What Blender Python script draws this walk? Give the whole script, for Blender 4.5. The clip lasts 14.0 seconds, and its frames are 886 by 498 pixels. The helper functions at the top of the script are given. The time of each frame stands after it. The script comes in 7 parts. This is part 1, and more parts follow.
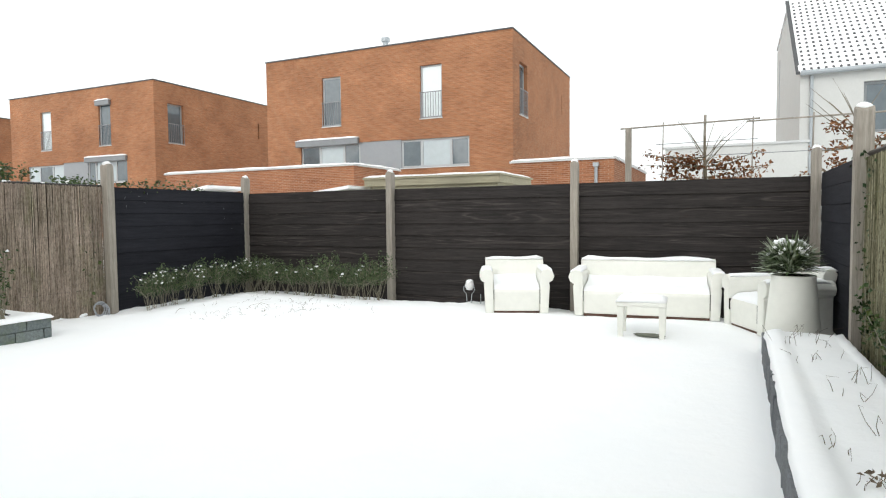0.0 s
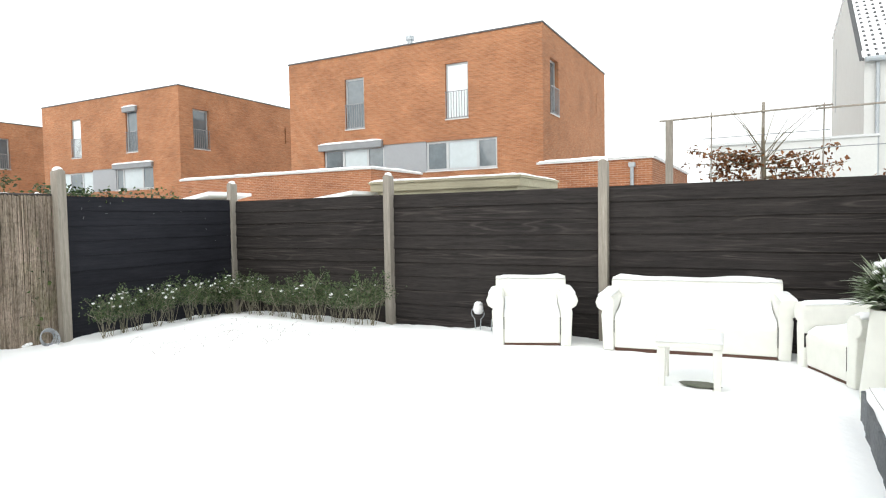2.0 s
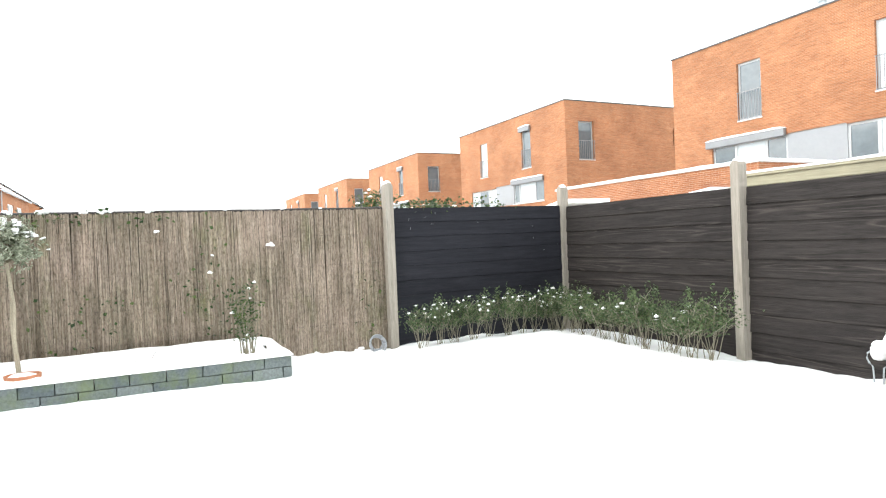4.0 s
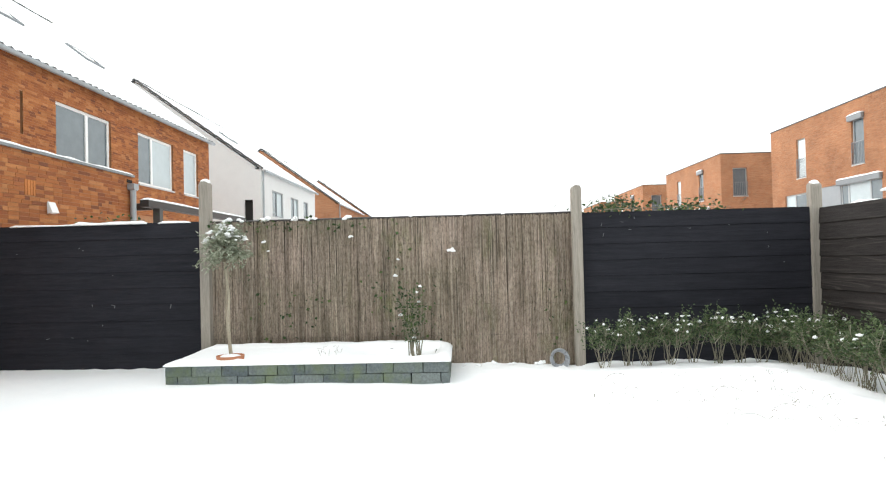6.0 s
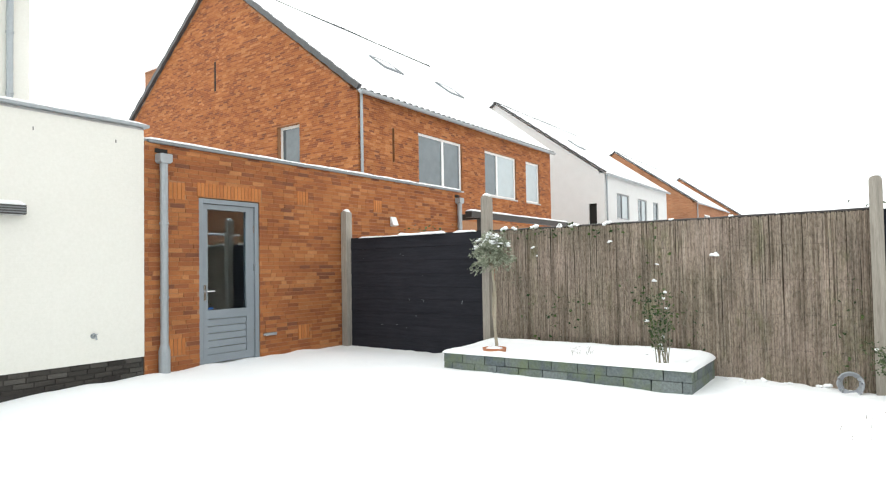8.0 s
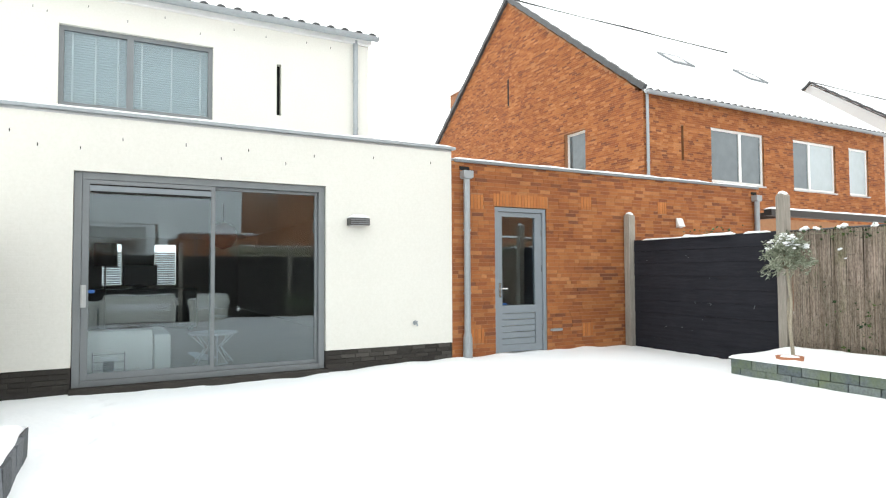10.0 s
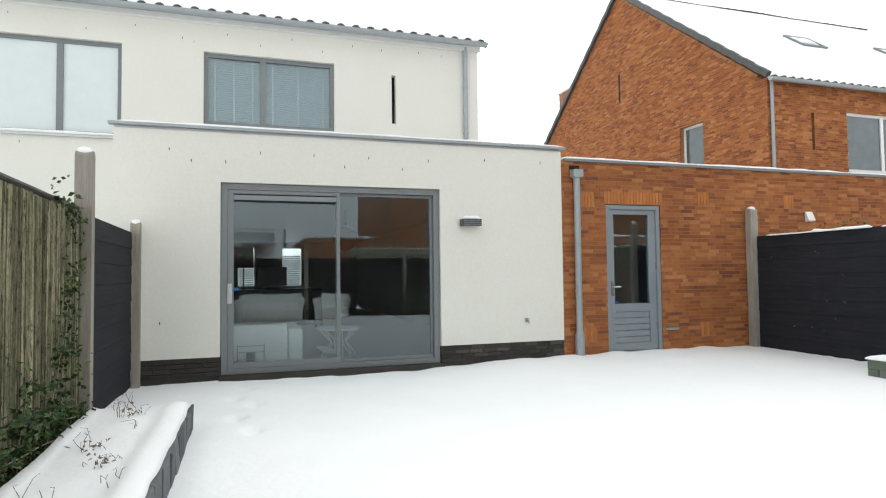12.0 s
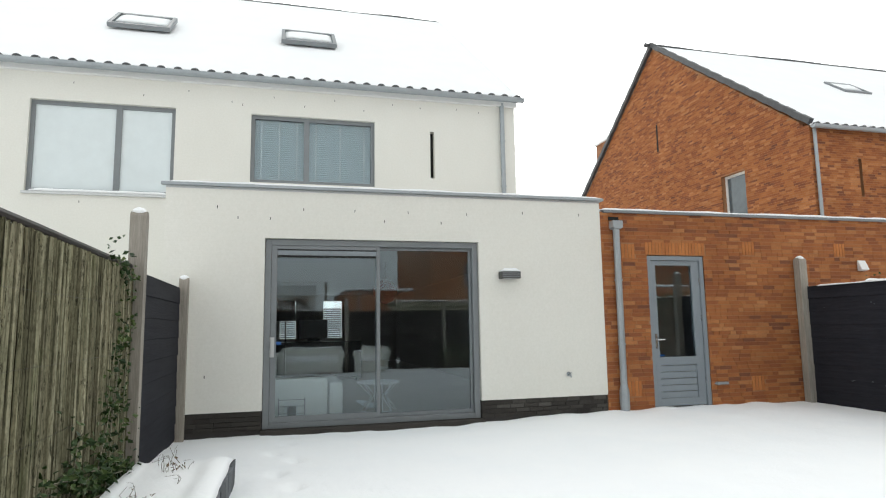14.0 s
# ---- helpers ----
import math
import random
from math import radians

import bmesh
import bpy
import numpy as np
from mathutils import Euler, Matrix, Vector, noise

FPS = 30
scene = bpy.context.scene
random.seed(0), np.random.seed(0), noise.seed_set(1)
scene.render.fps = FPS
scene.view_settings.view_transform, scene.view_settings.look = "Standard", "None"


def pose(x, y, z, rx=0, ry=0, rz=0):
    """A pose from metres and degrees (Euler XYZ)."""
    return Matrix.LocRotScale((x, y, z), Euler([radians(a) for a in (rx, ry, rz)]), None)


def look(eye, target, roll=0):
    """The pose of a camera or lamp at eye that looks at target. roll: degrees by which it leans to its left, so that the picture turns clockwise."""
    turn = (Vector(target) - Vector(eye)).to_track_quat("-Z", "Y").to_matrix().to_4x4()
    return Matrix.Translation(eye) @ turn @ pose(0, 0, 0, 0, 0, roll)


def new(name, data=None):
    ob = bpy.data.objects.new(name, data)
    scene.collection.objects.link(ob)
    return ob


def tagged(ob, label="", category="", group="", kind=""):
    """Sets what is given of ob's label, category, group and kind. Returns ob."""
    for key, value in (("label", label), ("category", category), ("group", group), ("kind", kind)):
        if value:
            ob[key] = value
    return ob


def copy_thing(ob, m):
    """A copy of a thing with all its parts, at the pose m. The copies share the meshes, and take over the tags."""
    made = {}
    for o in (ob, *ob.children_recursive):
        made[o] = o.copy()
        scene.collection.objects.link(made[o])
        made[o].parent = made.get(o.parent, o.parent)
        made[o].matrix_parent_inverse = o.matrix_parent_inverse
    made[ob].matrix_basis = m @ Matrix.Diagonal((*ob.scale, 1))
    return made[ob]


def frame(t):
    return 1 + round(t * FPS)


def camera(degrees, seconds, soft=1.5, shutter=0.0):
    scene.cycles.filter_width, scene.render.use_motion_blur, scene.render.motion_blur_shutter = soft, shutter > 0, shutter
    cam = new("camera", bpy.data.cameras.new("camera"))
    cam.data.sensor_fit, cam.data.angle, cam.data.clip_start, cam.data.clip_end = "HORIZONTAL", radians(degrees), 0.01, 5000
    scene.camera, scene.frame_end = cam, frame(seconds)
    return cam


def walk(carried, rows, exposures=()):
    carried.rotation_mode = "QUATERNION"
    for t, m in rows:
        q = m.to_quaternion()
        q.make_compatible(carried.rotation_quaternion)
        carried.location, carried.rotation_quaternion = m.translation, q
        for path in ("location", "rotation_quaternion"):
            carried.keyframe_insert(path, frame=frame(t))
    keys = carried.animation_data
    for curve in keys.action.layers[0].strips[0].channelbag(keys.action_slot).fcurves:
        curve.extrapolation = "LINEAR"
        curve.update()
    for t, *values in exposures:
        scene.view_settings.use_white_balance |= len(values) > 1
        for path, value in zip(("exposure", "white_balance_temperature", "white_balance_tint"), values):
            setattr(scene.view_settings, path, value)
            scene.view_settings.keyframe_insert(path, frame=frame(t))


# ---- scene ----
cam = camera(71.4, 14.0, soft=1.15)
PATH = [
    (0, (0.51, 0.587, 1.385), (-0.323, 2.402, 1.28), -0.6),
    (0.5, (0.464, 0.872, 1.434), (-0.37, 2.687, 1.328), -0.6),
    (1, (0.433, 1.307, 1.438), (-0.412, 3.117, 1.329), -0.7),
    (1.5, (0.393, 1.701, 1.467), (-0.496, 3.49, 1.362), -0.9),
    (2, (0.259, 2.175, 1.479), (-0.677, 3.939, 1.386), -1.0),
    (2.5, (0.19, 2.593, 1.461), (-0.86, 4.293, 1.384), -1.1),
    (3, (0.112, 3.065, 1.446), (-1.272, 4.507, 1.391), -1.9),
    (3.5, (0.025, 3.455, 1.46), (-1.597, 4.623, 1.41), -2.0),
    (4, (-0.029, 3.935, 1.415), (-1.826, 4.813, 1.387), -2.4),
    (6.3, (-0.153, 5.799, 1.316), (-2.139, 5.569, 1.353), -1.3),
    (6.5, (-0.172, 5.979, 1.302), (-2.14, 5.623, 1.342), -1.3),
    (7, (-0.139, 6.398, 1.33), (-2.027, 5.74, 1.378), -1.3),
    (7.5, (-0.102, 6.734, 1.351), (-1.864, 5.789, 1.41), -1.0),
    (8, (-0.125, 7.028, 1.351), (-1.759, 5.876, 1.412), -1.0),
    (8.5, (-0.132, 7.246, 1.35), (-1.604, 5.893, 1.412), -0.8),
    (9, (-0.043, 7.462, 1.362), (-1.288, 5.898, 1.43), -0.7),
    (9.2, (0.035, 7.482, 1.377), (-1.142, 5.866, 1.446), -0.6),
    (11.3, (0.34, 7.764, 1.282), (-0.363, 5.894, 1.368), -0.5),
    (11.5, (0.363, 7.791, 1.28), (-0.316, 5.912, 1.366), -0.6),
    (12, (0.354, 7.822, 1.306), (-0.269, 5.923, 1.389), -0.7),
    (12.5, (0.373, 7.835, 1.323), (-0.214, 5.926, 1.43), -0.7),
    (13, (0.382, 7.842, 1.333), (-0.167, 5.927, 1.509), -0.7),
    (13.5, (0.366, 7.852, 1.322), (-0.152, 5.933, 1.542), -0.9),
    (14, (0.363, 7.86, 1.33), (-0.137, 5.939, 1.58), -0.9),
]
walk(cam, [(t, look(eye, target, roll)) for t, eye, target, roll in PATH], [(0, 0.28), (1.5, 0.46), (2.0, 0.6), (2.5, 0.75), (3.0, 1.05), (4.0, 1.28), (6.5, 0.62), (8.0, 0.75), (8.5, 0.98), (9.0, 1.12), (11.3, 0.38), (13.0, 0.27), (14.0, 0.18)])

# ---- sky, sun ----
world = bpy.data.worlds.new("winter_sky")
scene.world = world
world.use_nodes = True
wn = world.node_tree
wn.nodes.clear()
sky = wn.nodes.new("ShaderNodeTexSky")
sky.sky_type = "NISHITA"
sky.sun_disc = False
sky.sun_elevation, sky.sun_rotation = radians(32), radians(200)
sky.dust_density, sky.air_density = 4.0, 1.0
pale = wn.nodes.new("ShaderNodeHueSaturation")
pale.inputs["Saturation"].default_value = 0.12
bg_sky = wn.nodes.new("ShaderNodeBackground")
bg_sky.inputs["Strength"].default_value = 0.05
bg_cloud = wn.nodes.new("ShaderNodeBackground")
bg_cloud.inputs["Color"].default_value = (0.95, 1.0, 0.995, 1)
bg_cloud.inputs["Strength"].default_value = 0.85
both = wn.nodes.new("ShaderNodeAddShader")
wout = wn.nodes.new("ShaderNodeOutputWorld")
wn.links.new(sky.outputs[0], pale.inputs["Color"])
wn.links.new(pale.outputs[0], bg_sky.inputs["Color"])
wn.links.new(bg_sky.outputs[0], both.inputs[0])
wn.links.new(bg_cloud.outputs[0], both.inputs[1])
wn.links.new(both.outputs[0], wout.inputs["Surface"])
sun_data = bpy.data.lights.new("sun", "SUN")
sun_data.energy, sun_data.angle, sun_data.color = 0.5, radians(25), (1.0, 0.97, 0.93)
sun = new("sun", sun_data)
sun.matrix_world = look((20, -50, 40), (0, 0, 0))


# ---- materials ----
def material(name):
    m = bpy.data.materials.new(name)
    m.use_nodes = True
    t = m.node_tree
    return m, t, t.nodes["Principled BSDF"]


def node(t, kind, **inputs):
    n = t.nodes.new(kind)
    for key, value in inputs.items():
        n.inputs[key.replace("_", " ")].default_value = value
    return n


def ramp(t, source, stops):
    r = t.nodes.new("ShaderNodeValToRGB")
    el = r.color_ramp.elements
    while len(el) < len(stops):
        el.new(0.5)
    for e, (p, c) in zip(el, stops):
        e.position, e.color = p, (*c, 1)
    t.links.new(source, r.inputs["Fac"])
    return r.outputs["Color"]


def coords(t, scale=(1, 1, 1), turn=(0, 0, 0), space="Object"):
    tc = t.nodes.new("ShaderNodeTexCoord")
    mp = t.nodes.new("ShaderNodeMapping")
    mp.inputs["Scale"].default_value = scale
    mp.inputs["Rotation"].default_value = [radians(a) for a in turn]
    t.links.new(tc.outputs[space], mp.inputs["Vector"])
    return mp.outputs["Vector"]


def world_coords(t, scale=(1, 1, 1)):
    g = t.nodes.new("ShaderNodeNewGeometry")
    mp = t.nodes.new("ShaderNodeMapping")
    mp.inputs["Scale"].default_value = scale
    t.links.new(g.outputs["Position"], mp.inputs["Vector"])
    return mp.outputs["Vector"]


def noise_of(t, vec, scale, detail=4.0, rough=0.6, distort=0.0):
    n = node(t, "ShaderNodeTexNoise", Scale=scale, Detail=detail, Roughness=rough, Distortion=distort)
    t.links.new(vec, n.inputs["Vector"])
    return n.outputs["Fac"]


def mix(t, fac, a, b, mode="MIX"):
    m = t.nodes.new("ShaderNodeMix")
    m.data_type, m.blend_type = "RGBA", mode
    for socket, value in ((m.inputs[0], fac), (m.inputs[6], a), (m.inputs[7], b)):
        if isinstance(value, (int, float)):
            socket.default_value = value
        elif isinstance(value, tuple):
            socket.default_value = (*value, 1)
        else:
            t.links.new(value, socket)
    return m.outputs[2]


def bump(t, bsdf, height, strength, distance=0.01, after=None):
    b = node(t, "ShaderNodeBump", Strength=strength, Distance=distance)
    t.links.new(height, b.inputs["Height"])
    if after is not None:
        t.links.new(after, b.inputs["Normal"])
    t.links.new(b.outputs[0], bsdf.inputs["Normal"])
    return b.outputs[0]


def plain(name, colour, rough=0.6, metal=0.0, grain=25.0, vary=0.12, relief=0.15, spec=0.5):
    """A painted, plastic or metal surface with faint mottling at two scales."""
    m, t, b = material(name)
    v = coords(t)
    n1, n2 = noise_of(t, v, grain), noise_of(t, v, grain * 0.12)
    lo = tuple(c * (1 - vary) for c in colour)
    hi = tuple(min(1, c * (1 + vary)) for c in colour)
    c1 = ramp(t, n1, [(0.3, lo), (0.7, hi)])
    c2 = ramp(t, n2, [(0.3, lo), (0.7, hi)])
    t.links.new(mix(t, 0.5, c1, c2), b.inputs["Base Color"])
    b.inputs["Roughness"].default_value, b.inputs["Metallic"].default_value = rough, metal
    b.inputs["Specular IOR Level"].default_value = spec
    bump(t, b, n1, relief, 0.004)
    return m


def snow_material():
    m, t, b = material("snow")
    v = world_coords(t)
    big, fine = noise_of(t, v, 1.3, 5), noise_of(t, v, 160, 2)
    t.links.new(ramp(t, big, [(0.3, (0.92, 0.935, 0.95)), (0.7, (0.955, 0.96, 0.965))]), b.inputs["Base Color"])
    b.inputs["Roughness"].default_value = 0.75
    b.inputs["Specular IOR Level"].default_value = 0.2
    n = bump(t, b, noise_of(t, v, 14, 5), 0.25, 0.03)
    bump(t, b, fine, 0.3, 0.004, n)
    return m


def brick_unit(name, stops, island=True):
    """One fired brick: its tone by piece, mottled and pitted."""
    m, t, b = material(name)
    if island:
        r = t.nodes.new("ShaderNodeNewGeometry").outputs["Random Per Island"]
    else:
        r = t.nodes.new("ShaderNodeObjectInfo").outputs["Random"]
    v = world_coords(t)
    tone = ramp(t, r, stops)
    patch = ramp(t, noise_of(t, world_coords(t, (1, 1, 2.2)), 1.3, 5, 0.65), [(0.3, (0.78, 0.75, 0.75)), (0.7, (1.14, 1.15, 1.12))])
    grain = ramp(t, noise_of(t, v, 55, 5, 0.7), [(0.25, (0.72, 0.70, 0.70)), (0.75, (1.14, 1.12, 1.1))])
    t.links.new(mix(t, 1.0, mix(t, 1.0, tone, patch, "MULTIPLY"), grain, "MULTIPLY"), b.inputs["Base Color"])
    b.inputs["Roughness"].default_value = 0.88
    b.inputs["Specular IOR Level"].default_value = 0.25
    bump(t, b, noise_of(t, v, 90, 4), 0.5, 0.006)
    return m


def brick_surface(name, tone_a, tone_b, mortar, course=0.062, length=0.225):
    """A far brick facade: courses by the material."""
    m, t, b = material(name)
    g = t.nodes.new("ShaderNodeNewGeometry")
    sep = t.nodes.new("ShaderNodeSeparateXYZ")
    t.links.new(g.outputs["Position"], sep.inputs[0])
    add = t.nodes.new("ShaderNodeMath")
    t.links.new(sep.outputs["X"], add.inputs[0])
    t.links.new(sep.outputs["Y"], add.inputs[1])
    comb = t.nodes.new("ShaderNodeCombineXYZ")
    t.links.new(add.outputs[0], comb.inputs["X"])
    t.links.new(sep.outputs["Z"], comb.inputs["Y"])
    br = node(t, "ShaderNodeTexBrick", Scale=1.0, Mortar_Size=0.007, Bias=0.0, Brick_Width=length, Row_Height=course)
    br.inputs["Color1"].default_value, br.inputs["Color2"].default_value = (*tone_a, 1), (*tone_b, 1)
    br.inputs["Mortar"].default_value = (*mortar, 1)
    t.links.new(comb.outputs[0], br.inputs["Vector"])
    v = world_coords(t)
    patch = ramp(t, noise_of(t, v, 0.5, 5), [(0.3, (0.80, 0.78, 0.78)), (0.7, (1.12, 1.10, 1.08))])
    grain = ramp(t, noise_of(t, world_coords(t, (1, 1, 14)), 1.5, 7, 0.8), [(0.3, (0.62, 0.60, 0.58)), (0.7, (1.27, 1.26, 1.24))])
    t.links.new(mix(t, 1.0, mix(t, 1.0, br.outputs["Color"], patch, "MULTIPLY"), grain, "MULTIPLY"), b.inputs["Base Color"])
    b.inputs["Roughness"].default_value = 0.9
    b.inputs["Specular IOR Level"].default_value = 0.2
    inv = t.nodes.new("ShaderNodeMath")
    inv.operation = "SUBTRACT"
    inv.inputs[0].default_value = 1.0
    t.links.new(br.outputs["Fac"], inv.inputs[1])
    bump(t, b, inv.outputs[0], 0.6, 0.008)
    return m


def white_brick():
    """White-painted thin brickwork, courses faintly showing, rain streaks."""
    m, t, b = material("white_painted_brick")
    g = t.nodes.new("ShaderNodeNewGeometry")
    sep = t.nodes.new("ShaderNodeSeparateXYZ")
    t.links.new(g.outputs["Position"], sep.inputs[0])
    add = t.nodes.new("ShaderNodeMath")
    t.links.new(sep.outputs["X"], add.inputs[0])
    t.links.new(sep.outputs["Y"], add.inputs[1])
    comb = t.nodes.new("ShaderNodeCombineXYZ")
    t.links.new(add.outputs[0], comb.inputs["X"])
    t.links.new(sep.outputs["Z"], comb.inputs["Y"])
    br = node(t, "ShaderNodeTexBrick", Scale=1.0, Mortar_Size=0.006, Mortar_Smooth=0.6, Brick_Width=0.22, Row_Height=0.06)
    t.links.new(comb.outputs[0], br.inputs["Vector"])
    v = world_coords(t)
    streak = ramp(t, noise_of(t, world_coords(t, (1.0, 1.0, 0.6)), 0.9, 4), [(0.25, (0.765, 0.75, 0.692)), (0.75, (0.797, 0.785, 0.730))])
    fine = ramp(t, noise_of(t, v, 30, 4), [(0.3, (0.95, 0.95, 0.94)), (0.7, (1.0, 1.0, 1.0))])
    t.links.new(mix(t, 1.0, streak, fine, "MULTIPLY"), b.inputs["Base Color"])
    b.inputs["Roughness"].default_value = 0.8
    b.inputs["Specular IOR Level"].default_value = 0.25
    inv = t.nodes.new("ShaderNodeMath")
    inv.operation = "SUBTRACT"
    inv.inputs[0].default_value = 1.0
    t.links.new(br.outputs["Fac"], inv.inputs[1])
    n = bump(t, b, inv.outputs[0], 0.11, 0.003)
    bump(t, b, noise_of(t, v, 40, 4), 0.2, 0.004, n)
    return m


def wood(name, dark, light, scale=1.0, rough=0.7, along="X", knots=True):
    """Sawn timber with stretched grain along one axis."""
    m, t, b = material(name)
    stretch = {"X": (0.35, 6, 6), "Y": (6, 0.35, 6), "Z": (6, 6, 0.35)}[along]
    info = t.nodes.new("ShaderNodeObjectInfo").outputs["Random"]
    off = t.nodes.new("ShaderNodeVectorMath")
    off.operation = "ADD"
    t.links.new(world_coords(t, tuple(s * scale for s in stretch)), off.inputs[0])
    mul = t.nodes.new("ShaderNodeMath")
    mul.operation = "MULTIPLY"
    mul.inputs[1].default_value = 37.0
    t.links.new(info, mul.inputs[0])
    t.links.new(mul.outputs[0], off.inputs[1])
    v = off.outputs[0]
    grain = noise_of(t, v, 4.5, 6, 0.65, 0.35)
    fibre = noise_of(t, v, 24, 3, 0.6)
    c = mix(t, 0.4, ramp(t, grain, [(0.32, dark), (0.68, light)]), ramp(t, fibre, [(0.3, dark), (0.7, light)]))
    weather = ramp(t, noise_of(t, world_coords(t), 0.9, 4), [(0.3, (0.85, 0.85, 0.86)), (0.7, (1.1, 1.1, 1.08))])
    # flat-sawn figure: contour lines of a slow field, showing in places only
    ph = t.nodes.new("ShaderNodeMath")
    ph.operation = "MULTIPLY"
    ph.inputs[1].default_value = 48.0
    t.links.new(noise_of(t, v, 1.5, 1, 0.4, 0.1), ph.inputs[0])
    sn = t.nodes.new("ShaderNodeMath")
    sn.operation = "SINE"
    t.links.new(ph.outputs[0], sn.inputs[0])
    figure = ramp(t, sn.outputs[0], [(0.0, (0.9, 0.9, 0.9)), (0.6, (1.0, 1.0, 1.0)), (1.0, (1.8, 1.75, 1.7))] if knots else [(0.0, (1, 1, 1)), (1.0, (1, 1, 1))])
    where = ramp(t, noise_of(t, v, 0.8, 3), [(0.46, (0, 0, 0)), (0.60, (1, 1, 1))])
    lines = mix(t, where, (1, 1, 1), figure)
    t.links.new(mix(t, 1.0, mix(t, 1.0, c, lines, "MULTIPLY"), weather, "MULTIPLY"), b.inputs["Base Color"])
    b.inputs["Roughness"].default_value = rough
    b.inputs["Specular IOR Level"].default_value = 0.35 if dark[0] > 0.05 else 0.12
    n = bump(t, b, grain, 0.45, 0.008)
    bump(t, b, fibre, 0.5, 0.005, n)
    return m


def reed_material(name, stops, streak_lo, crack):
    """Dry reed: tone by cane, dark streaks along it, short broken flecks."""
    m, t, b = material(name)
    r = t.nodes.new("ShaderNodeNewGeometry").outputs["Random Per Island"]
    streak = ramp(t, noise_of(t, world_coords(t, (1, 1, 0.05)), 34, 5, 0.7), [(0.28, streak_lo), (0.5, (0.95, 0.95, 0.95)), (0.75, (1.2, 1.2, 1.2))])
    fleck = ramp(t, noise_of(t, world_coords(t, (1, 1, 0.4)), 48, 4, 0.75), [(0.32, (0.55, 0.54, 0.53)), (0.55, (1.08, 1.08, 1.08)), (0.8, (1.25, 1.25, 1.25))])
    wide = ramp(t, noise_of(t, world_coords(t), 1.2, 4), [(0.3, (0.82, 0.85, 0.78)), (0.7, (1.12, 1.10, 1.10))])
    clump = ramp(t, noise_of(t, world_coords(t, (1, 1, 0.14)), 6.5, 4, 0.65), [(0.32, (0.68, 0.68, 0.67)), (0.5, (1.0, 1.0, 1.0)), (0.68, (1.3, 1.3, 1.3))])
    moss = ramp(t, noise_of(t, world_coords(t, (1, 1, 0.5)), 2.3, 5, 0.7), [(0.56, (1, 1, 1)), (0.74, (0.72, 0.84, 0.62))])
    c = mix(t, 1.0, mix(t, 1.0, ramp(t, r, stops), streak, "MULTIPLY"), mix(t, 1.0, wide, fleck, "MULTIPLY"), "MULTIPLY")
    c = mix(t, 1.0, c, mix(t, 1.0, clump, moss, "MULTIPLY"), "MULTIPLY")
    split = ramp(t, noise_of(t, world_coords(t, (1, 1, 0.13)), 42, 5, 0.8, 0.6), [(0.38, (crack, crack, crack * 0.9)), (0.45, (1, 1, 1))])
    c = mix(t, 1.0, c, split, "MULTIPLY")
    t.links.new(c, b.inputs["Base Color"])
    b.inputs["Roughness"].default_value = 0.85
    b.inputs["Specular IOR Level"].default_value = 0.2
    return m


def by_island(name, stops, rough=0.8, fine=80.0):
    """Many small alike pieces in one mesh, each of its own tone."""
    m, t, b = material(name)
    r = t.nodes.new("ShaderNodeNewGeometry").outputs["Random Per Island"]
    v = world_coords(t)
    grain = ramp(t, noise_of(t, v, fine, 3), [(0.3, (0.75, 0.75, 0.75)), (0.7, (1.15, 1.15, 1.15))])
    wide = ramp(t, noise_of(t, v, 1.6, 4), [(0.3, (0.82, 0.84, 0.79)), (0.7, (1.12, 1.10, 1.08))])
    t.links.new(mix(t, 1.0, mix(t, 1.0, ramp(t, r, stops), wide, "MULTIPLY"), grain, "MULTIPLY"), b.inputs["Base Color"])
    b.inputs["Roughness"].default_value = rough
    b.inputs["Specular IOR Level"].default_value = 0.25
    return m


def glass(name, tint=(0.92, 0.95, 0.95), gain=1.0):
    m, t, b = material(name)
    t.nodes.remove(b)
    out = t.nodes["Material Output"]
    clear = node(t, "ShaderNodeBsdfTransparent")
    clear.inputs["Color"].default_value = (*tint, 1)
    gloss = node(t, "ShaderNodeBsdfGlossy", Roughness=0.004)
    gloss.inputs["Color"].default_value = (0.86, 0.95, 1.0, 1)
    fr = node(t, "ShaderNodeFresnel", IOR=1.55)
    mul = t.nodes.new("ShaderNodeMath")
    mul.operation, mul.use_clamp = "MULTIPLY", True
    mul.inputs[1].default_value = gain
    ms = t.nodes.new("ShaderNodeMixShader")
    t.links.new(fr.outputs[0], mul.inputs[0])
    t.links.new(mul.outputs[0], ms.inputs[0])
    t.links.new(clear.outputs[0], ms.inputs[1])
    t.links.new(gloss.outputs[0], ms.inputs[2])
    wob = noise_of(t, world_coords(t), 0.9, 1)
    bp = node(t, "ShaderNodeBump", Strength=0.03, Distance=0.02)
    t.links.new(wob, bp.inputs["Height"])
    t.links.new(bp.outputs[0], gloss.inputs["Normal"])
    t.links.new(ms.outputs[0], out.inputs["Surface"])
    return m


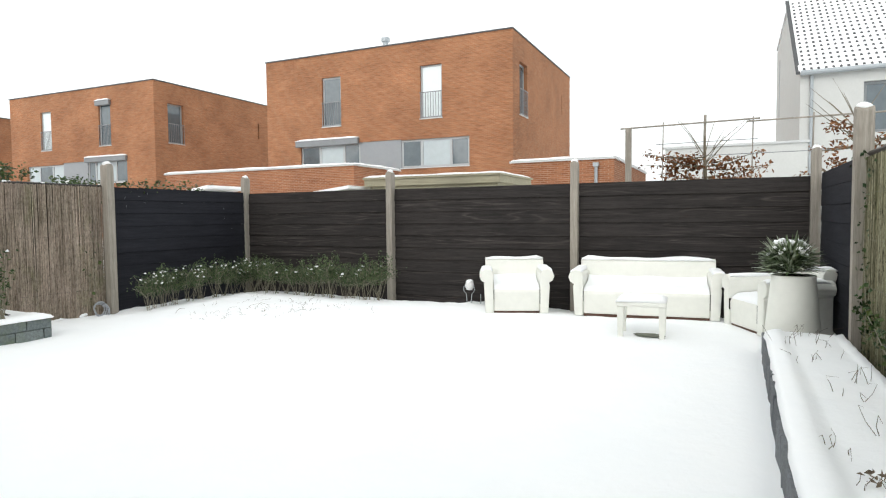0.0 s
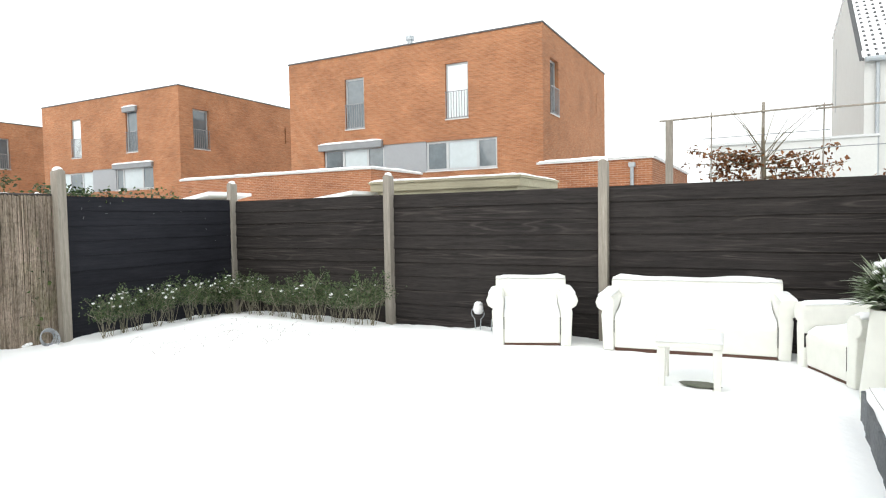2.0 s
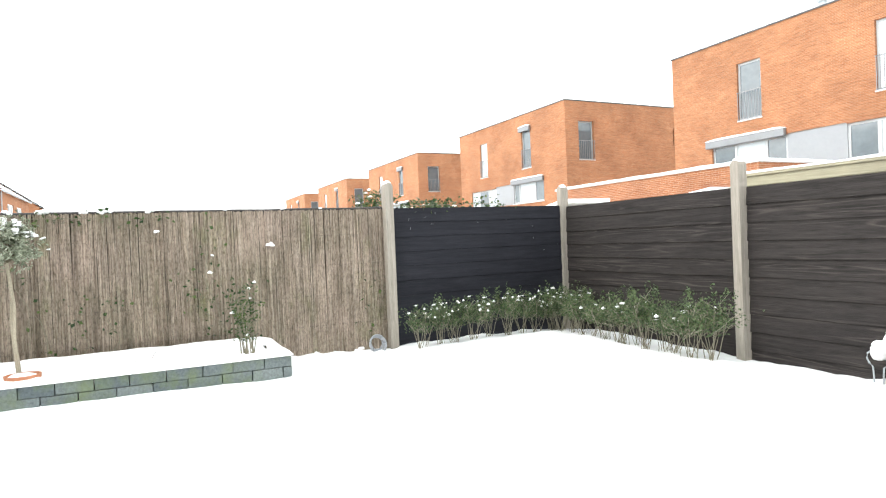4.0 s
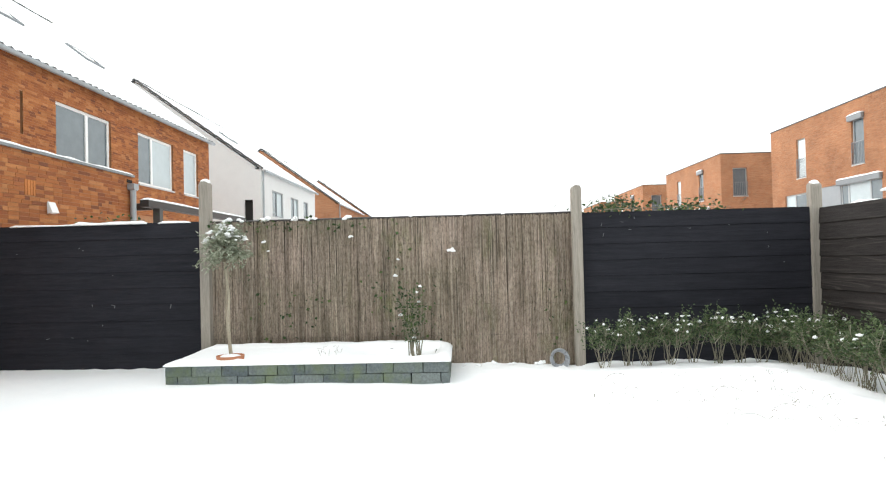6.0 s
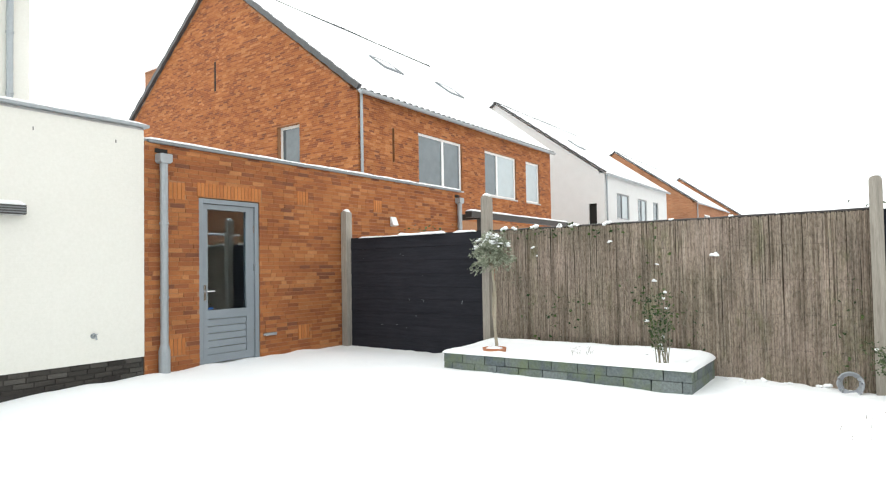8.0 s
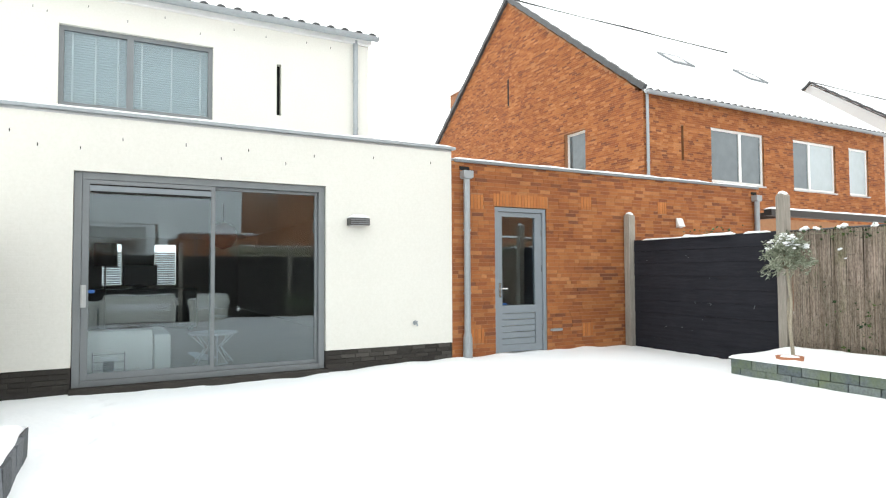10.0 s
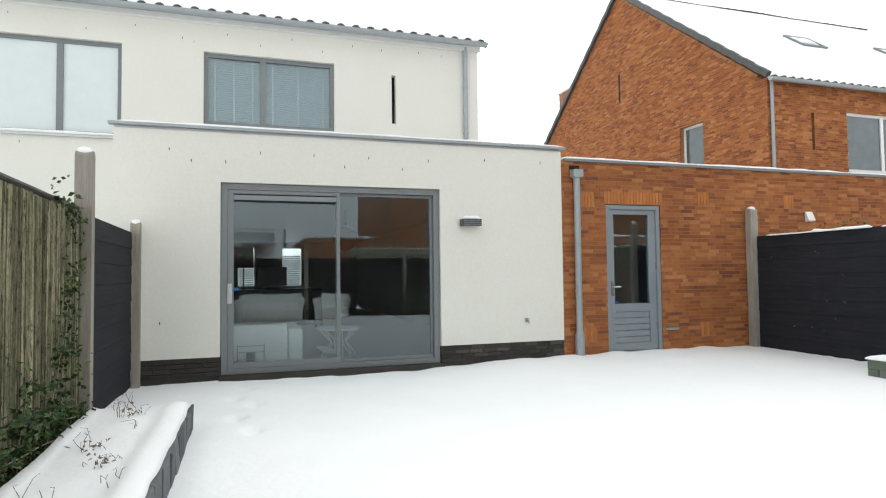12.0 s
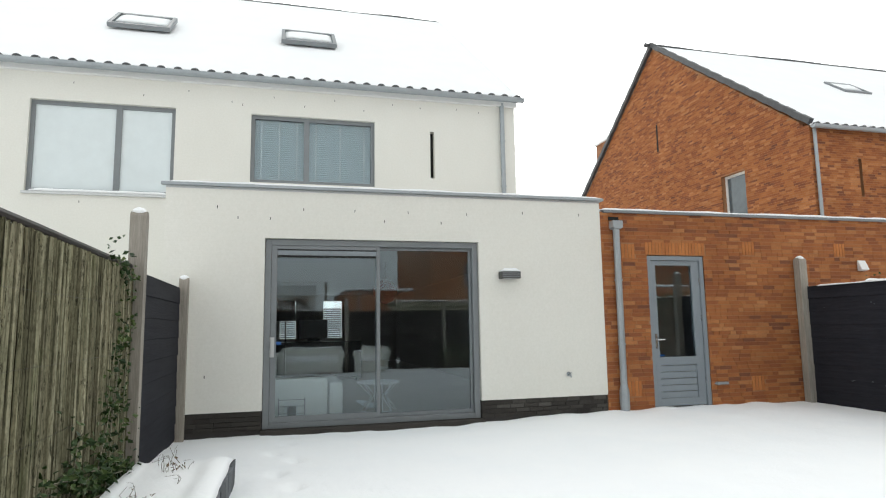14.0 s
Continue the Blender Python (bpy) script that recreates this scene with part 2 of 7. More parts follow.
def slate_material(name, lo, hi, moss=(0.07, 0.10, 0.05), amount=0.6, island=False):
    m, t, b = material(name)
    v = world_coords(t)
    src = t.nodes.new("ShaderNodeObjectInfo").outputs["Random"]
    tone = ramp(t, src, [(0.0, lo), (1.0, hi)])
    grain = ramp(t, noise_of(t, v, 35, 6, 0.7), [(0.25, (0.55, 0.55, 0.55)), (0.75, (1.3, 1.3, 1.3))])
    green = ramp(t, noise_of(t, v, 3.5, 5), [(0.45, (0, 0, 0)), (0.65, (amount, amount, amount))])
    c = mix(t, 1.0, tone, grain, "MULTIPLY")
    t.links.new(mix(t, green, c, moss), b.inputs["Base Color"])
    b.inputs["Roughness"].default_value = 0.85
    bump(t, b, noise_of(t, v, 28, 6, 0.7), 0.8, 0.012)
    return m


SNOW = snow_material()
ORANGE = [(0.0, (0.20, 0.080, 0.046)), (0.12, (0.285, 0.102, 0.044)), (0.45, (0.365, 0.133, 0.049)), (0.8, (0.43, 0.168, 0.060)), (1.0, (0.50, 0.225, 0.092))]
BRICK_PIECE = brick_unit("orange_brick_piece", ORANGE, island=False)
BRICK_MANY = brick_unit("orange_brick_many", ORANGE)
BRICK_LIGHT = brick_unit("bright_orange_brick", [(0.0, (0.45, 0.165, 0.055)), (1.0, (0.56, 0.22, 0.072))], island=False)
MORTAR = plain("mortar", (0.36, 0.185, 0.098), 0.95, 0, 60, 0.2, 0.4, 0.2)
BRICK_FAR = brick_surface("far_orange_brick", (0.40, 0.180, 0.090), (0.32, 0.138, 0.070), (0.40, 0.26, 0.17))
BRICK_SHED = brick_surface("shed_orange_brick", (0.37, 0.155, 0.078), (0.29, 0.115, 0.058), (0.42, 0.29, 0.21))
WHITE_WALL = white_brick()
WHITE_RENDER = plain("white_render", (0.63, 0.635, 0.63), 0.85, 0, 18, 0.05, 0.2, 0.2)
OFF_WHITE = plain("off_white_render", (0.52, 0.525, 0.51), 0.85, 0, 18, 0.06, 0.2, 0.2)
DARK_MORTAR = plain("dark_mortar", (0.052, 0.048, 0.045), 0.95, 0, 60, 0.2, 0.4, 0.2)
PLINTH = brick_unit("dark_plinth_brick", [(0.0, (0.042, 0.039, 0.036)), (0.8, (0.062, 0.058, 0.053)), (1.0, (0.10, 0.095, 0.088))], island=False)
# one black stain; BLACK_Y has the side panels' dimmer, bluish skylight in its colour
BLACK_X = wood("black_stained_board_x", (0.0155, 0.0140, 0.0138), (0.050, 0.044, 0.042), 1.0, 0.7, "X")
BLACK_Y = wood("black_stained_board_y_sky_tint", (0.0140, 0.0146, 0.0190), (0.030, 0.0306, 0.0385), 1.0, 0.7, "Y", False)
POST = wood("weathered_post", (0.22, 0.195, 0.165), (0.42, 0.385, 0.335), 1.3, 0.8, "Z", False)
SHED_WOOD = wood("pale_treated_timber", (0.26, 0.24, 0.17), (0.40, 0.37, 0.27), 1.0, 0.75, "X", False)
REED = reed_material("dry_reed", [(0.0, (0.245, 0.196, 0.160)), (0.5, (0.32, 0.262, 0.217)), (1.0, (0.39, 0.33, 0.28))], (0.60, 0.57, 0.54), 0.55)
REED_GREEN = reed_material("mossy_reed", [(0.0, (0.085, 0.078, 0.048)), (0.5, (0.20, 0.186, 0.120)), (1.0, (0.34, 0.32, 0.225))], (0.13, 0.125, 0.095), 0.16)
DARK_RAIL = plain("dark_rail_paint", (0.025, 0.02, 0.018), 0.5)
BACKING = plain("dull_brown_backing", (0.07, 0.055, 0.042), 0.9)
FRAME_GREY = plain("grey_window_paint", (0.20, 0.215, 0.225), 0.42, 0, 30, 0.06, 0.05)
FRAME_PALE = plain("pale_grey_window_frame", (0.40, 0.42, 0.43), 0.45, 0.2, 30, 0.06, 0.05)
DOOR_GREY = plain("grey_door_paint", (0.235, 0.265, 0.29), 0.42, 0, 30, 0.06, 0.05)
ZINC = plain("grey_zinc", (0.36, 0.39, 0.41), 0.45, 0.4, 20, 0.12, 0.1)
ALU = plain("light_metal_trim", (0.55, 0.56, 0.56), 0.4, 0.5, 20, 0.08, 0.05)
CHROME = plain("chrome", (0.75, 0.75, 0.76), 0.2, 1.0, 40, 0.05, 0.02)
WHITE_PAINT = plain("white_window_paint", (0.80, 0.80, 0.79), 0.45, 0, 30, 0.04, 0.05)
PALE_BLIND = plain("pale_roller_blind", (0.70, 0.76, 0.77), 0.3, 0, 4, 0.05, 0.02)
BLIND = plain("white_blind", (0.84, 0.88, 0.90), 0.6, 0, 30, 0.04, 0.05)
PLASTIC = plain("cream_plastic", (0.80, 0.80, 0.74), 0.45, 0, 10, 0.05, 0.08)
POT_WHITE = plain("white_pot_glaze", (0.78, 0.78, 0.72), 0.4, 0, 8, 0.05, 0.08)
DARK_TILE = plain("dark_roof_tile", (0.06, 0.062, 0.066), 0.55, 0, 15, 0.25, 0.2)
DARK = plain("dark_gap", (0.012, 0.011, 0.010), 0.9)
GREY_PANEL = plain("grey_cladding", (0.27, 0.285, 0.30), 0.5, 0, 6, 0.06, 0.05)
RAILING = plain("railing_steel", (0.22, 0.23, 0.24), 0.45, 0.3)
PANE_FAR = plain("reflective_pane", (0.10, 0.125, 0.14), 0.06, 0.0, 3, 0.25, 0.0, 1.0)
CURTAIN = plain("white_net_curtain", (0.45, 0.51, 0.53), 0.25, 0, 4, 0.08, 0.02)
GLASS = glass("clear_glass", (0.88, 0.92, 0.93), 1.6)
STONE = slate_material("walling_stone", (0.10, 0.125, 0.135), (0.20, 0.23, 0.225), (0.15, 0.19, 0.085), 0.65)
SLATE = slate_material("slate_edge", (0.085, 0.092, 0.10), (0.17, 0.18, 0.195), (0.08, 0.09, 0.07), 0.2)
SCUFF = plain("scuffed_bare_wood", (0.13, 0.135, 0.15), 0.8)
TERRACOTTA = plain("terracotta", (0.45, 0.19, 0.10), 0.8)
BARK = by_island("bark", [(0.0, (0.14, 0.12, 0.085)), (1.0, (0.24, 0.21, 0.16))])
OLIVE_BARK = by_island("pale_olive_bark", [(0.0, (0.34, 0.30, 0.235)), (1.0, (0.42, 0.375, 0.30))])
STEM = by_island("twig", [(0.0, (0.15, 0.135, 0.10)), (0.6, (0.26, 0.24, 0.185)), (1.0, (0.36, 0.335, 0.27))])
DRY = by_island("dead_stalk", [(0.0, (0.09, 0.07, 0.055)), (1.0, (0.26, 0.20, 0.15))])
LEAF = by_island("hedge_leaf", [(0.0, (0.030, 0.052, 0.022)), (0.5, (0.072, 0.112, 0.048)), (1.0, (0.14, 0.185, 0.085))], 0.45)
IVY = by_island("ivy_leaf", [(0.0, (0.018, 0.040, 0.014)), (0.6, (0.045, 0.085, 0.026)), (1.0, (0.11, 0.15, 0.05))], 0.4)
OLIVE = by_island("olive_leaf", [(0.0, (0.169, 0.195, 0.130)), (0.6, (0.325, 0.358, 0.273)), (1.0, (0.546, 0.572, 0.481))], 0.55)
BEECH = by_island("brown_beech_leaf", [(0.0, (0.10, 0.036, 0.016)), (0.5, (0.19, 0.075, 0.03)), (1.0, (0.30, 0.14, 0.06))], 0.6)
YUCCA = by_island("yucca_leaf", [(0.0, (0.06, 0.09, 0.04)), (0.45, (0.15, 0.205, 0.105)), (0.75, (0.32, 0.38, 0.26)), (1.0, (0.68, 0.72, 0.64))], 0.4)
HOSE = plain("grey_hose", (0.36, 0.38, 0.41), 0.4)
ROOM_WALL = plain("room_wall_paint", (0.74, 0.72, 0.67), 0.8, 0, 12, 0.05)
ROOM_FLOOR = wood("room_floor", (0.42, 0.38, 0.33), (0.58, 0.54, 0.48), 1.0, 0.4, "X", False)
FABRIC = plain("white_sofa_fabric", (0.80, 0.80, 0.76), 0.9, 0, 120, 0.06, 0.4)
BLACK_THING = plain("black_lacquer", (0.012, 0.012, 0.013), 0.3)
WHITE_METAL = plain("white_wire", (0.8, 0.8, 0.8), 0.4)
BLUE = plain("blue_tag", (0.02, 0.10, 0.32), 0.4)
LAMP_GREY = plain("grey_lamp_housing", (0.07, 0.07, 0.068), 0.5, 0.2)
RED = plain("red_lampshade", (0.16, 0.02, 0.02), 0.5)
SOIL = plain("dark_soil", (0.03, 0.024, 0.018), 0.95, 0, 40, 0.3, 0.6)


# ---- mesh helpers ----
def bx(bm, x0, x1, y0, y1, z0, z1, m=None):
    vs = [Vector((x, y, z)) for z in (z0, z1) for y in (y0, y1) for x in (x0, x1)]
    vs = [bm.verts.new(m @ v if m else v) for v in vs]
    for f in ((0, 2, 3, 1), (4, 5, 7, 6), (0, 1, 5, 4), (2, 6, 7, 3), (0, 4, 6, 2), (1, 3, 7, 5)):
        bm.faces.new([vs[i] for i in f])


def tube(bm, points, radii, n=7):
    """A tapered tube through points."""
    pts = [Vector(p) for p in points]
    if isinstance(radii, (int, float)):
        radii = [radii] * len(pts)
    rings = []
    for i, p in enumerate(pts):
        d = (pts[min(i + 1, len(pts) - 1)] - pts[max(i - 1, 0)]).normalized()
        a = d.orthogonal().normalized() if abs(d.z) < 0.9 else d.cross(Vector((0, 1, 0))).normalized()
        b = d.cross(a)
        rings.append([bm.verts.new(p + radii[i] * (a * math.cos(k * math.tau / n) + b * math.sin(k * math.tau / n))) for k in range(n)])
    for r, s in zip(rings, rings[1:]):
        for k in range(n):
            bm.faces.new((r[k], r[(k + 1) % n], s[(k + 1) % n], s[k]))
    bm.faces.new(rings[0][::-1])
    bm.faces.new(rings[-1])


def lathe(bm, profile, n=32, centre=(0, 0, 0)):
    c = Vector(centre)
    rings = [[bm.verts.new(c + Vector((r * math.cos(k * math.tau / n), r * math.sin(k * math.tau / n), z))) for k in range(n)] for r, z in profile]
    for r, s in zip(rings, rings[1:]):
        for k in range(n):
            bm.faces.new((r[k], r[(k + 1) % n], s[(k + 1) % n], s[k]))
    bm.faces.new(rings[0][::-1])
    bm.faces.new(rings[-1])


def prism(bm, profile, y0, y1, m=None):
    """A closed outline of (x, z) drawn out along y."""
    a = [bm.verts.new((m or Matrix()) @ Vector((x, y0, z))) for x, z in profile]
    b = [bm.verts.new((m or Matrix()) @ Vector((x, y1, z))) for x, z in profile]
    k = len(a)
    for i in range(k):
        bm.faces.new((a[i], a[(i + 1) % k], b[(i + 1) % k], b[i]))
    bm.faces.new(a[::-1])
    bm.faces.new(b)


def blob(bm, c, rx, ry, rz, sub=2, rough=0.7):
    """A lump of snow: flat below, uneven above."""
    r = bmesh.ops.create_icosphere(bm, subdivisions=sub, radius=1.0)
    c = Vector(c)
    for v in r["verts"]:
        p = v.co.copy()
        k = 1 + rough * noise.noise(p * 1.5 + c * 13.1)
        v.co = c + Vector((p.x * rx * k, p.y * ry * k, (p.z if p.z > 0 else p.z * 0.7) * rz * k))


def strip(bm, p0, p1, width, height, step=0.12, rough=0.35, ends=True):
    """A bank of snow lying along an edge."""
    p0, p1 = Vector(p0), Vector(p1)
    d = p1 - p0
    n = max(2, int(d.length / step))
    side = Vector((-d.y, d.x, 0)).normalized()
    rings = []
    for i in range(n + 1):
        p = p0 + d * i / n
        e = 0.35 if ends and i in (0, n) else 1.0
        h = height * e * (1 + rough * noise.noise(p * 2.3))
        w = width * (1 + 0.25 * rough * noise.noise(p * 3.7 + Vector((9, 0, 0))))
        prof = ((-0.5, 0.0), (-0.52, 0.45), (-0.36, 0.86), (0.0, 1.0), (0.36, 0.86), (0.52, 0.45), (0.5, 0.0))
        rings.append([bm.verts.new(p + side * u * w + Vector((0, 0, v * h))) for u, v in prof])
    for r, s in zip(rings, rings[1:]):
        for k in range(len(r)):
            bm.faces.new((r[k], r[(k + 1) % len(r)], s[(k + 1) % len(r)], s[k]))
    bm.faces.new(rings[0])
    bm.faces.new(rings[-1][::-1])


def part(name, bm, mat, parent=None, label="", smooth=False, bevel=0.0, kind=""):
    bmesh.ops.recalc_face_normals(bm, faces=bm.faces)
    if bevel:
        bmesh.ops.bevel(bm, geom=list(bm.edges), offset=bevel, segments=2, affect="EDGES", profile=0.6)
    me = bpy.data.meshes.new(name)
    bm.to_mesh(me)
    bm.free()
    me.materials.append(mat)
    if smooth:
        me.polygons.foreach_set("use_smooth", [True] * len(me.polygons))
    ob = new(name, me)
    if parent is not None:
        ob.parent = parent
    if label or kind:
        tagged(ob, label, kind=kind)
    return ob


def box_part(name, dims, mat, parent=None, label="", bevel=0.0, kind=""):
    bm = bmesh.new()
    bx(bm, *dims)
    return part(name, bm, mat, parent, label, bevel=bevel, kind=kind)


def thing(name, label, category, group="", m=None, kind=""):
    e = new(name)
    e.empty_display_size = 0.1
    if m is not None:
        e.matrix_world = m
    return tagged(e, label, category, group, kind)


def fast_mesh(name, verts, faces, mat, parent=None, label="", kind="", smooth=False):
    me = bpy.data.meshes.new(name)
    me.from_pydata(verts, [], faces)
    me.materials.append(mat)
    if smooth:
        me.polygons.foreach_set("use_smooth", [True] * len(me.polygons))
    ob = new(name, me)
    if parent is not None:
        ob.parent = parent
    if label or kind:
        tagged(ob, label, kind=kind)
    return ob


def wall_mesh(bm, u0, u1, z0, z1, d0, d1, holes):
    """A wall as one connected body with openings through it."""
    us = sorted({u0, u1, *[min(max(q, u0), u1) for h in holes for q in h[:2]]})
    zs = sorted({z0, z1, *[min(max(q, z0), z1) for h in holes for q in h[2:4]]})
    full = {}
    for i in range(len(us) - 1):
        for j in range(len(zs) - 1):
            u, z = (us[i] + us[i + 1]) / 2, (zs[j] + zs[j + 1]) / 2
            full[i, j] = not any(h[0] < u < h[1] and h[2] < z < h[3] for h in holes)
    made = {}

    def vert(i, j, d):
        if (i, j, d) not in made:
            made[i, j, d] = bm.verts.new((us[i], d, zs[j]))
        return made[i, j, d]

    for (i, j), solid in full.items():
        if not solid:
            continue
        bm.faces.new([vert(a, b, d0) for a, b in ((i, j), (i + 1, j), (i + 1, j + 1), (i, j + 1))])
        bm.faces.new([vert(a, b, d1) for a, b in ((i, j + 1), (i + 1, j + 1), (i + 1, j), (i, j))])
        for ni, nj, e in ((i - 1, j, ((i, j + 1), (i, j))), (i + 1, j, ((i + 1, j), (i + 1, j + 1))), (i, j - 1, ((i, j), (i + 1, j))), (i, j + 1, ((i + 1, j + 1), (i, j + 1)))):
            if not full.get((ni, nj), False):
                (a, b), (c, d) = e
                bm.faces.new((vert(c, d, d0), vert(a, b, d0), vert(a, b, d1), vert(c, d, d1)))


def WALL(u0, u1, z0, z1, holes):
    return u0, u1, z0, z1, 0, 0.3, holes


def wall_x(name, x0, x1, y0, y1, z0, z1, holes, mat, parent=None, label="", kind=""):
    """A wall along x with openings (x0, x1, z0, z1) through it."""
    bm = bmesh.new()
    wall_mesh(bm, x0, x1, z0, z1, y1, y0, holes)
    return part(name, bm, mat, parent, label, kind=kind)


def leaf_cloud(points, size, rnd, droop=0.3, narrow=0.5):
    """Folded leaves at points: verts and faces."""
    verts, faces = [], []
    for p in points:
        s = size * rnd.uniform(0.6, 1.3)
        a = rnd.uniform(0, math.tau)
        e = rnd.uniform(-0.9, 0.9) - droop
        d = Vector((math.cos(a) * math.cos(e), math.sin(a) * math.cos(e), math.sin(e)))
        w = d.orthogonal().normalized()
        w = (Matrix.Rotation(rnd.uniform(0, math.tau), 3, d) @ w) * s * narrow * 0.5
        up = d.cross(w).normalized() * s * 0.12
        p = Vector(p)
        i = len(verts)
        verts += [p, p + d * s * 0.5 + w + up, p + d * s, p + d * s * 0.5 - w + up, p + d * s * 0.5 - up * 0.4]
        faces += [(i, i + 4, i + 1), (i + 1, i + 4, i + 2), (i + 2, i + 4, i + 3), (i + 3, i + 4, i)]
    return verts, faces


# ---- ground: one sheet of snow ----
def lift(x, y):
    """Height of the snow: soft swells, drifts along the fences, a few footprints by the glass door."""
    h = 0.016 * noise.noise(Vector((x * 0.55, y * 0.55, 0))) + 0.008 * noise.noise(Vector((x * 2.1, y * 2.1, 4)))
    if -8.6 < x < 2 and -1.2 < y < 10.3:
        h += 0.005 * noise.noise(Vector((x * 7, y * 7, 2)))
        # the snow thins out under the lee of the fences
        h -= 0.105 * math.exp(-((10.1 - y) / 0.55) ** 2) * (0.9 + 0.35 * noise.noise(Vector((x * 1.4, 7, 0))))
        h -= (0.022 + 0.07 / (1 + math.exp((6.3 - y) * 3))) * math.exp(-((x + 8.1) / 0.55) ** 2) * (1 + 0.5 * noise.noise(Vector((y * 1.4, 3, 0))))
        h += 0.018 * math.exp(-((x + 8.1) / 0.3) ** 2) * noise.noise(Vector((y * 6.0, 3, 2)))
        h += 0.03 * math.exp(-((y + 0.85) / 0.16) ** 2) * (0.3 + 1.2 * noise.noise(Vector((x * 2.3, 1, 5))))
        h -= 0.075 * math.exp(-((y + 0.95) / 0.9) ** 2) / (1 + math.exp((-3.2 - x) * 3))
        h -= 0.035 * math.exp(-((x - 0.72 - (y - 1.9) * 0.019) / 0.10) ** 2) * (1 if 1.9 < y < 7.6 else 0)
        d = math.hypot(x + 7.9, y - 10.0)
        h += 0.05 * math.exp(-(d / 1.6) ** 2)
        h -= 0.04 * math.exp(-((x + 6.9) / 0.7) ** 2 - ((y - 5.3) / 1.1) ** 2)
        # the planted bed in the corner lies a little higher
        e = (x + 8.1) * 0.62 + (10.1 - y) * 0.78
        bed = 1 / (1 + math.exp((e - 3.9) * 7))
        h += bed * (0.035 + 0.026 * noise.noise(Vector((x * 4.2, y * 4.2, 8))) + 0.016 * noise.noise(Vector((x * 9.5, y * 9.5, 1))))
        for fx, fy in ((0.35, -0.35), (0.28, 0.15), (0.42, 0.75), (0.22, 1.15), (0.40, 1.75), (0.25, 2.3)):
            h -= 0.055 * math.exp(-(((x - fx) / 0.075) ** 2 + ((y - fy) / 0.14) ** 2) ** 2)
    return h


def axis(dense0, dense1, step, far0, far1):
    a = [dense0 + i * step for i in range(int((dense1 - dense0) / step) + 1)]
    lo, hi, g = [], [], step
    v = dense0
    while v > far0:
        g *= 1.45
        v -= g
        lo.append(v)
    v, g = dense1, step
    while v < far1:
        g *= 1.45
        v += g
        hi.append(v)
    return lo[::-1] + a + hi


gx, gy = axis(-8.7, 2.0, 0.06, -1500, 1500), axis(-1.3, 10.4, 0.06, -1500, 1500)
gv = [(x, y, lift(x, y)) for y in gy for x in gx]
nx = len(gx)
gf = [(j * nx + i, j * nx + i + 1, (j + 1) * nx + i + 1, (j + 1) * nx + i) for j in range(len(gy) - 1) for i in range(nx - 1)]
ground = fast_mesh("ground", gv, gf, SNOW, smooth=True)
tagged(ground, "smooth fresh white snow covering the garden ground", "ground", kind="structure")


# ---- facades ----
def window_in(parent, m, u0, u1, z0, z1, frame_mat, mullions=(), depth=0.10, pane=None, bar=0.07, rail=False, panes=None, sill=False):
    """A framed window set back in an opening; frame, panes, and a railing where there is one."""
    bm = bmesh.new()
    d0, d1 = depth, depth + 0.07
    bx(bm, u0, u0 + bar, d0, d1, z0, z1)
    bx(bm, u1 - bar, u1, d0, d1, z0, z1)
    bx(bm, u0 + bar, u1 - bar, d0, d1, z0, z0 + bar)
    bx(bm, u0 + bar, u1 - bar, d0, d1, z1 - bar, z1)
    cuts = [u0 + bar]
    for c in mullions:
        bx(bm, c - bar * 0.7, c + bar * 0.7, d0 - 0.004, d1, z0 + bar, z1 - bar)
        cuts += [c - bar * 0.7, c + bar * 0.7]
    cuts.append(u1 - bar)
    w = part("window", bm, frame_mat, parent)
    w.matrix_local = m
    for i in range(0, len(cuts), 2):
        mat = (panes or [pane])[(i // 2) % len(panes or [pane])] or PANE_FAR
        p = box_part("pane", (cuts[i], cuts[i + 1], d0 + 0.03, d0 + 0.045, z0 + bar, z1 - bar), mat, w)
        if mat == GLASS:
            p.visible_shadow = False
    if sill:
        bm = bmesh.new()
        bx(bm, u0 - 0.03, u1 + 0.03, -0.05, d0, z0 - 0.05, z0 - 0.004)
        part("sill", bm, ALU, w)
    if rail:
        top = z0 + (z1 - z0) * 0.48
        n = 9
        for k in range(n):
            u = u0 + 0.04 + (u1 - u0 - 0.08) * k / (n - 1)
            box_part("baluster", (u - 0.012, u + 0.012, -0.05, -0.03, z0 + 0.06, top), RAILING, w)
        box_part("rail", (u0, u1, -0.055, -0.025, top, top + 0.04), RAILING, w)
        box_part("rail", (u0, u1, -0.055, -0.025, z0 + 0.02, z0 + 0.06), RAILING, w)
    return w


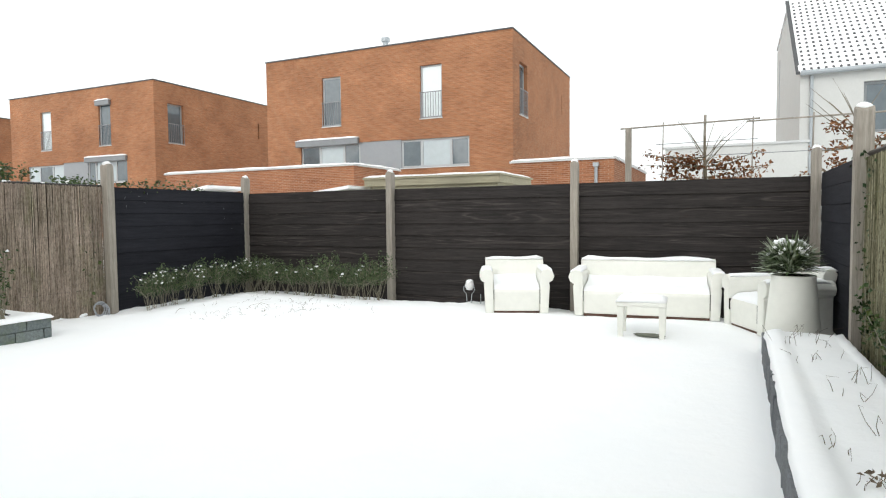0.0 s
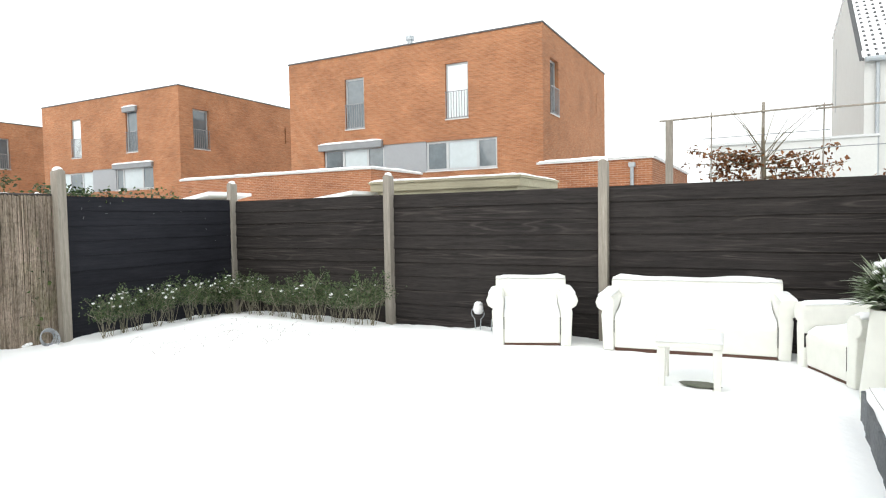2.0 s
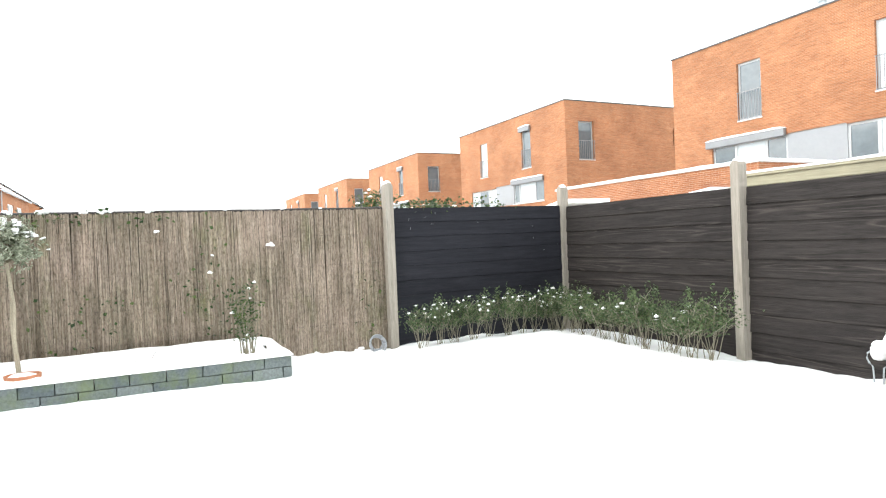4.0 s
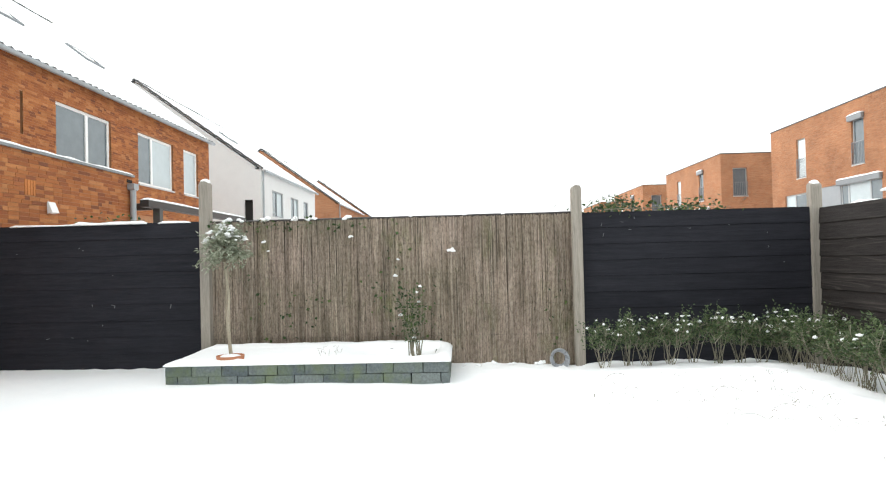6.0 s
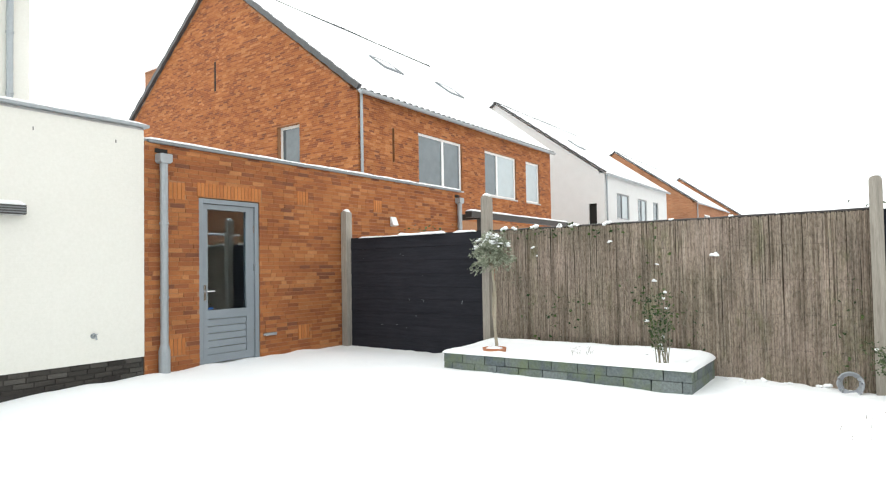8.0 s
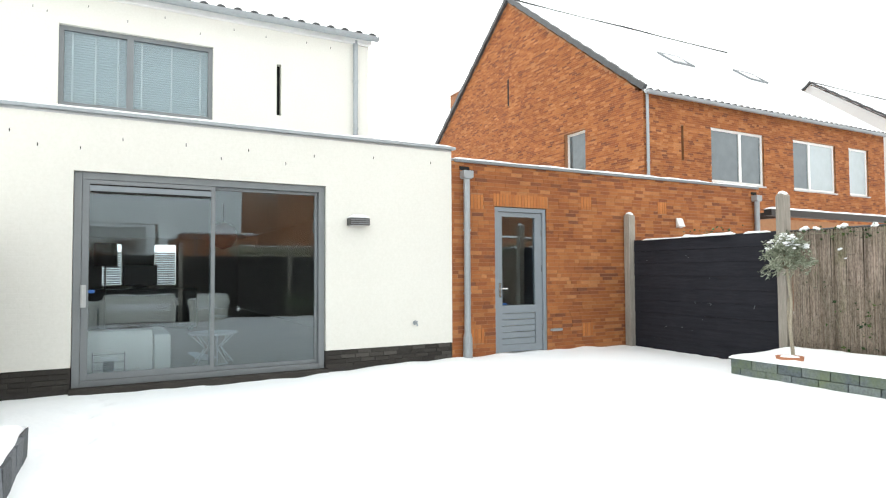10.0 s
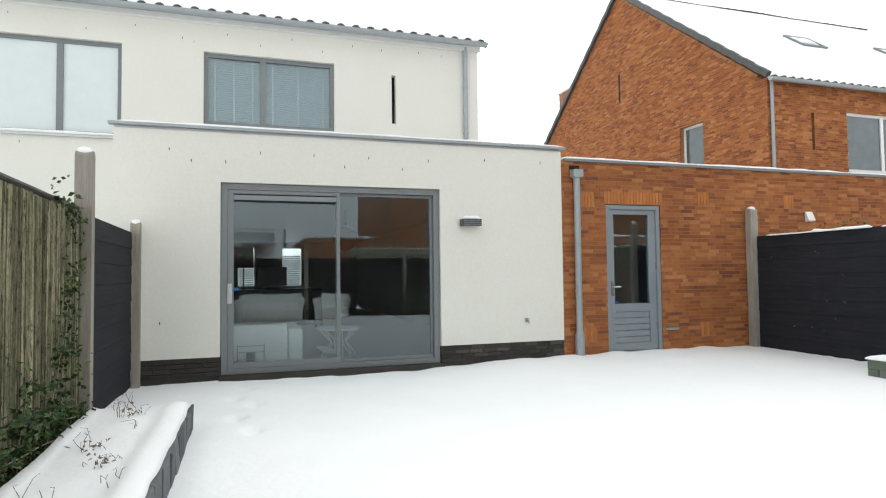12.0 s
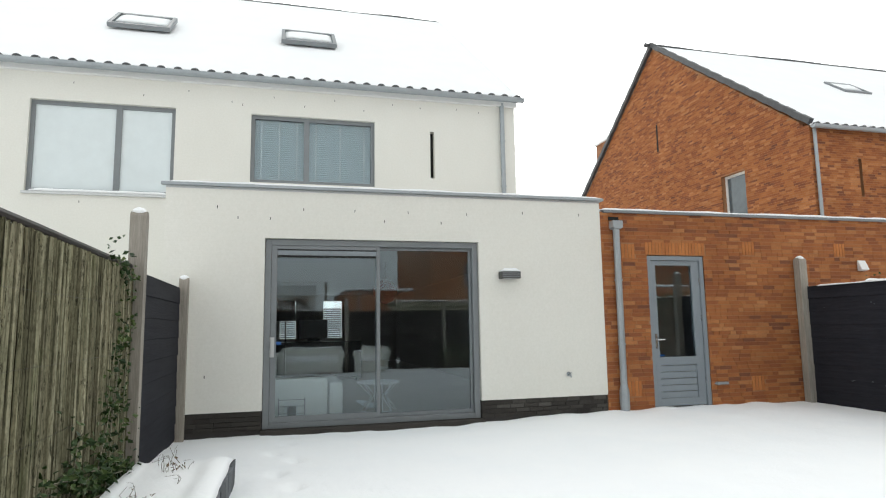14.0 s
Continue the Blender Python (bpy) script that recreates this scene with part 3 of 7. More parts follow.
def brick_field(u0, u1, z0, z1, holes=(), clip=None, course=0.0625, length=0.22, proud=0.008, joint=0.009, seed=3):
    """Running-bond bricks in wall coordinates (u, depth, z): list of boxes."""
    rnd = random.Random(seed)
    out = []
    rows = int(round((z1 - z0) / course))
    for r in range(rows):
        za, zb = z0 + r * course + joint / 2, z0 + (r + 1) * course - joint / 2
        u = u0 - rnd.choice((0.0, 0.5, 0.25, 0.75)) * length - rnd.uniform(0, 0.03)
        while u < u1:
            a, b = max(u + joint * 0.2, u0), min(u + length - joint * 0.2, u1)
            u += length * rnd.choice((1.0, 1.0, 1.0, 1.0, 1.0, 0.5))
            b = min(b, u - joint * 0.2)
            segs = [(a, b)]
            for h0, h1, h2, h3 in holes:
                if h2 < (za + zb) / 2 < h3:
                    nxt = []
                    for s, e in segs:
                        if e <= h0 or s >= h1:
                            nxt.append((s, e))
                        else:
                            if s < h0:
                                nxt.append((s, h0))
                            if e > h1:
                                nxt.append((h1, e))
                    segs = nxt
            for s, e in segs:
                if e - s < 0.03:
                    continue
                if clip and not clip((s + e) / 2, zb):
                    continue
                out.append((s, e, -proud * rnd.uniform(0.6, 0.85), 0.02, za, zb))
    return out


def brick_mass(name, boxes, m, mat, parent, label=""):
    verts, faces = [], []
    for a, b, c, d, e, f in boxes:
        i = len(verts)
        verts += [(a, c, e), (b, c, e), (b, c, f), (a, c, f), (a, d, e), (b, d, e), (b, d, f), (a, d, f)]
        faces += [(i, i + 1, i + 2, i + 3), (i + 1, i + 5, i + 6, i + 2), (i, i + 3, i + 7, i + 4), (i + 3, i + 2, i + 6, i + 7), (i, i + 4, i + 5, i + 1)]
    ob = fast_mesh(name, verts, faces, mat, parent, label, kind="stuff")
    ob.matrix_local = m
    return ob


def gutter_and_eave_tiles(house, x0, x1, ye, ze, pitch=0.30, tiles=True):
    """Half-round gutter along an eave and the noses of the lowest row of tiles."""
    bm = bmesh.new()
    prof = [(0.09 * math.cos(a), 0.09 * math.sin(a)) for a in [math.pi + k * math.pi / 6 for k in range(7)]]
    m = Matrix.Translation((0, ye + 0.10, ze - 0.02)) @ Matrix.Rotation(radians(90), 4, "Z")
    prism(bm, prof, -x1, -x0, m)
    part("gutter", bm, ZINC, house)
    if tiles:
        k = 0
        x = x0 + 0.12
        while x < x1:
            bm = bmesh.new()
            arch = [(0.08 * math.cos(a), 0.055 * math.sin(a)) for a in [i * math.pi / 6 for i in range(7)]]
            prism(bm, arch, -0.16, 0.10, Matrix.Translation((x, ye, ze + 0.02)) @ Matrix.Rotation(radians(-6), 4, "X"))
            if k == 0:
                first = part("roof_tile", bm, DARK_TILE, house)
            else:
                bm.free()
                o = first.copy()
                scene.collection.objects.link(o)
                o.location = (k * pitch, 0, 0)
            k += 1
            x += pitch


def roof_slab(house, x0, x1, ye, ze, yr, zr, mat=None, thick=0.10):
    """One snow-covered roof slope from the eave (ye, ze) to the ridge."""
    mat = mat or SNOW
    n, k = 24, 10
    verts, faces = [], []
    for j in range(k + 1):
        for i in range(n + 1):
            x = x0 + (x1 - x0) * i / n
            s = j / k
            y, z = ye + (yr - ye) * s, ze + (zr - ze) * s
            verts.append((x, y, z + thick + 0.012 * noise.noise(Vector((x * 1.5, y * 1.5, 1)))))
    for j in range(k):
        for i in range(n):
            a = j * (n + 1) + i
            faces.append((a, a + 1, a + n + 2, a + n + 1))
    base = len(verts)
    verts += [(x0, ye, ze), (x1, ye, ze), (x1, yr, zr), (x0, yr, zr)]
    faces.append((base + 3, base + 2, base + 1, base))
    faces.append(tuple([base, base + 1] + [i for i in range(n, -1, -1)]))
    faces.append(tuple([base, *[j * (n + 1) for j in range(k + 1)], base + 3]))
    faces.append(tuple([base + 1, *[j * (n + 1) + n for j in range(k + 1)], base + 2]))
    return fast_mesh("roof", verts, faces, mat, house, smooth=False)


def ridge_line(house, x0, x1, y, z):
    """Ridge tiles, humped, half buried in snow."""
    bm = bmesh.new()
    x, k = x0, 0
    while x < x1 - 0.1:
        arch = [(0.11 * math.cos(a), 0.085 * math.sin(a)) for a in [i * math.pi / 5 for i in range(6)]]
        prism(bm, arch, -x - 0.40, -x, Matrix.Translation((0, y, z - 0.055 + 0.03 * noise.noise(Vector((x * 0.8, y, 2))))) @ Matrix.Rotation(radians(90), 4, "Z"))
        x += 0.40
        k += 1
    part("ridge_tiles", bm, DARK_TILE, house)


def verge(house, x, ye, ze, yr, zr, size=1.0):
    """Dark verge tiles up a gable edge."""
    d = math.hypot(yr - ye, zr - ze)
    n = int(d / 0.33)
    ang = math.atan2(zr - ze, yr - ye)
    first = None
    for k in range(n):
        s = (k + 0.5) / n
        y, z = ye + (yr - ye) * s, ze + (zr - ze) * s
        m = Matrix.Translation((x, y, z)) @ Matrix.Rotation(ang, 4, "X")
        if first is None:
            bm = bmesh.new()
            bx(bm, -0.05, 0.08, -0.19, 0.17, -0.13 * size, 0.03 * size)
            first = part("verge_tile", bm, DARK_TILE, house, bevel=0.01)
            first.matrix_local = m
        else:
            o = first.copy()
            scene.collection.objects.link(o)
            o.matrix_local = m @ Matrix.Translation((0, 0, 0.015 * (k % 2)))


def drainpipe(parent, x, y, z0, z1, r=0.045, hopper=True, shoe=False):
    bm = bmesh.new()
    tube(bm, [(x, y, z0), (x, y, z1)], r, 12)
    p = part("drainpipe", bm, ZINC, parent, smooth=False)
    if hopper:
        bm = bmesh.new()
        prism(bm, [(-0.088, -0.005), (-0.06, -0.03), (0.06, -0.03), (0.088, -0.005), (0.088, 0.10), (-0.088, 0.10)], -0.07, 0.07, Matrix.Translation((x, y, z1)))
        part("hopper", bm, ZINC, p, bevel=0.008)
    if shoe:
        bm = bmesh.new()
        lathe(bm, [(0.075, 0.0), (0.075, 0.30), (0.048, 0.42)], 12, (x, y, z0))
        part("pipe_shoe", bm, ZINC, p)
    for z in (z0 + 0.35 * (z1 - z0), z0 + 0.7 * (z1 - z0)):
        bm = bmesh.new()
        tube(bm, [(x, y, z), (x, y, z + 0.03)], r + 0.010, 12)
        part("pipe_clip", bm, ZINC, p)
    return p


def skylight(house, x0, x1, ya, za, yb, zb):
    ang = math.atan2(zb - za, ya - yb)
    d = math.hypot(yb - ya, zb - za)
    m = Matrix.Translation((0, ya, za + 0.07)) @ Matrix.Rotation(math.pi, 4, "Z") @ Matrix.Rotation(ang, 4, "X")
    x0, x1 = -x1, -x0
    bm = bmesh.new()
    for q in ((x0, x0 + 0.08, 0, d), (x1 - 0.08, x1, 0, d), (x0 + 0.08, x1 - 0.08, 0, 0.08), (x0 + 0.08, x1 - 0.08, d - 0.10, d)):
        bx(bm, *q, 0.0, 0.10)
    f = part("skylight", bm, FRAME_GREY, house, "grey roof window half buried in snow")
    f.matrix_local = m
    box_part("pane", (x0 + 0.08, x1 - 0.08, 0.08, d - 0.10, 0.02, 0.05), CURTAIN, f)
    bm = bmesh.new()
    strip(bm, (x0 + 0.1, d * 0.6, 0.05), (x1 - 0.1, d * 0.6, 0.05), d * 0.6, 0.06)
    part("snow", bm, SNOW, f, smooth=True)


def gable_house(label, x0, x1, ye, ze, yr, zr, wall_mat, windows, frame_mat, group, gable_holes=(), real_bricks=False, velux=(), drain=None, slots=(), tiles=True):
    """A house with its ridge along x: facade to the garden side (y = ye), gable at x1."""
    h = thing("house", label, "house", group)
    yb = 2 * yr - ye
    w = x1 - x0
    # facade, seen from its garden side
    mf = pose(x1, ye, 0, 0, 0, 180)
    holes = [(x1 - b, x1 - a, c, d) for a, b, c, d, *_ in windows] + [(x1 - s - 0.05, x1 - s + 0.05, c, d) for s, c, d in slots]
    bm = bmesh.new()
    wall_mesh(bm, *WALL(0, w, -0.3, ze, holes))
    f = part("wall", bm, MORTAR if real_bricks else wall_mat, h)
    f.matrix_local = mf
    if real_bricks:
        brick_mass("bricks", brick_field(0, w, 3.0, ze - 0.05, holes, seed=11), mf, BRICK_MANY, h)
    for a, b, c, d, mull, panes in windows:
        window_in(h, mf, x1 - b, x1 - a, c, d, frame_mat, [x1 - q for q in mull], 0.06, panes=panes, bar=0.08, sill=True)
    for s, c, d in slots:
        g = box_part("slot", (x1 - s - 0.05, x1 - s + 0.05, 0.12, 0.16, c, d), DARK, h)
        g.matrix_local = mf
    # gable at x1
    mg = pose(x1, yb, 0, 0, 0, 90)
    depth = ye - yb

    def top(u):
        return ze + (zr - ze) * (1 - abs(u - depth / 2) / (depth / 2)) - 0.06

    bm = bmesh.new()
    gh = [(a - yb, b - yb, c, d) for a, b, c, d, *_ in gable_holes]
    wall_mesh(bm, *WALL(0.3, depth - 0.3, -0.3, ze, gh))
    prism(bm, [(0.3, ze), (depth - 0.3, ze), (depth - 0.3, top(depth - 0.3)), (depth / 2, zr - 0.06), (0.3, top(0.3))], 0, 0.3)
    g = part("gable_wall", bm, MORTAR if real_bricks else wall_mat, h)
    g.matrix_local = mg
    if real_bricks:
        brick_mass("gable_bricks", brick_field(0, depth, 3.0, zr, gh, clip=lambda u, z: z < top(u) - 0.02, seed=12), mg, BRICK_MANY, h)
    for a, b, c, d, kind in gable_holes:
        if kind == "slot":
            s = box_part("slot", (a - yb, b - yb, *((-0.003, 0.02) if c > ze else (0.12, 0.16)), c, d), DARK, h)
            s.matrix_local = mg
        else:
            window_in(h, mg, a - yb, b - yb, c, d, frame_mat, (), 0.14, bar=0.08)
    # far gable and back wall close it
    bm = bmesh.new()
    prism(bm, [(0, -0.3), (depth, -0.3), (depth, ze - 0.02), (depth / 2, zr - 0.06), (0, ze - 0.02)], w - 0.3, w)
    q = part("wall", bm, wall_mat, h)
    q.matrix_local = mg
    box_part("wall", (x0 + 0.3, x1 - 0.3, yb, yb + 0.3, -0.3, ze), wall_mat, h)
    roof_slab(h, x0 - 0.05, x1 + 0.06, ye + 0.12, ze - 0.05, yr, zr)
    roof_slab(h, x0 - 0.05, x1 + 0.06, yb - 0.12, ze - 0.05, yr, zr)
    gutter_and_eave_tiles(h, x0, x1 + 0.1, ye + 0.12, ze - 0.03, tiles=tiles)
    verge(h, x1 + 0.06, ye + 0.1, ze + 0.02, yr, zr + 0.06, 1.0 if real_bricks else 0.55)
    verge(h, x1 + 0.06, yb - 0.1, ze + 0.02, yr, zr + 0.06, 1.0 if real_bricks else 0.55)
    ridge_line(h, x0, x1, yr, zr + 0.09)
    if drain is not None:
        drainpipe(h, drain, ye + 0.07, 0, ze - 0.1, 0.045, hopper=False)
    for a, b in velux:
        def at(y):
            return ze + (zr - ze) * (ye - y) / (ye - yr)
        skylight(h, a, b, yr + (ye - yr) * 0.55, at(yr + (ye - yr) * 0.55), yr + (ye - yr) * 0.43, at(yr + (ye - yr) * 0.43))
    return h


# ---- the row to the west ----
ROW = "row of gabled houses"
CP = [PANE_FAR, CURTAIN]
nb = gable_house("orange-brown brick house with a snow-covered tiled roof", -25.4, -12.9, -4.85, 6.42, -11.47, 11.6, BRICK_FAR,
    [(-18.22, -15.71, 4.03, 5.70, [-17.12], [PANE_FAR, PANE_FAR]), (-22.2, -19.77, 4.03, 5.72, [-20.75], [PANE_FAR, CURTAIN]), (-24.3, -23.05, 4.03, 5.74, [], [CURTAIN])],
    WHITE_PAINT, ROW, gable_holes=((-8.27, -7.25, 4.2, 5.85, "win"), (-11.53, -11.43, 7.57, 8.6, "slot")), real_bricks=True,
    velux=((-18.7, -17.6), (-23.0, -21.9)), drain=-12.99, slots=((-14.46, 4.57, 5.6),))
bm = bmesh.new()
bx(bm, -15.5, -13.3, -16.7, -14.2, 7.0, 9.35)
part("dormer", bm, BRICK_FAR, nb)
bm = bmesh.new()
bx(bm, -15.6, -13.2, -16.8, -14.1, 9.35, 9.47)
part("dormer_roof", bm, SNOW, nb)
gable_house("white rendered house with a snow-covered roof", -44.0, -32.1, -4.85, 6.3, -11.47, 11.15, WHITE_RENDER,
    [(-36.1, -34.0, 3.95, 5.40, [-35.0], CP), (-39.5, -37.7, 3.95, 5.38, [-38.6], CP), (-42.0, -40.8, 3.95, 5.4, [], CP)],
    FRAME_GREY, ROW, gable_holes=((-5.75, -5.3, 2.9, 4.7, "slot"),), drain=-32.3, velux=((-37.0, -36.0),), tiles=False)
for k, xg in enumerate((-52.6, -74.0)):
    gable_house("orange brick house far down the row with a snowy roof", xg - 12.4, xg, -4.85, 6.3, -11.47, 11.15, BRICK_FAR,
        [(xg - 5.2, xg - 2.8, 3.95, 5.5, [xg - 4.0], CP), (xg - 9.0, xg - 6.6, 3.95, 5.5, [xg - 7.8], CP)], WHITE_PAINT, ROW, drain=xg - 0.2, tiles=False)


# ---- own house: extension, main facade, garage ----
Y0 = -0.92
wall = wall_x("wall_extension", -4.52, 1.91, Y0 - 0.30, Y0, 0.25, 3.25, [(-2.475, 0.615, -1, 2.585)], WHITE_WALL,
    label="white-painted brick wall of the house extension")
tagged(wall, category="wall", kind="structure")
for xs, zs in ((1.25, 3.0), (0.55, 2.86), (0.1, 3.0), (-0.62, 3.0), (-1.05, 2.86), (-1.4, 3.0), (-1.9, 2.86), (-2.3, 3.0), (-3.2, 3.05), (-4.15, 3.05), (1.35, 0.72), (0.98, 2.86)):
    box_part("weep_slot", (xs - 0.005, xs + 0.005, Y0 - 0.01, Y0 + 0.003, zs - 0.02, zs + 0.02), DARK, wall)
for x0, x1 in ((-4.52, -4.22), (1.61, 1.91)):
    tagged(box_part("wall_extension_side", (x0, x1, -4.5, Y0 - 0.30, -0.2, 3.25), WHITE_WALL, label="white-painted brick side wall of the extension", kind="structure"), category="wall")
plinth = tagged(wall_x("wall_plinth", -4.52, 1.91, Y0 - 0.30, Y0 - 0.022, -0.2, 0.246, [(-2.475, 0.615, -1, 0.3)], DARK_MORTAR, label="dark brick plinth under the white wall", kind="structure"), category="plinth")
rnd = random.Random(5)
for a, b in ((-4.515, -2.48), (0.62, 1.9)):
    for r in range(4):
        u = a - rnd.uniform(0, 0.2)
        while u < b:
            s, e = max(u, a) + 0.004, min(u + 0.21, b) - 0.004
            if e - s > 0.04:
                box_part("brick", (s, e, Y0 - 0.03, Y0 - 0.008 - rnd.uniform(0, 0.005), r * 0.062 + 0.004, r * 0.062 + 0.056), PLINTH, plinth)
            u += 0.22
roof_ext = tagged(box_part("roof_extension", (-4.52, 1.91, -4.5, Y0 - 0.02, 3.25, 3.31), ALU, label="flat roof deck of the extension", kind="structure"), category="roof")
bm = bmesh.new()
bx(bm, -4.58, 1.97, Y0 - 0.05, Y0 + 0.045, 3.285, 3.325)
bx(bm, -4.58, -4.48, -4.4, Y0 - 0.05, 3.285, 3.325)
trim = tagged(part("trim_coping", bm, ZINC, label="grey metal coping along the flat roof", bevel=0.008, kind="structure"), category="trim")
bm = bmesh.new()
strip(bm, (-4.55, Y0 - 0.05, 3.322), (1.9, Y0 - 0.05, 3.322), 0.18, 0.035, 0.1, 0.5)
bx(bm, -4.5, 1.9, -4.4, Y0 - 0.22, 3.312, 3.36)
tagged(part("snow_on_extension", bm, SNOW, smooth=True), "snow lying on the extension's flat roof edge", "snow")

# main facade behind
MX0, MX1, YM, ZM = -4.53, 17.0, -4.5, 6.23
main_holes = [(-1.43, 1.03, 4.2, 5.585), (2.42, 4.90, 3.87, 5.60), (-2.70, -2.61, 4.44, 5.45)]
mf = pose(MX1, YM, 0, 0, 0, 180)
bm = bmesh.new()
wall_mesh(bm, *WALL(0, MX1 - MX0, -0.3, ZM, [(MX1 - b, MX1 - a, c, d) for a, b, c, d in main_holes] + [(MX1 - 1.6, MX1 + 4.26, -1, 2.7)]))
main = tagged(part("wall_main", bm, WHITE_WALL, label="white-painted brick upper facade of the house", kind="structure"), category="wall")
main.matrix_world = mf
w2 = window_in(main, Matrix(), MX1 - 1.03, MX1 + 1.43, 4.2, 5.585, FRAME_GREY, [MX1 + 0.05], 0.08, pane=GLASS, bar=0.075)
w1 = window_in(main, Matrix(), MX1 - 4.90, MX1 - 2.42, 3.87, 5.60, FRAME_GREY, [MX1 - 3.42], 0.08, pane=PALE_BLIND, bar=0.075, sill=True)
bm = bmesh.new()
strip(bm, (MX1 - 4.8, -0.02, 3.87), (MX1 - 2.45, -0.02, 3.87), 0.1, 0.05)
part("snow", bm, SNOW, w1, smooth=True)
# the blind behind the middle window
bl = thing("venetian_blind", "white slatted blinds drawn behind the upstairs window", "blind")
first = None
for u0, u1 in ((-1.34, -0.12), (0.02, 0.95)):
    z = 4.22
    while z < 5.5:
        bm = bmesh.new()
        bx(bm, u0, u1, -0.025, 0.025, -0.002, 0.002, Matrix.Rotation(radians(-48), 4, "X"))
        s = part("slat", bm, BLIND, bl)
        s.location = (0, YM - 0.175, z)
        z += 0.042
    for u in (u0 + 0.12, (u0 + u1) / 2, u1 - 0.12):
        box_part("ladder_tape", (u - 0.014, u + 0.014, YM - 0.15, YM - 0.147, 4.2, 5.5), WHITE_PAINT, bl)
box_part("backing", (-1.43, 1.03, YM - 0.29, YM - 0.28, 4.2, 5.58), PALE_BLIND, bl)
slot = box_part("slot", (MX1 + 2.61, MX1 + 2.70, 0.14, 0.18, 4.44, 5.45), DARK, main)
for xs, zs in ((4.2, 5.95), (3.0, 5.8), (2.2, 5.95), (1.4, 5.8), (0.6, 5.95), (0.0, 5.8), (-0.6, 5.98), (-1.2, 5.8), (-1.8, 5.98), (-2.4, 5.95), (-3.2, 5.98), (1.2, 5.75), (2.0, 3.75), (4.0, 3.7), (-3.7, 5.95)):
    box_part("weep_slot", (MX1 - xs - 0.005, MX1 - xs + 0.005, -0.003, 0.01, zs - 0.02, zs + 0.02), DARK, main)
own = thing("roof_main", "snow-covered pitched tile roof of the white house", "roof", kind="structure")
YR, ZR = -11.2, 11.45
roof_slab(own, MX0 - 0.08, MX1, YM + 0.15, ZM + 0.0, YR, ZR)
roof_slab(own, MX0 - 0.08, MX1, 2 * YR - YM, ZM, YR, ZR)
gutter_and_eave_tiles(own, MX0 - 0.12, MX1, YM + 0.15, ZM + 0.03, 0.30)
ridge_line(own, MX0, 8.0, YR, ZR + 0.08)
for a, b in ((-0.8, 0.5), (2.95, 4.25)):
    skylight(own, a, b, -6.55, ZM + 0.07 + 0.7736 * 2.20, -7.45, ZM + 0.07 + 0.7736 * 3.10)
box_part("fascia", (MX0 - 0.03, MX1, YM + 0.004, YM + 0.10, ZM - 0.12, ZM - 0.004), WHITE_PAINT, own)
drainpipe(own, -4.22, YM + 0.06, 3.3, ZM - 0.06, 0.05, hopper=False)
bm = bmesh.new()
d_ = 2 * (YM - YR)
prism(bm, [(0.0, -0.3), (d_, -0.3), (d_, ZM), (d_ / 2, ZR - 0.05), (0, ZM)], 0, 0.3)
gw = tagged(part("wall_gable", bm, WHITE_WALL, label="white-painted brick gable wall", kind="structure"), category="wall")
gw.matrix_world = pose(MX0, 2 * YR - YM, 0, 0, 0, -90) @ Matrix.Diagonal((-1, 1, 1, 1))
tagged(wall_x("wall_back", MX0 + 0.3, MX1, 2 * YR - YM, 2 * YR - YM + 0.3, -0.3, ZM, [(-2.05, -1.12, 0.95, 2.6), (-0.2, 0.58, 0.95, 2.6)], WHITE_WALL, label="white back wall of the house", kind="structure"), category="wall")

# garage wall of orange brick
GX0, GX1 = -12.1, -4.524
door_hole = (-6.395, -5.335, -1, 2.43)
gar = tagged(wall_x("wall_garage", GX0, GX1, Y0 - 0.3, Y0 - 0.012, -0.2, 3.10, [door_hole], MORTAR, label="orange brick garage wall with recessed joints", kind="structure"), category="wall")
tagged(box_part("wall_garage_end", (GX0, GX0 + 0.3, -4.8, Y0 - 0.30, -0.2, 3.1), BRICK_FAR, label="orange brick end wall of the garage", kind="structure"), category="wall")
tagged(box_part("roof_garage", (GX0, GX1, -5.0, Y0 - 0.03, 3.104, 3.14), ALU, label="flat roof deck of the garage", kind="structure"), category="roof")
tagged(box_part("trim_garage_coping", (GX0 - 0.04, GX1 - 0.05, Y0 - 0.06, Y0 + 0.035, 3.105, 3.148), FRAME_GREY, label="light metal coping on the garage", kind="structure", bevel=0.006), category="trim")
bm = bmesh.new()
strip(bm, (GX0, Y0 - 0.07, 3.146), (GX1, Y0 - 0.07, 3.146), 0.19, 0.04, 0.1, 0.5)
bx(bm, GX0 + 0.02, GX1 - 0.02, -4.9, Y0 - 0.2, 3.142, 3.185)
tagged(part("snow_on_garage", bm, SNOW, smooth=True), "thin snow along the garage roof edge", "snow")
soldiers = []
for x0, n, z0, h in ((-6.43, 18, 2.435, 0.21), (-5.12, 4, 2.37, 0.24), (-7.42, 4, 2.45, 0.24), (-9.34, 4, 2.45, 0.24), (-5.12, 4, 0.20, 0.24), (-7.42, 4, 0.20, 0.24)):
    for k in range(n):
        soldiers.append((x0 + k * 0.0625 + 0.004, x0 + (k + 1) * 0.0625 - 0.004, z0 + 0.004, z0 + h - 0.004))
sold_holes = [(-6.43, -6.43 + 18 * 0.0625, 2.435, 2.645), *[(x, x + 0.25, z, z + 0.24) for x, z in ((-5.12, 2.37), (-7.42, 2.45), (-9.34, 2.45), (-5.12, 0.20), (-7.42, 0.20))]]


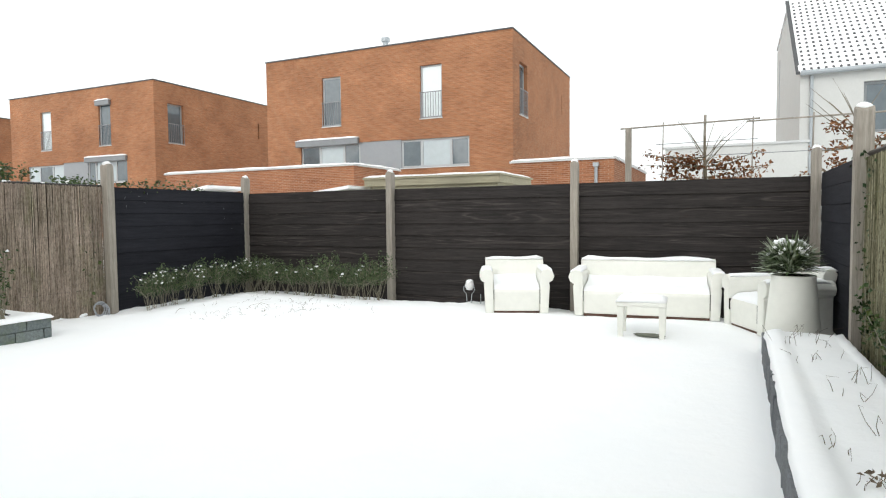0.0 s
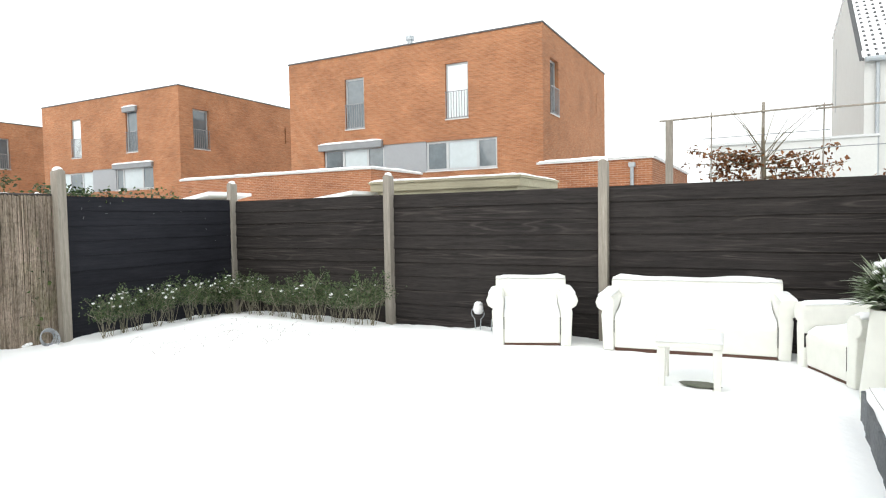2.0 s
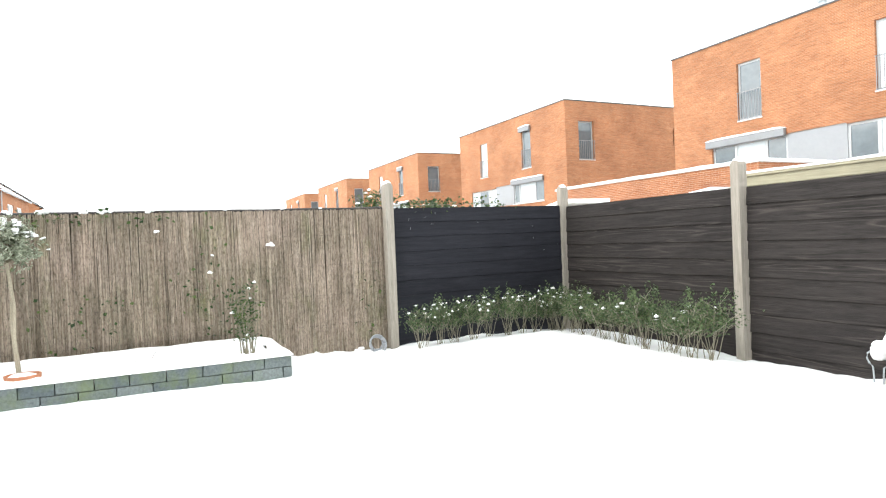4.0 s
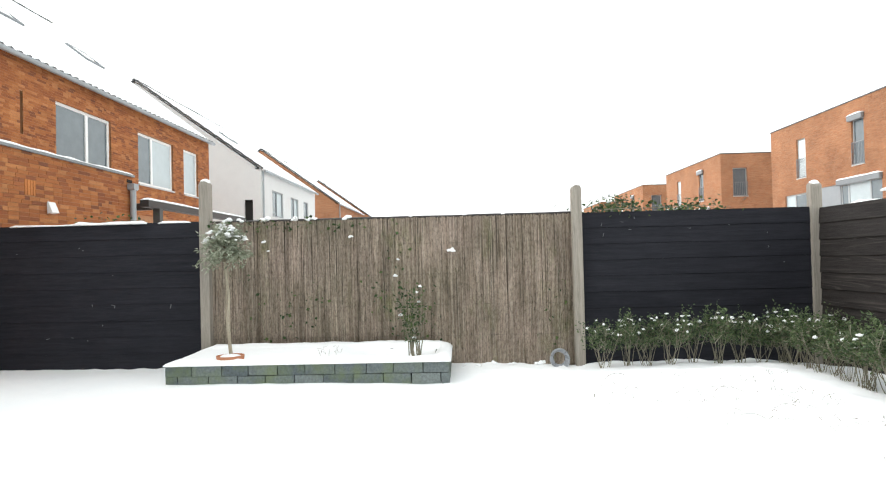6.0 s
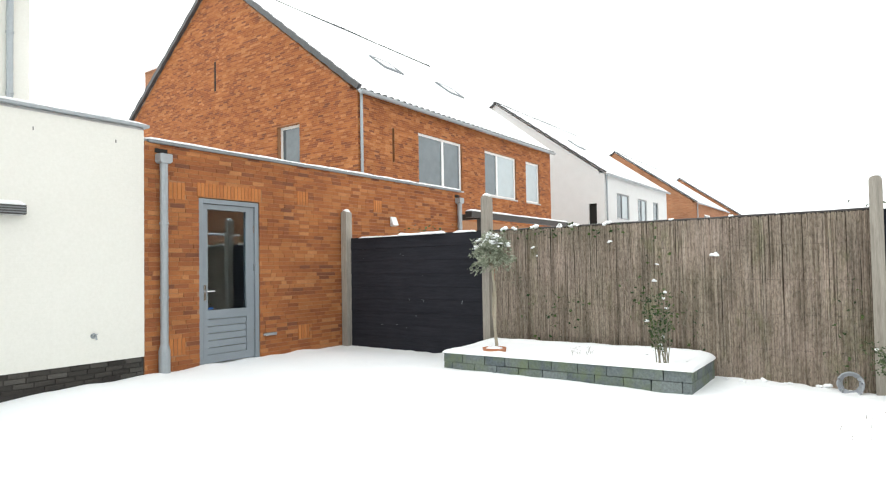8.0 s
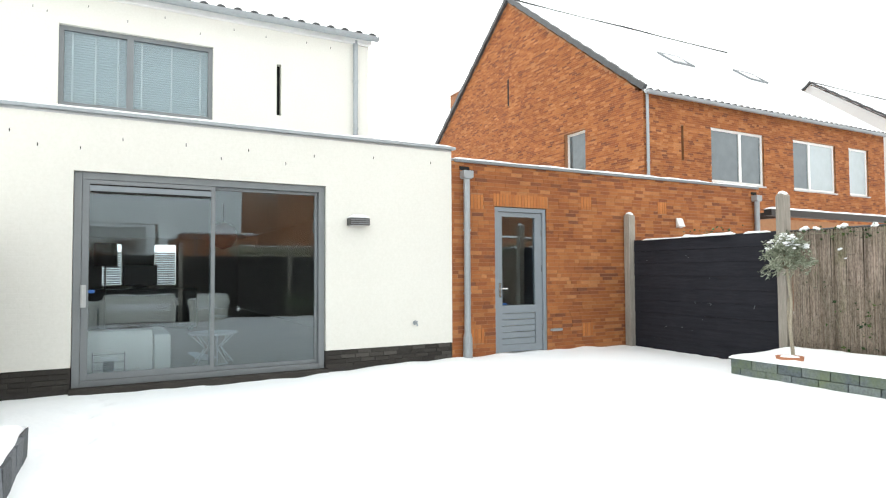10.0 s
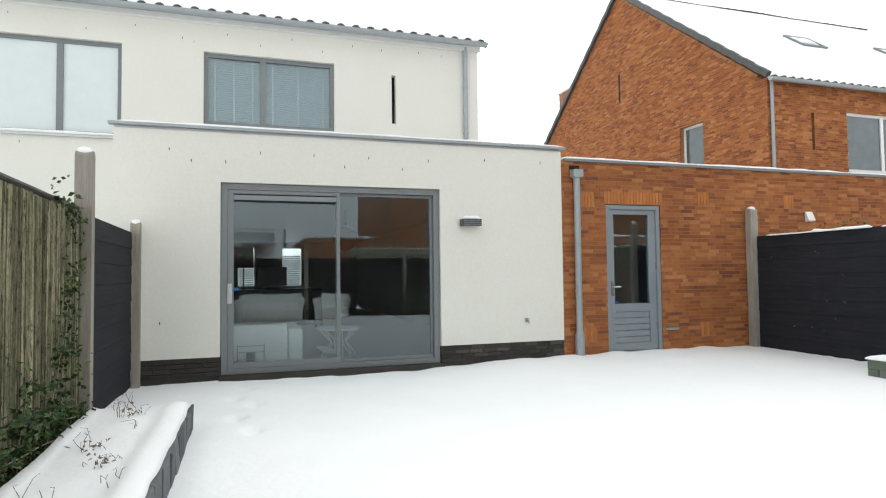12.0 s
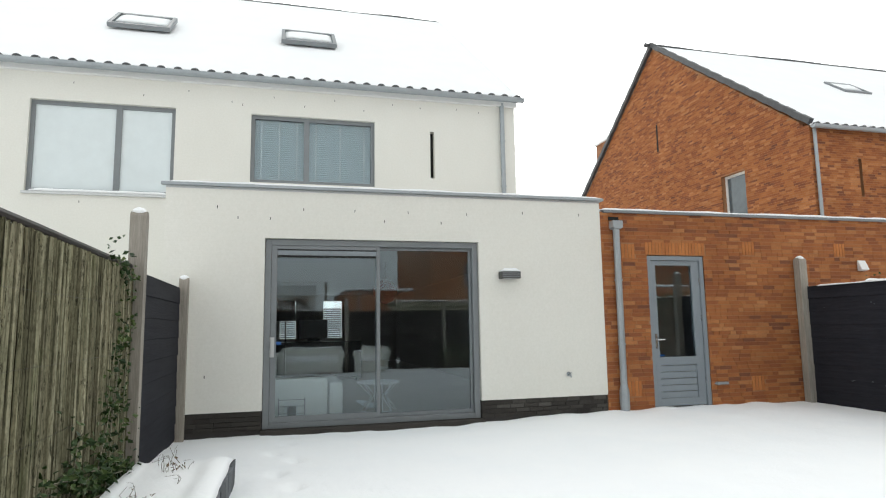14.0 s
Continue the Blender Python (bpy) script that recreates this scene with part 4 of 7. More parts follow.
# ---- garage door ----
dm = thing("door_garage", "grey-painted garage side door with a glazed upper half, closed", "door", kind="structure")
DX0, DX1 = -6.39, -5.34
bm = bmesh.new()
for q in ((DX0, DX0 + 0.07, 0.0, 2.42), (DX1 - 0.07, DX1, 0.0, 2.42)):
    bx(bm, q[0], q[1], Y0 - 0.14, Y0 - 0.02, q[2], q[3])
bx(bm, DX0 + 0.07, DX1 - 0.07, Y0 - 0.14, Y0 - 0.02, 2.35, 2.42)
part("door_frame", bm, DOOR_GREY, dm, bevel=0.006)
lx0, lx1 = DX0 + 0.075, DX1 - 0.075
gx0, gx1 = -6.175, -5.50
bm = bmesh.new()
ya, yb_ = Y0 - 0.105, Y0 - 0.05
bx(bm, lx0, gx0, ya, yb_, 0.02, 2.345)
bx(bm, gx1, lx1, ya, yb_, 0.02, 2.345)
bx(bm, gx0, gx1, ya, yb_, 2.27, 2.345)
bx(bm, gx0, gx1, ya, yb_, 0.66, 0.79)
bx(bm, gx0, gx1, ya, yb_, 0.02, 0.14)
leaf = part("door_leaf", bm, DOOR_GREY, dm)
for k in range(5):
    box_part("panel_board", (gx0 + 0.002, gx1 - 0.002, ya, yb_ - 0.012, 0.143 + k * 0.1035, 0.143 + (k + 1) * 0.1035 - 0.008), DOOR_GREY, leaf, bevel=0.004)
box_part("pane", (gx0, gx1, ya + 0.02, ya + 0.03, 0.79, 2.27), GLASS, leaf).visible_shadow = False
bm = bmesh.new()
bx(bm, -5.468, -5.428, yb_, yb_ + 0.012, 0.93, 1.16)
tube(bm, [(-5.448, yb_ + 0.01, 1.07), (-5.448, yb_ + 0.06, 1.07), (-5.57, yb_ + 0.06, 1.07)], 0.009, 8)
part("door_handle", bm, CHROME, leaf)
box_part("sticker", (-5.60, -5.52, ya + 0.031, ya + 0.033, 0.80, 0.83), BLUE, leaf)
for z in (0.35, 1.35, 1.95):
    box_part("hinge", (lx0 - 0.012, lx0 + 0.012, yb_ - 0.01, yb_ + 0.012, z, z + 0.11), CHROME, dm)
# dim garage behind the glass
bm = bmesh.new()
bx(bm, GX0 + 0.3, -4.6, -4.6, -4.5, -0.1, 3.0)
bx(bm, -4.7, -4.6, -4.5, Y0 - 0.3, -0.1, 3.0)
tagged(part("wall_garage_inside", bm, ROOM_WALL, label="plain inner walls of the garage", kind="structure"), category="wall")
tagged(box_part("floor_garage", (GX0 + 0.3, -4.7, -4.5, Y0 - 0.3, -0.1, 0.02), ROOM_FLOOR, label="garage floor", kind="structure"), category="floor")
tagged(box_part("ceiling_garage", (GX0 + 0.3, -4.7, -4.5, Y0 - 0.3, 2.9, 3.0), ROOM_WALL, label="garage ceiling", kind="structure"), category="ceiling")
bm = bmesh.new()
bx(bm, -6.0, -5.45, -1.75, -1.4, 0.02, 0.72)
bx(bm, -6.03, -5.42, -1.78, -1.37, 0.72, 0.76)
cab = tagged(part("storage_box", bm, WHITE_PAINT, bevel=0.01), "white box standing behind the garage door", "box")
bm = bmesh.new()
rr = random.Random(2)
vs, fs = leaf_cloud([(-5.62 + rr.gauss(0, 0.07), -1.5 + rr.gauss(0, 0.06), 0.86 + rr.gauss(0, 0.06)) for _ in range(120)], 0.06, rr, 0, 0.8)
bm.free()
fl = thing("flower_pot", "red flowers in a pot on a box", "flowers")
fast_mesh("flowers", vs, fs, RED, fl)
bm = bmesh.new()
lathe(bm, [(0.06, 0.76), (0.08, 0.86)], 16, (-5.62, -1.5, 0))
part("pot", bm, BLACK_THING, fl)

drainpipe(tagged(new("downpipe_main"), "grey zinc downpipe with a hopper on the brick wall", "downpipe"), -4.76, Y0 + 0.07, 0.0, 2.86, 0.052, shoe=True)
drainpipe(tagged(new("downpipe_end"), "grey zinc downpipe at the garage's end", "downpipe"), -12.0, Y0 + 0.07, 0.0, 2.86, 0.055)
for x, z in ((-4.76, 2.98), (-12.0, 2.98)):
    tagged(box_part("outlet_hole", (x - 0.09, x + 0.09, Y0 - 0.004, Y0 + 0.008, z, z + 0.06), DARK, label="dark roof outlet above the downpipe"), category="outlet")
v = thing("wall_vent", "white square vent cover on the brick wall", "vent")
bm = bmesh.new()
prism(bm, [(0, 0), (0.09, 0.02), (0.02, 0.19), (0, 0.19)], -0.085, 0.085, Matrix.Translation((-9.66, Y0 + 0.002, 2.20)) @ Matrix.Rotation(radians(90), 4, "Z"))
part("cover", bm, WHITE_PAINT, v, bevel=0.006)
bm = bmesh.new()
bx(bm, -6.68, -6.46, Y0 + 0.002, Y0 + 0.05, 0.33, 0.37)
tube(bm, [(-6.51, Y0 + 0.03, 0.35), (-6.42, Y0 + 0.04, 0.35)], 0.012)
tagged(part("door_hook", bm, ZINC, bevel=0.004), "small grey metal door hook on the brick wall", "hook")

# ---- sliding glass door ----
SX0, SX1, SZ = -2.47, 0.61, 2.58
sd = thing("door_sliding", "large grey-framed sliding glass door of the living room, closed", "door", kind="structure")
yo = Y0 - 0.05
bm = bmesh.new()
fr = 0.085
bx(bm, SX0, SX0 + fr, yo - 0.12, yo, 0.0, SZ)
bx(bm, SX1 - fr, SX1, yo - 0.12, yo, 0.0, SZ)
bx(bm, SX0 + fr, SX1 - fr, yo - 0.12, yo, SZ - fr, SZ)
bx(bm, SX0 + fr, SX1 - fr, yo - 0.12, yo, 0.0, 0.075)
part("door_frame", bm, FRAME_GREY, sd, bevel=0.006)
xm = -0.96


def sash(x0, x1, y0, y1, bars, vent=False):
    z0, z1 = 0.078, SZ - fr - 0.003
    bm = bmesh.new()
    l, r, b, t = bars
    bx(bm, x0, x0 + l, y0, y1, z0, z1)
    bx(bm, x1 - r, x1, y0, y1, z0, z1)
    bx(bm, x0 + l, x1 - r, y0, y1, z0, z0 + b)
    bx(bm, x0 + l, x1 - r, y0, y1, z1 - t, z1)
    s = part("sash", bm, FRAME_GREY, sd, bevel=0.004)
    zt = z1 - t
    if vent:
        box_part("ventilation_grille", (x0 + l, x1 - r, y0, y1 - 0.01, zt - 0.085, zt), DOOR_GREY, s, bevel=0.004)
        box_part("slit", (x0 + l, x1 - r, y1 - 0.011, y1 - 0.007, zt - 0.016, zt - 0.002), DARK, s)
        box_part("slit", (x0 + l + 0.01, x1 - r - 0.01, y1 - 0.011, y1 - 0.007, zt - 0.105, zt - 0.085), DARK, s)
        zt -= 0.115
    p = box_part("pane", (x0 + l, x1 - r, (y0 + y1) / 2 - 0.006, (y0 + y1) / 2 + 0.006, z0 + b, zt), GLASS, s)
    p.visible_shadow = False
    return s


s1 = sash(xm - 0.03, SX1 - fr - 0.003, yo - 0.055, yo - 0.008, (0.05, 0.075, 0.08, 0.05), True)
s2 = sash(SX0 + fr + 0.003, xm + 0.03, yo - 0.112, yo - 0.064, (0.04, 0.03, 0.05, 0.04))
bm = bmesh.new()
bx(bm, 0.47, 0.53, yo - 0.006, yo + 0.006, 0.95, 1.22)
bx(bm, 0.485, 0.515, yo + 0.03, yo + 0.045, 0.97, 1.20)
bx(bm, 0.49, 0.51, yo + 0.006, yo + 0.03, 0.98, 1.0)
bx(bm, 0.49, 0.51, yo + 0.006, yo + 0.03, 1.17, 1.19)
part("door_handle", bm, ALU, s1, bevel=0.004)
box_part("tag", (0.38, 0.455, yo - 0.02, yo - 0.016, 1.12, 1.16), BLUE, s1)
tagged(box_part("trim_door_sill", (SX0 - 0.02, SX1 + 0.02, Y0 - 0.17, Y0 + 0.10, -0.12, -0.004), PLINTH, label="dark stone sill under the sliding door", kind="structure", bevel=0.008), category="sill")

# ---- living room behind the glass ----
RX0, RX1, RY = -4.2, 1.6, -17.58
tagged(box_part("floor", (RX0, RX1, RY, Y0 - 0.3, -0.1, 0.01), ROOM_FLOOR, label="wooden living room floor", kind="structure"), category="floor")
tagged(box_part("ceiling", (RX0, RX1, RY, Y0 - 0.3, 2.66, 2.76), WHITE_PAINT, label="white living room ceiling", kind="structure"), category="ceiling")
bm = bmesh.new()
bx(bm, RX0 - 0.05, RX0, RY, Y0 - 0.3, 0, 2.7)
bx(bm, RX1, RX1 + 0.05, RY, Y0 - 0.3, 0, 2.7)
tagged(part("wall_room_side", bm, ROOM_WALL, label="plain grey living room walls", kind="structure"), category="wall")
rw = [(-1.95, -1.22, 0.95, 2.42), (-0.14, 0.46, 0.95, 2.42)]
tagged(wall_x("wall_room_street", RX0 - 0.05, RX1 + 0.05, RY, RY + 0.05, 0, 2.7, rw, ROOM_WALL, label="street-side wall of the living room", kind="structure"), category="wall")
# the street side of the house opens the same way
for a, b, c, d in rw:
    pane = box_part("window_street", (a, b, RY + 0.02, RY + 0.03, c, d), GLASS, label="street-side window pane", kind="structure")
    tagged(pane, category="window").visible_shadow = False
wb = thing("street_blinds", "white blinds half drawn in the street windows", "blind")
for a, b, c, d in rw:
    z = 0.97
    while z < 2.15:
        box_part("slat", (a + 0.01, b - 0.01, RY - 0.10, RY - 0.07, z, z + 0.06), GREY_PANEL, wb)
        z += 0.085

# furniture seen through the glass
ch = thing("corner_sofa", "white fabric sofa just inside the glass door", "sofa")
box_part("base", (-0.30, 0.85, -2.75, -1.75, 0.06, 0.42), FABRIC, ch, bevel=0.04)
box_part("backrest", (-0.30, 0.85, -1.72, -1.50, 0.06, 0.62), FABRIC, ch, bevel=0.06)
box_part("armrest", (-0.52, -0.31, -2.75, -1.50, 0.06, 0.55), FABRIC, ch, bevel=0.06)
mr = thing("magazine_rack", "wire magazine rack holding a framed picture", "rack")
bm = bmesh.new()
for x in (0.04, 0.40):
    for z in (0.04, 0.34):
        tube(bm, [(x, -1.40, z), (x, -1.28, z)], 0.006, 5)
    tube(bm, [(x, -1.28, 0.01), (x, -1.28, 0.36)], 0.006, 5)
    tube(bm, [(x, -1.40, 0.01), (x, -1.40, 0.36)], 0.006, 5)
for z in (0.04, 0.15, 0.25, 0.34):
    tube(bm, [(0.04, -1.28, z), (0.40, -1.28, z)], 0.005, 5)
part("wires", bm, RAILING, mr)
box_part("card", (0.12, 0.32, -1.36, -1.34, 0.05, 0.30), WHITE_PAINT, mr)
box_part("print", (0.16, 0.28, -1.338, -1.334, 0.10, 0.25), BLACK_THING, mr)
wt = thing("side_table", "white side table on folded wire legs", "table")
bm = bmesh.new()
lathe(bm, [(0.34, 0.44), (0.35, 0.45), (0.35, 0.465), (0.34, 0.47)], 40, (-1.16, -2.3, 0))
part("tabletop", bm, WHITE_METAL, wt)
for a in (20, 110, 200, 290):
    c, s = math.cos(radians(a)), math.sin(radians(a))
    bm = bmesh.new()
    top1, top2 = (-1.16 + 0.30 * c - 0.1 * s, -2.3 + 0.30 * s + 0.1 * c, 0.44), (-1.16 + 0.30 * c + 0.1 * s, -2.3 + 0.30 * s - 0.1 * c, 0.44)
    mid = (-1.16 + 0.13 * c, -2.3 + 0.13 * s, 0.24)
    foot1, foot2 = (-1.16 + 0.28 * c - 0.08 * s, -2.3 + 0.28 * s + 0.08 * c, 0.015), (-1.16 + 0.28 * c + 0.08 * s, -2.3 + 0.28 * s - 0.08 * c, 0.015)
    for p in (top1, top2, foot1, foot2):
        tube(bm, [p, mid], 0.009, 6)
    tube(bm, [foot1, foot2], 0.009, 6)
    part("leg", bm, WHITE_METAL, wt)
fl_ = thing("floor_lamp", "dark floor lamp with a drum shade", "lamp")
bm = bmesh.new()
lathe(bm, [(0.15, 0.01), (0.15, 0.03), (0.015, 0.04), (0.015, 1.55)], 20, (0.30, -6.2, 0))
part("stand", bm, BLACK_THING, fl_)
bm = bmesh.new()
lathe(bm, [(0.22, 1.50), (0.20, 1.95)], 24, (0.30, -6.2, 0))
part("shade", bm, BLACK_THING, fl_)
tv = thing("television", "black flat television on a dark cabinet", "television")
box_part("screen", (-0.75, -0.05, -8.3, -8.24, 1.08, 1.55), BLACK_THING, tv, bevel=0.01)
box_part("foot", (-0.55, -0.25, -8.4, -8.15, 1.02, 1.08), BLACK_THING, tv)
dc = thing("sideboard", "long dark sideboard along the room", "cabinet")
box_part("body", (-1.6, 0.9, -8.6, -8.05, 0.08, 1.0), BLACK_THING, dc, bevel=0.01)
for x in (-1.5, 0.8):
    box_part("leg", (x, x + 0.06, -8.3, -8.24, 0.01, 0.08), BLACK_THING, dc)
pl = thing("pendant_lamp", "dark red round pendant lamp hanging in the room", "lamp")
bm = bmesh.new()
lathe(bm, [(0.02, 2.32), (0.16, 2.26), (0.25, 2.12), (0.25, 2.0), (0.16, 1.86), (0.02, 1.80)], 24, (-1.65, -4.6, 0))
part("shade", bm, RED, pl, smooth=True)
bm = bmesh.new()
tube(bm, [(-1.65, -4.6, 2.3), (-1.65, -4.6, 2.66)], 0.006, 6)
part("cord", bm, BLACK_THING, pl)

# wall fittings
wl = thing("wall_lamp", "dark grey box wall lamp with snow on top", "lamp")
bm = bmesh.new()
bx(bm, -3.08, -2.78, Y0 + 0.003, Y0 + 0.16, 2.03, 2.135)
part("housing", bm, LAMP_GREY, wl, bevel=0.008)
for k in range(3):
    box_part("louvre", (-3.07, -2.79, Y0 + 0.161, Y0 + 0.170, 2.045 + k * 0.028, 2.059 + k * 0.028), RAILING, wl, bevel=0.002)
box_part("diffuser", (-3.05, -2.81, Y0 + 0.02, Y0 + 0.15, 2.024, 2.029), ALU, wl)
bm = bmesh.new()
strip(bm, (-3.07, Y0 + 0.085, 2.135), (-2.79, Y0 + 0.085, 2.135), 0.15, 0.055, 0.05)
part("snow", bm, SNOW, wl, smooth=True)
tap = thing("garden_tap", "small metal garden tap on the white wall", "tap")
bm = bmesh.new()
tube(bm, [(-3.87, Y0, 0.585), (-3.87, Y0 + 0.07, 0.585), (-3.87, Y0 + 0.085, 0.54)], 0.012, 8)
bx(bm, -3.90, -3.84, Y0 + 0.035, Y0 + 0.05, 0.60, 0.612)
bx(bm, -3.875, -3.865, Y0 + 0.035, Y0 + 0.05, 0.585, 0.60)
part("spout", bm, ZINC, tap)
lathe_bm = bmesh.new()
tube(lathe_bm, [(-3.87, Y0 + 0.001, 0.585), (-3.87, Y0 + 0.012, 0.585)], 0.035, 14)
part("rose", lathe_bm, ZINC, tap)


# ---- fences ----
def xw(y):
    return -8.12 - max(0.0, 6.99 - y) * 0.024


FENCE = {side: thing("fence", "black-stained board fence with weathered grey wooden posts", "fence", "garden fences") for side in "nwe"}


def post(side, x, y, top, w=0.145, lean=0.0, turn=0.0):
    m = pose(x, y, 0, 0, lean, turn)
    bm = bmesh.new()
    h = w * 0.39
    prof = [(-h, -0.3), (h, -0.3), (h, top - 0.05)] + [(h * math.cos(a), top - 0.05 + 0.05 * math.sin(a)) for a in [i * math.pi / 8 for i in range(1, 8)]] + [(-h, top - 0.05)]
    prism(bm, prof, -w * 0.47, w * 0.47)
    p = part("fence_post", bm, POST, FENCE[side], "weathered grey wooden post with a snow cap", bevel=0.006)
    p.matrix_local = m
    bm = bmesh.new()
    blob(bm, (0, 0, top - 0.008), h * 0.98, w * 0.45, 0.045, rough=0.2)
    part("snow_cap", bm, SNOW, p, smooth=True)
    return p


def board_panel(side, p, q, z0, z1, n, mat, outward, seed, label):
    """Overlapping horizontal boards between two posts."""
    p, q = Vector(p), Vector(q)
    L = (q - p).length
    yaw = math.degrees(math.atan2(q.y - p.y, q.x - p.x))
    f = new("fence_panel")
    f.parent = FENCE[side]
    f.matrix_local = pose(p.x, p.y, 0, 0, 0, yaw)
    rnd = random.Random(seed)
    h = (z1 - z0) / n
    s = outward
    lip = 0.022 if mat == BLACK_X else 0.014
    meshes = []
    for k in range(3):
        bm = bmesh.new()
        m = 24
        rows = []
        for i in range(m + 1):
            x = L * i / m
            wav = 0.010 * noise.noise(Vector((x * 1.1, seed * 3.1 + k * 7, 0))) + 0.004 * noise.noise(Vector((x * 4.1, seed + k * 5, 0)))
            rows.append([bm.verts.new((x, s * a, b)) for a, b in ((-0.012, 0.0), (lip - 0.005, 0.0 + wav), (lip, 0.008 + wav), (0.004, h + 0.03), (-0.012, h + 0.03))])
        for r, t in zip(rows, rows[1:]):
            for j in range(5):
                bm.faces.new((r[j], r[(j + 1) % 5], t[(j + 1) % 5], t[j]))
        bm.faces.new(rows[0])
        bm.faces.new(rows[-1][::-1])
        bmesh.ops.recalc_face_normals(bm, faces=bm.faces)
        me = bpy.data.meshes.new("board")
        bm.to_mesh(me)
        bm.free()
        me.materials.append(mat)
        meshes.append(me)
    for k in range(n):
        o = new("board", rnd.choice(meshes))
        o.parent = f
        last = 0.975 if k == n - 1 else 1.0
        o.matrix_local = Matrix.Translation((0, s * rnd.uniform(-0.003, 0.003), z0 + k * h)) @ Matrix.Rotation(radians(rnd.uniform(-0.12, 0.12)), 4, "Y") @ Matrix.Diagonal((1, 1, last * h / (h + (0.03 if k == n - 1 else 0)), 1))
    return f


def reed_panel(p, q, z0, z1, outward, mat, seed, label, rail, coarse=1.0):
    """Reed matting: canes side by side, wires, a rail on top."""
    p, q = Vector((*p, 0)), Vector((*q, 0))
    L = (q - p).length
    d = (q - p).normalized()
    nrm = Vector((-d.y, d.x, 0)) * outward
    rnd = random.Random(seed)
    f = thing("reed_screen", label, "fence", "reed screens")
    verts, faces = [], []
    u = 0.0
    while u < L:
        r = rnd.choice((0.005, 0.006, 0.008, 0.010)) * rnd.uniform(0.8, 1.2) * coarse
        off = 0.010 * noise.noise(Vector((u * 1.6, seed, 0))) + rnd.uniform(-0.005, 0.005) * coarse
        top = z1 + rnd.uniform(-0.010, 0.010) - (0.05 if rnd.random() < 0.02 else 0)
        lean = rnd.gauss(0, 0.012)
        bend = rnd.gauss(0, 0.006)
        rings = []
        for z, s in ((z0, 0.0), (z0 + (top - z0) * 0.5, 0.5), (top, 1.0)):
            c = p + d * (u + lean * s + bend * math.sin(s * math.pi)) + nrm * (0.02 + off) + Vector((0, 0, z))
            rr_ = r * (1.0 - 0.25 * s)
            rings.append([c + nrm * rr_, c + d * rr_ * 0.95 + nrm * rr_ * 0.1, c - nrm * rr_ * 0.6, c - d * rr_ * 0.95 + nrm * rr_ * 0.1])
        i = len(verts)
        for ring in rings:
            verts += ring
        for a in (0, 4):
            for k in range(4):
                faces.append((i + a + k, i + a + (k + 1) % 4, i + a + 4 + (k + 1) % 4, i + a + 4 + k))
        faces.append((i + 8, i + 9, i + 10, i + 11))
        u += r * (rnd.uniform(0.45, 0.85) if rnd.random() < 0.999 else 1.2)
    fast_mesh("reeds", verts, faces, mat, f, kind="stuff")
    for z in (0.35, 0.75, 1.15, 1.55):
        bm = bmesh.new()
        pts = [p + d * (L * i / 20) + nrm * 0.041 + Vector((0, 0, z + 0.006 * noise.noise(Vector((i * 0.9, z * 5, seed))))) for i in range(21)]
        tube(bm, pts, 0.0009, 4)
        part("binding_wire", bm, DARK_RAIL, f)
    bm = bmesh.new()
    pts = [p + d * (L * i / 12) + nrm * rail[1] + Vector((0, 0, rail[0] + 0.008 * noise.noise(Vector((i * 0.7, seed, 3))))) for i in range(13)]
    tube(bm, pts, rail[2], 8)
    part("top_rail", bm, DARK_RAIL, f)
    bm = bmesh.new()
    m = Matrix.Translation(p) @ Matrix.Rotation(math.atan2(d.y, d.x), 4, "Z")
    bx(bm, 0, L, -0.05 * outward - 0.012, -0.05 * outward + 0.012, z0 + 0.05, z1 - 0.005, m)
    part("backing_board", bm, BACKING, f)
    return f


# north side
NY = 10.1
NX = [-8.12, -4.83, -1.60, 1.58]
NTOP = [2.20, 2.18, 2.21, 2.24]
for x, t_ in zip(NX, NTOP):
    post("n", x, NY - 0.06 if x != NX[0] else NY - 0.03, t_, 0.145, 0.0)
BL = "black-stained overlapping board fence panel between wooden posts"
for k in range(3):
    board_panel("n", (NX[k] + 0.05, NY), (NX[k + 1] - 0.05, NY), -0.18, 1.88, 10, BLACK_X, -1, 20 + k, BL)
# west side
for y, t_, w in ((7.03, 2.24, 0.155), (2.18, 2.44, 0.160), (-0.835, 2.41, 0.165)):
    post("w", xw(y) + 0.06, y, t_, w, turn=90)
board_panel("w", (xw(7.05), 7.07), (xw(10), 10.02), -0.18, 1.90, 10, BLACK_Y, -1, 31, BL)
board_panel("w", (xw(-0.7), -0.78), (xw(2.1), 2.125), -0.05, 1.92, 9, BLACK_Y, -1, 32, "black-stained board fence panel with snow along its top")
reed_panel((xw(2.24), 2.24), (xw(6.92), 6.985), -0.15, 1.885, -1, REED, 41, "weathered brown reed matting screen fixed to the garden fence", (1.895, -0.01, 0.022))
